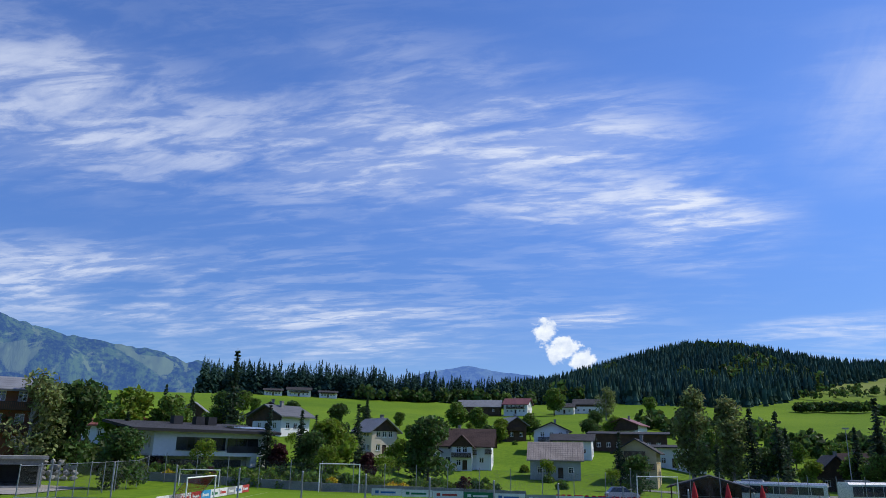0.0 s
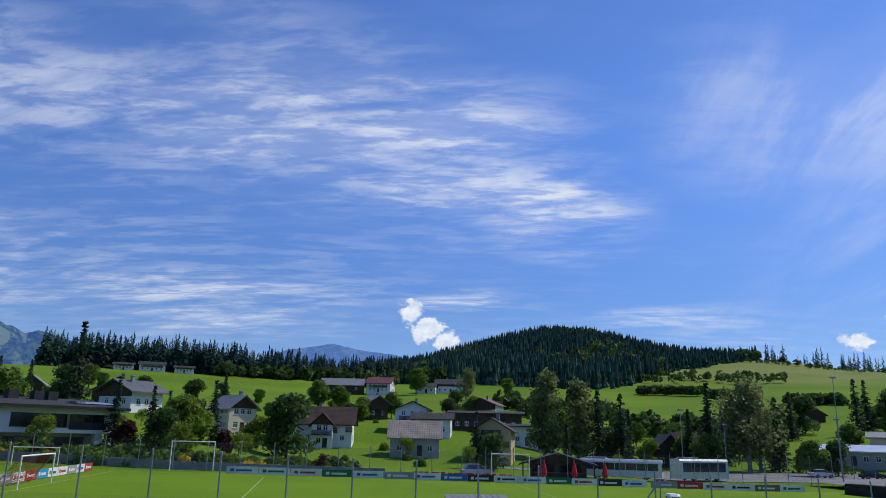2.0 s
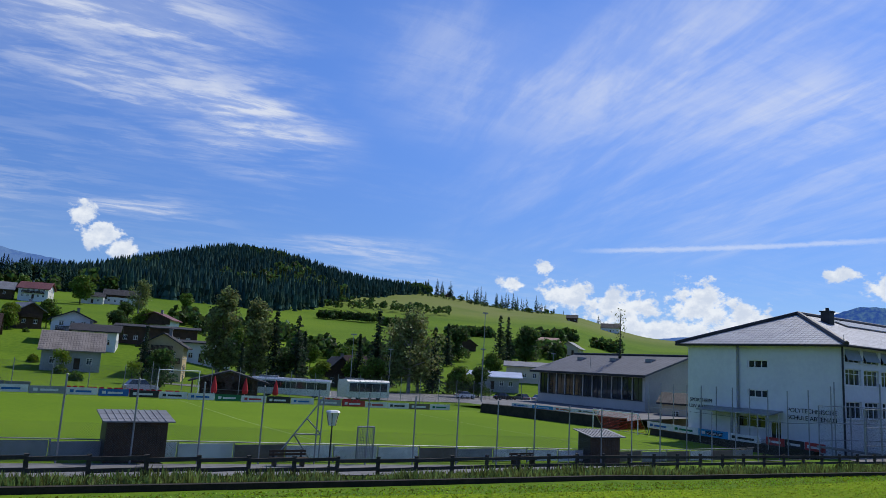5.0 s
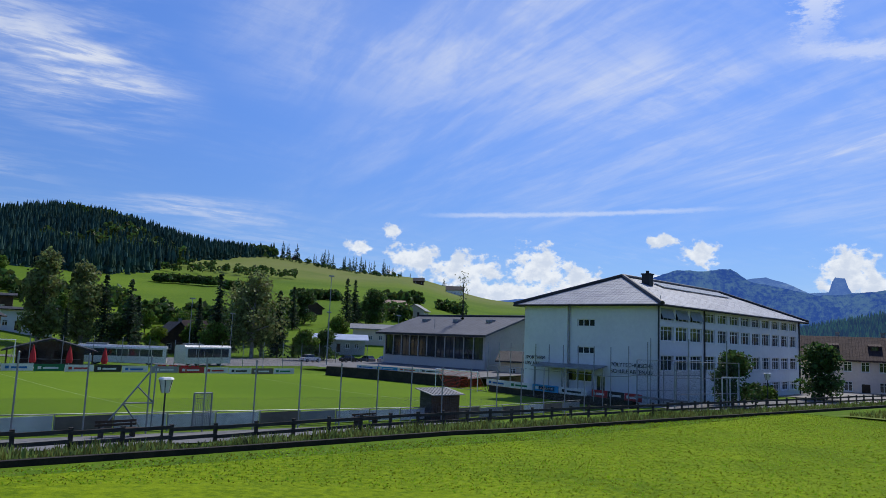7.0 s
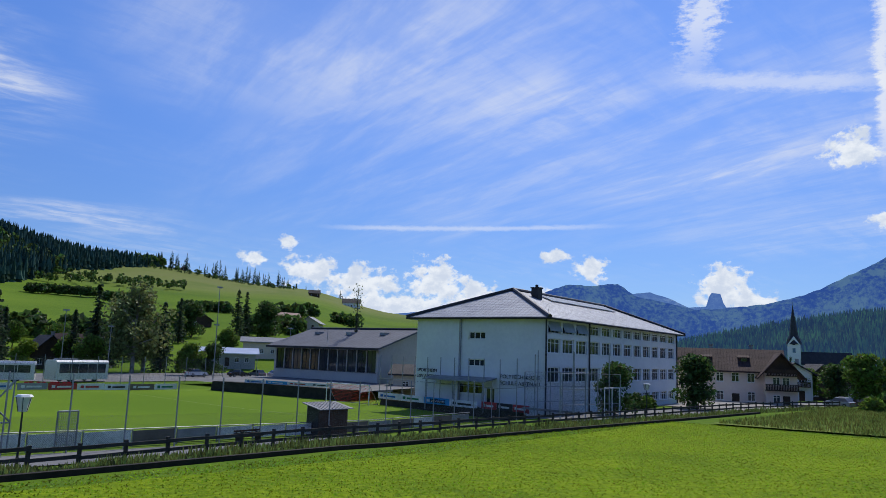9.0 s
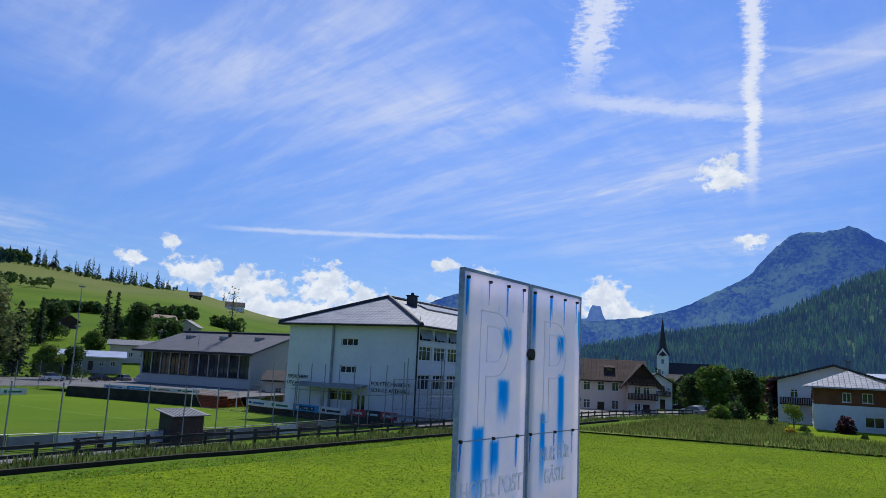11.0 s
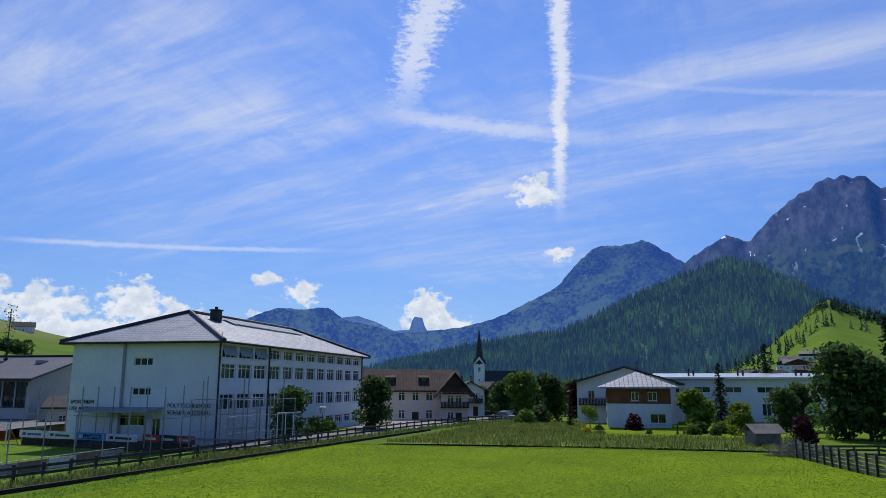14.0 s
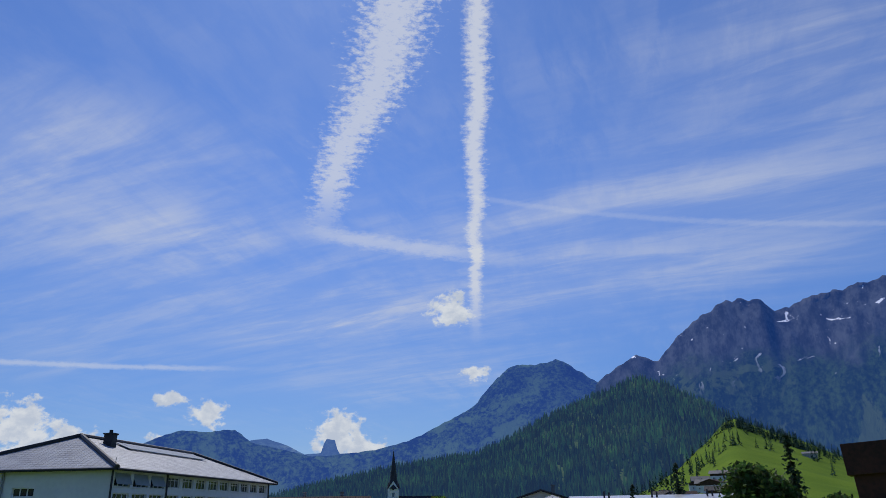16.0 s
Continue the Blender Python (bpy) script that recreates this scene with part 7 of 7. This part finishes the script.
pts = along(RAIL_POSTS, 2.15)
pmesh = shared("ranchpost", lambda: Geo().box(-0.08, -0.07, -0.3, 0.08, 0.07, 1.08).box(-0.09, -0.08, 1.08, 0.09, 0.08, 1.12).build("post", M["fencewood"]))
for p in pts:
    o = new("post", pmesh)
    o.parent, o.matrix_local = rf, pose(p.x, p.y, hgt(p.x, p.y), 0, rng.uniform(-2, 2), rng.uniform(-8, 8))
for p, q in zip(pts, pts[1:]):
    d = (q - p)
    for zz in (0.48, 0.92):
        o = new("rail", shared(("rrail", round(d.length, 1)), lambda: Geo().box(-0.03, -0.045, -0.085, d.length + 0.05, 0.03, 0.085).build("rail", M["fencewood"])))
        o.parent = rf
        o.matrix_local = pose(p.x, p.y - 0.08, hgt(p.x, p.y) + zz + rng.uniform(-0.02, 0.02), 0, rng.uniform(-0.4, 0.4), math.degrees(math.atan2(d.y, d.x)))
M["earth"] = mat("dark_earth", (0.035, 0.028, 0.020), (0.016, 0.014, 0.010), 0.95, 1.5, 0.6)
edge = Geo()
lo = along([(x, y - 3.2 - (0.4 if x < 30 else 0)) for x, y in RAIL_POSTS[:-2]], 2.0)
for i, (p, q) in enumerate(zip(lo, lo[1:])):
    za, zb = hgt(p.x, p.y), hgt(q.x, q.y)
    edge.slab([(p.x, p.y, za + 0.24), (q.x, q.y, zb + 0.24), (q.x, q.y + 0.3, zb + 0.24), (p.x, p.y + 0.3, za + 0.24)], 0.7)
tagged(edge.build("ditch_edge", M["earth"]), "dark earth edge of a ditch beside the meadow", "edge", kind="structure")
wv, wf = [], []
rw = random.Random(12)
base_pts = along(RAIL_POSTS, 0.4)
for p in base_pts:
    for _ in range(70 if p.x < 66 else 26):
        x, y = p.x + rw.uniform(-0.3, 0.3), p.y - rw.uniform(0.1, 2.7)
        z = hgt(x, y)
        h = rw.uniform(0.12, 0.55) * (1.1 + 0.9 * noise.noise((x * 0.35, y * 0.35, 0)))
        a = rw.uniform(0, 6.28)
        c, s = math.cos(a) * 0.045, math.sin(a) * 0.045
        lx, ly = rw.uniform(-0.2, 0.2), rw.uniform(-0.2, 0.2)
        n = len(wv)
        wv += [(x - c, y - s, z), (x + c, y + s, z), (x + lx * 0.4 + c, y + ly * 0.4 + s, z + h * 0.6), (x + lx, y + ly, z + h)]
        wf.append((n, n + 1, n + 2, n + 3))
g = Geo()
g.v, g.f = wv, wf
tagged(g.build("weeds", M["weeds"]), "tall weeds and grasses under the rail fence", "weeds", kind="stuff")

# tall grass on the uncut meadow
wv, wf = [], []
for _ in range(26000):
    i, j = rw.random(), rw.random()
    x = 76 + 42 * i
    y0, y1 = (-22 if x < 92 else -2), 19.5 - 0.13 * (x - 76)
    y = y0 + (y1 - y0) * j
    if x > 96 and y < 1:
        continue
    z = hgt(x, y) + 0.1
    h = rw.uniform(0.25, 0.6)
    c = rw.uniform(0.05, 0.09)
    a = rw.uniform(0, 6.28)
    n = len(wv)
    wv += [(x - c * math.cos(a), y - c * math.sin(a), z), (x + c * math.cos(a), y + c * math.sin(a), z), (x + rw.uniform(-0.15, 0.15), y + rw.uniform(-0.15, 0.15), z + h)]
    wf.append((n, n + 1, n + 2))
g = Geo()
g.v, g.f = wv, wf
tagged(g.build("tall_grass", M["seedgrass"]), "tall seeding grass of the uncut meadow", "grass", kind="stuff")

# mown meadow between the camera and the ditch
sheet("mown_meadow", ((-24, 8), (74, 8), (74, 23.2), (-24, 29.2)), 0.05, M["mown"], "bright short-mown meadow", "meadow", 2.0)
sheet("mown_meadow", ((26, -24), (74.8, -24), (74, 8), (26, 8)), 0.05, M["mown"], "bright short-mown meadow", "meadow", 2.0)


# short blades of the mown meadow
rg = np.random.default_rng(9)
n = 150000
bx, by = rg.uniform(2, 75, n), rg.uniform(-22, 29, n)
keep = (np.hypot(bx, by) > 27) & (by < 28.4 - 0.0011 * np.maximum(bx - 18, 0) ** 2)
bx, by = bx[keep], by[keep]
bz, n = land(bx, by) + 0.03, int(keep.sum())
ba, bw, bh = rg.uniform(0, 6.283, n), rg.uniform(0.03, 0.07, n), rg.uniform(0.03, 0.085, n)
tri = np.empty((n, 3, 3))
tri[:, 0] = np.c_[bx - bw * np.cos(ba), by - bw * np.sin(ba), bz]
tri[:, 1] = np.c_[bx + bw * np.cos(ba), by + bw * np.sin(ba), bz]
tri[:, 2] = np.c_[bx + rg.uniform(-0.06, 0.06, n), by + rg.uniform(-0.06, 0.06, n), bz + bh]
me = bpy.data.meshes.new("meadow_grass")
me.from_pydata(tri.reshape(-1, 3).tolist(), [], np.arange(3 * n).reshape(-1, 3).tolist())
M["blade"] = leaf_mat("grass_blades", (0.31, 0.40, 0.015), (0.155, 0.245, 0.009), 0.6)
me.materials.append(M["blade"])
tagged(new("meadow_grass", me), "short bright green blades of the mown meadow", "grass", kind="stuff")


# ---- paddock fence of weathered boards, brush heap, small tent shed ----
pf = thing("board_fence", pose(0, 0, 0), "weathered grey board fence of a paddock", "fence")
P = along([(71, -17.6), (66, -18.4), (61, -19.2), (55.5, -20.0)], 1.35)
for p in P:
    o = new("post", shared("pfpost", lambda: Geo().box(-0.07, -0.07, -0.3, 0.07, 0.07, 1.5).build("post", M["fencewood"])))
    o.parent, o.matrix_local = pf, pose(p.x, p.y, hgt(p.x, p.y), 0, rng.uniform(-3, 3), rng.uniform(-10, 10))
for p, q in zip(P, P[1:]):
    for k in range(5):
        d = q - p
        o = new("board", shared(("pfb", round(d.length, 1)), lambda: Geo().box(-0.05, 0.05, -0.10, d.length + 0.08, 0.085, 0.10).build("board", M["oldwood"])))
        o.parent = pf
        o.matrix_local = pose(p.x, p.y, hgt(p.x, p.y) + 0.2 + k * 0.27, rng.uniform(-3, 3), rng.uniform(-1, 1), math.degrees(math.atan2(d.y, d.x)))
pr = thing("rail_fence", pose(0, 0, 0), "dark rail fence of the paddock", "fence")
P = along([(70, -18), (72, -24), (66, -28), (56, -30)], 2.2)
for p in P:
    o = new("post", pmesh)
    o.parent, o.location = pr, (p.x, p.y, hgt(p.x, p.y))
for p, q in zip(P, P[1:]):
    d = q - p
    for zz in (0.4, 0.75, 1.05):
        o = new("rail", shared(("rrail", round(d.length, 1)), lambda: Geo().box(-0.03, -0.045, -0.085, d.length + 0.05, 0.03, 0.085).build("rail", M["fencewood"])))
        o.parent, o.matrix_local = pr, pose(p.x, p.y, hgt(p.x, p.y) + zz, 0, 0, math.degrees(math.atan2(d.y, d.x)))
br = thing("brush_heap", pose(72.5, -17.5, hgt(72.5, -17.5)), "heap of dry cut branches beside the fence", "brushwood")
g = Geo()
for _ in range(170):
    a = rng.uniform(0, 6.28)
    q = rng.uniform(0, 1.6)
    c = Vector((math.cos(a) * q, math.sin(a) * q * 1.1, rng.uniform(0, max(0.1, 1.5 - q * 0.8))))
    d = Vector((rng.gauss(0, 1), rng.gauss(0, 1), rng.gauss(0, 0.45))).normalized() * rng.uniform(0.5, 1.5)
    g.rod(c - d, c + d, rng.uniform(0.015, 0.04), 0.008, 5)
g.build("brushwood", M["oldwood"], br)
sh = thing("garden_shed", pose(83, -17.2, hgt(83, -17.2), 0, 0, -70), "small weathered garden shed with sloping roof", "shed")
Geo().box(-1.3, -1, 0, 1.3, 1, 1.5).build("wall", M["oldwood"], sh)
Geo().slab([(-1.7, -1.4, 1.35), (1.7, -1.4, 1.35), (1.7, 0, 2.2), (-1.7, 0, 2.2)], 0.06).slab([(-1.7, 0, 2.2), (1.7, 0, 2.2), (1.7, 1.4, 1.35), (-1.7, 1.4, 1.35)], 0.06).build("roof", M["oldwood"], sh)


# ---- parking sign near the camera ----
def sign():
    a, b = Vector((SIGN[0], SIGN[1], 0)), Vector((SIGN[2], SIGN[3], 0))
    d = b - a
    L = d.length
    t = thing("parking_sign", pose(a.x, a.y, SIGN[4], 0, SIGN[5], math.degrees(math.atan2(d.y, d.x))) @ Matrix.Diagonal((1, 1, 1.22, 1)), "faded two-panel white parking sign with blue stains", "sign")
    h = 0.70
    half = L / 2
    white = M["signwhite"]
    for k, x0 in enumerate((0.0, half + 0.008)):
        w = half - 0.012
        p = Geo()
        nx, nz = 8, 10
        bowl = lambda i, j: 0.0015 * math.sin(math.pi * i / nx) * math.sin(math.pi * j / nz)  # noqa: E731
        for s in (0, 0.012):
            for j in range(nz + 1):
                for i in range(nx + 1):
                    p.v.append((x0 + w * i / nx, -bowl(i, j) + s, -h * j / nz))
        m = (nx + 1) * (nz + 1)
        for j in range(nz):
            for i in range(nx):
                q = j * (nx + 1) + i
                p.f += [(q, q + nx + 1, q + nx + 2, q + 1), (m + q, m + q + 1, m + q + nx + 2, m + q + nx + 1)]
        for i in range(nx):
            p.f.append((i, i + 1, m + i + 1, m + i))
        for j in range(nz):
            q = j * (nx + 1)
            p.f += [(q, m + q, m + q + nx + 1, q + nx + 1), (q + nx, q + 2 * nx + 1, m + q + 2 * nx + 1, m + q + nx)]
        pan = p.build("panel", white, t, "white enamel panel with faded blue", True)
        e = Geo()
        e.box(x0 - 0.004, -0.004, -h, x0 + 0.003, 0.014, 0.004).box(x0 + w - 0.003, -0.004, -h, x0 + w + 0.004, 0.014, 0.004).box(x0, -0.004, -0.003, x0 + w, 0.014, 0.005)
        e.build("edge_trim", M["signedge"], t, "dull blue-grey metal edging")
        cx = x0 + w * 0.5
        fwd = Matrix.Rotation(math.pi / 2, 4, "X")
        letters("letter", "P", 0.47, Matrix.Translation((cx - 0.03, -0.0045, -0.425)) @ fwd, pan, M["signletter"], "raised edge of a faded white letter", True)
        rows = (("HOTEL POST", 0.072, -0.615),) if k == 0 else (("NUR FÜR", 0.064, -0.545), ("GÄSTE", 0.064, -0.615))
        for txt, sz, zz in rows:
            letters("letter", txt, sz, Matrix.Translation((cx, -0.0045, zz)) @ fwd, pan, M["signletter"], "small pale letters")
        Geo().box(x0, -0.003, -0.460, x0 + w, -0.0018, -0.457).build("seam", M["signedge"], t)
        rs = random.Random(40 + k)
        bolts = [(0.05, -0.02), (0.36, -0.02), (0.64, -0.02), (0.90, -0.02), (0.03, -0.458), (0.48, -0.458), (0.85, -0.458)]
        for fx, zz in bolts:
            Geo().rod((x0 + w * fx, -0.012, zz), (x0 + w * fx, 0.0, zz), 0.0045, n=8).build("bolt", M["darktrim"], t)
        # blue streaks where the white film has run off
        streaks_ = [(fx, zz, rs.uniform(0.010, 0.018), rs.uniform(0.05, 0.11)) for fx, zz in bolts]
        for fx, zz, ww, hh in streaks_:
            n = 9
            s = Geo()
            for j in range(n + 1):
                f = j / n
                e0 = ww * 0.5 * (1 - 0.55 * f) * rs.uniform(0.7, 1.15)
                e1 = ww * 0.5 * (1 - 0.55 * f) * rs.uniform(0.7, 1.15)
                x = min(max(x0 + w * fx, x0 + e0 + 0.013), x0 + w - e1 - 0.013)
                z = zz - hh * f
                if z < -h + 0.01:
                    z = -h + 0.01
                s.v += [(x - e0, -0.0022, z), (x + e1, -0.0022, z)]
            s.f = [(2 * j, 2 * j + 2, 2 * j + 3, 2 * j + 1) for j in range(n)]
            s.build("blue_stain", M["signblue"], t, "faded blue run-off stain")
    Geo().rod((half, -0.02, -0.215), (half, 0.0, -0.215), 0.018, n=12).build("centre_bolt", M["darktrim"], t)
    for x in (L * 0.22, L * 0.78):
        Geo().rod((x, 0.06, -h - 1.8), (x, 0.06, -h + 0.06), 0.03).build("post", M["steel"], t)


M["signwhite"] = mat("faded_enamel", (0.92, 0.87, 0.95), (0.80, 0.80, 0.95), 0.5, 3.0, 0.03, fine_scale=14.0, spec=0.35)
M["signletter"] = mat("faded_letter", (0.94, 0.92, 0.98), (0.88, 0.87, 0.96), 0.5, 5.0, 0.02)
M["signedge"] = mat("sign_edge_metal", (0.50, 0.52, 0.66), (0.25, 0.28, 0.45), 0.5, 6.0, 0.1, 0.1)
M["signblue"] = mat("faded_blue_enamel", (0.005, 0.42, 0.92), (0.10, 0.52, 0.95), 0.5, 9.0, 0.03, fine_scale=40.0)
kb = Nodes(M["signblue"].node_tree)
pb = M["signblue"].node_tree.nodes["Principled BSDF"]
st = kb.add("ShaderNodeVectorMath", {0: kb.add("ShaderNodeTexCoord").outputs["Object"], 1: (85.0, 1.0, 11.0)}, operation="MULTIPLY").outputs[0]
fade = kb.ramp(kb.noise(st, 1.0, 6.0, 0.65), 0.28, 0.52)
kb.put(M["signblue"].node_tree.nodes["Material Output"].inputs[0], kb.add("ShaderNodeMixShader", {0: fade, 1: kb.add("ShaderNodeBsdfTransparent").outputs[0], 2: kb.add("ShaderNodeMixShader", {0: 0.8, 1: pb.outputs[0], 2: kb.add("ShaderNodeBsdfTranslucent", {"Color": (0.02, 0.42, 1.0, 1)}).outputs[0]}).outputs[0]}).outputs[0])
kl = Nodes(M["signletter"].node_tree)
pl = M["signletter"].node_tree.nodes["Principled BSDF"]
kl.put(M["signletter"].node_tree.nodes["Material Output"].inputs[0], kl.add("ShaderNodeMixShader", {0: 0.80, 1: pl.outputs[0], 2: kl.add("ShaderNodeBsdfTranslucent", {"Color": (0.97, 0.96, 1.0, 1)}).outputs[0]}).outputs[0])
ks = Nodes(M["signwhite"].node_tree)
ps = M["signwhite"].node_tree.nodes["Principled BSDF"]
# worn blue ground that shows through in runs
run = ks.add("ShaderNodeVectorMath", {0: ks.add("ShaderNodeTexCoord").outputs["Object"], 1: (46.0, 1.0, 6.5)}, operation="MULTIPLY").outputs[0]
worn = ks.math("MULTIPLY", ks.ramp(ks.noise(run, 1.0, 7.0, 0.68), 0.60, 0.72), ks.ramp(ks.noise(ks.add("ShaderNodeTexCoord").outputs["Object"], 5.0, 3.0), 0.44, 0.60))
place_s = ks.add("ShaderNodeTexCoord").outputs["Object"]
sx, _, sz = ks.add("ShaderNodeSeparateXYZ", {"Vector": place_s}).outputs
ragged = ks.math("MULTIPLY", ks.math("SUBTRACT", ks.noise(run, 1.0, 5.0, 0.7), 0.5), 0.10)
STAINS = ((0.13, -0.43, 0.050, 0.25), (0.29, -0.30, 0.055, 0.13), (0.31, -0.15, 0.045, 0.07), (0.24, -0.47, 0.045, 0.12), (0.40, -0.46, 0.012, 0.10), (0.03, -0.02, 0.016, 0.14), (0.47, -0.03, 0.012, 0.26), (0.61, -0.40, 0.030, 0.26), (0.77, -0.28, 0.040, 0.34), (0.76, -0.15, 0.045, 0.08), (0.52, -0.02, 0.020, 0.22), (0.67, -0.02, 0.012, 0.08), (0.94, -0.05, 0.012, 0.16))
for cx, top, hw, length in STAINS:
    side = ks.ramp(ks.math("ADD", ks.math("ABSOLUTE", ks.math("SUBTRACT", sx, cx)), ks.math("MULTIPLY", ragged, hw * 8)), hw, hw * 0.35)
    down = ks.math("MULTIPLY", ks.ramp(ks.math("ADD", sz, ragged), top - length, top - length * 0.35), ks.ramp(ks.math("ADD", sz, ks.math("MULTIPLY", ragged, 0.3)), top + 0.012, top - 0.004))
    worn = ks.math("MAXIMUM", worn, ks.math("MULTIPLY", side, down))
face = ks.mix(worn, ps.inputs["Base Color"].links[0].from_socket, (0.0, 0.46, 0.92, 1))
ks.put(ps.inputs["Base Color"], face)
lit = ks.add("ShaderNodeBsdfTranslucent", {"Color": face})
ks.put(M["signwhite"].node_tree.nodes["Material Output"].inputs[0], ks.add("ShaderNodeMixShader", {0: 0.85, 1: ps.outputs[0], 2: lit.outputs[0]}).outputs[0])
SIGN = (4.85, -1.41, 5.80, -1.53, 6.165, 0.0)
sign()

# ---- rusty steel frame by the roadside ----
az_, d_ = radians(115.2), 3.4
rp = thing("steel_container_post", pose(4.45 + math.sin(az_) * d_, -3.46 + math.cos(az_) * d_, 4.04, 0, -3.0, 90 - math.degrees(az_) - 90), "rusty red-brown steel corner post with a lifting hole", "container")
g = Geo()
g.box(-0.10, 0, 0, 0.06, 0.14, 1.98).box(0.06, 0.05, 0, 0.65, 0.09, 1.92)
g.box(-0.12, -0.02, 1.98, 0.66, 0.16, 2.10)
g.build("corner_post", M["rust"], rp)
for k in range(5):
    Geo().box(0.10 + k * 0.11, 0.02, 0.05, 0.15 + k * 0.11, 0.06, 1.90).build("corrugation", M["rust"], rp)
# black disc on the post paints the dark inside of the hole
Geo().rod((0.0, -0.03, 1.84), (0.0, 0.01, 1.84), 0.045, n=14).build("lifting_hole", M["black"], rp)
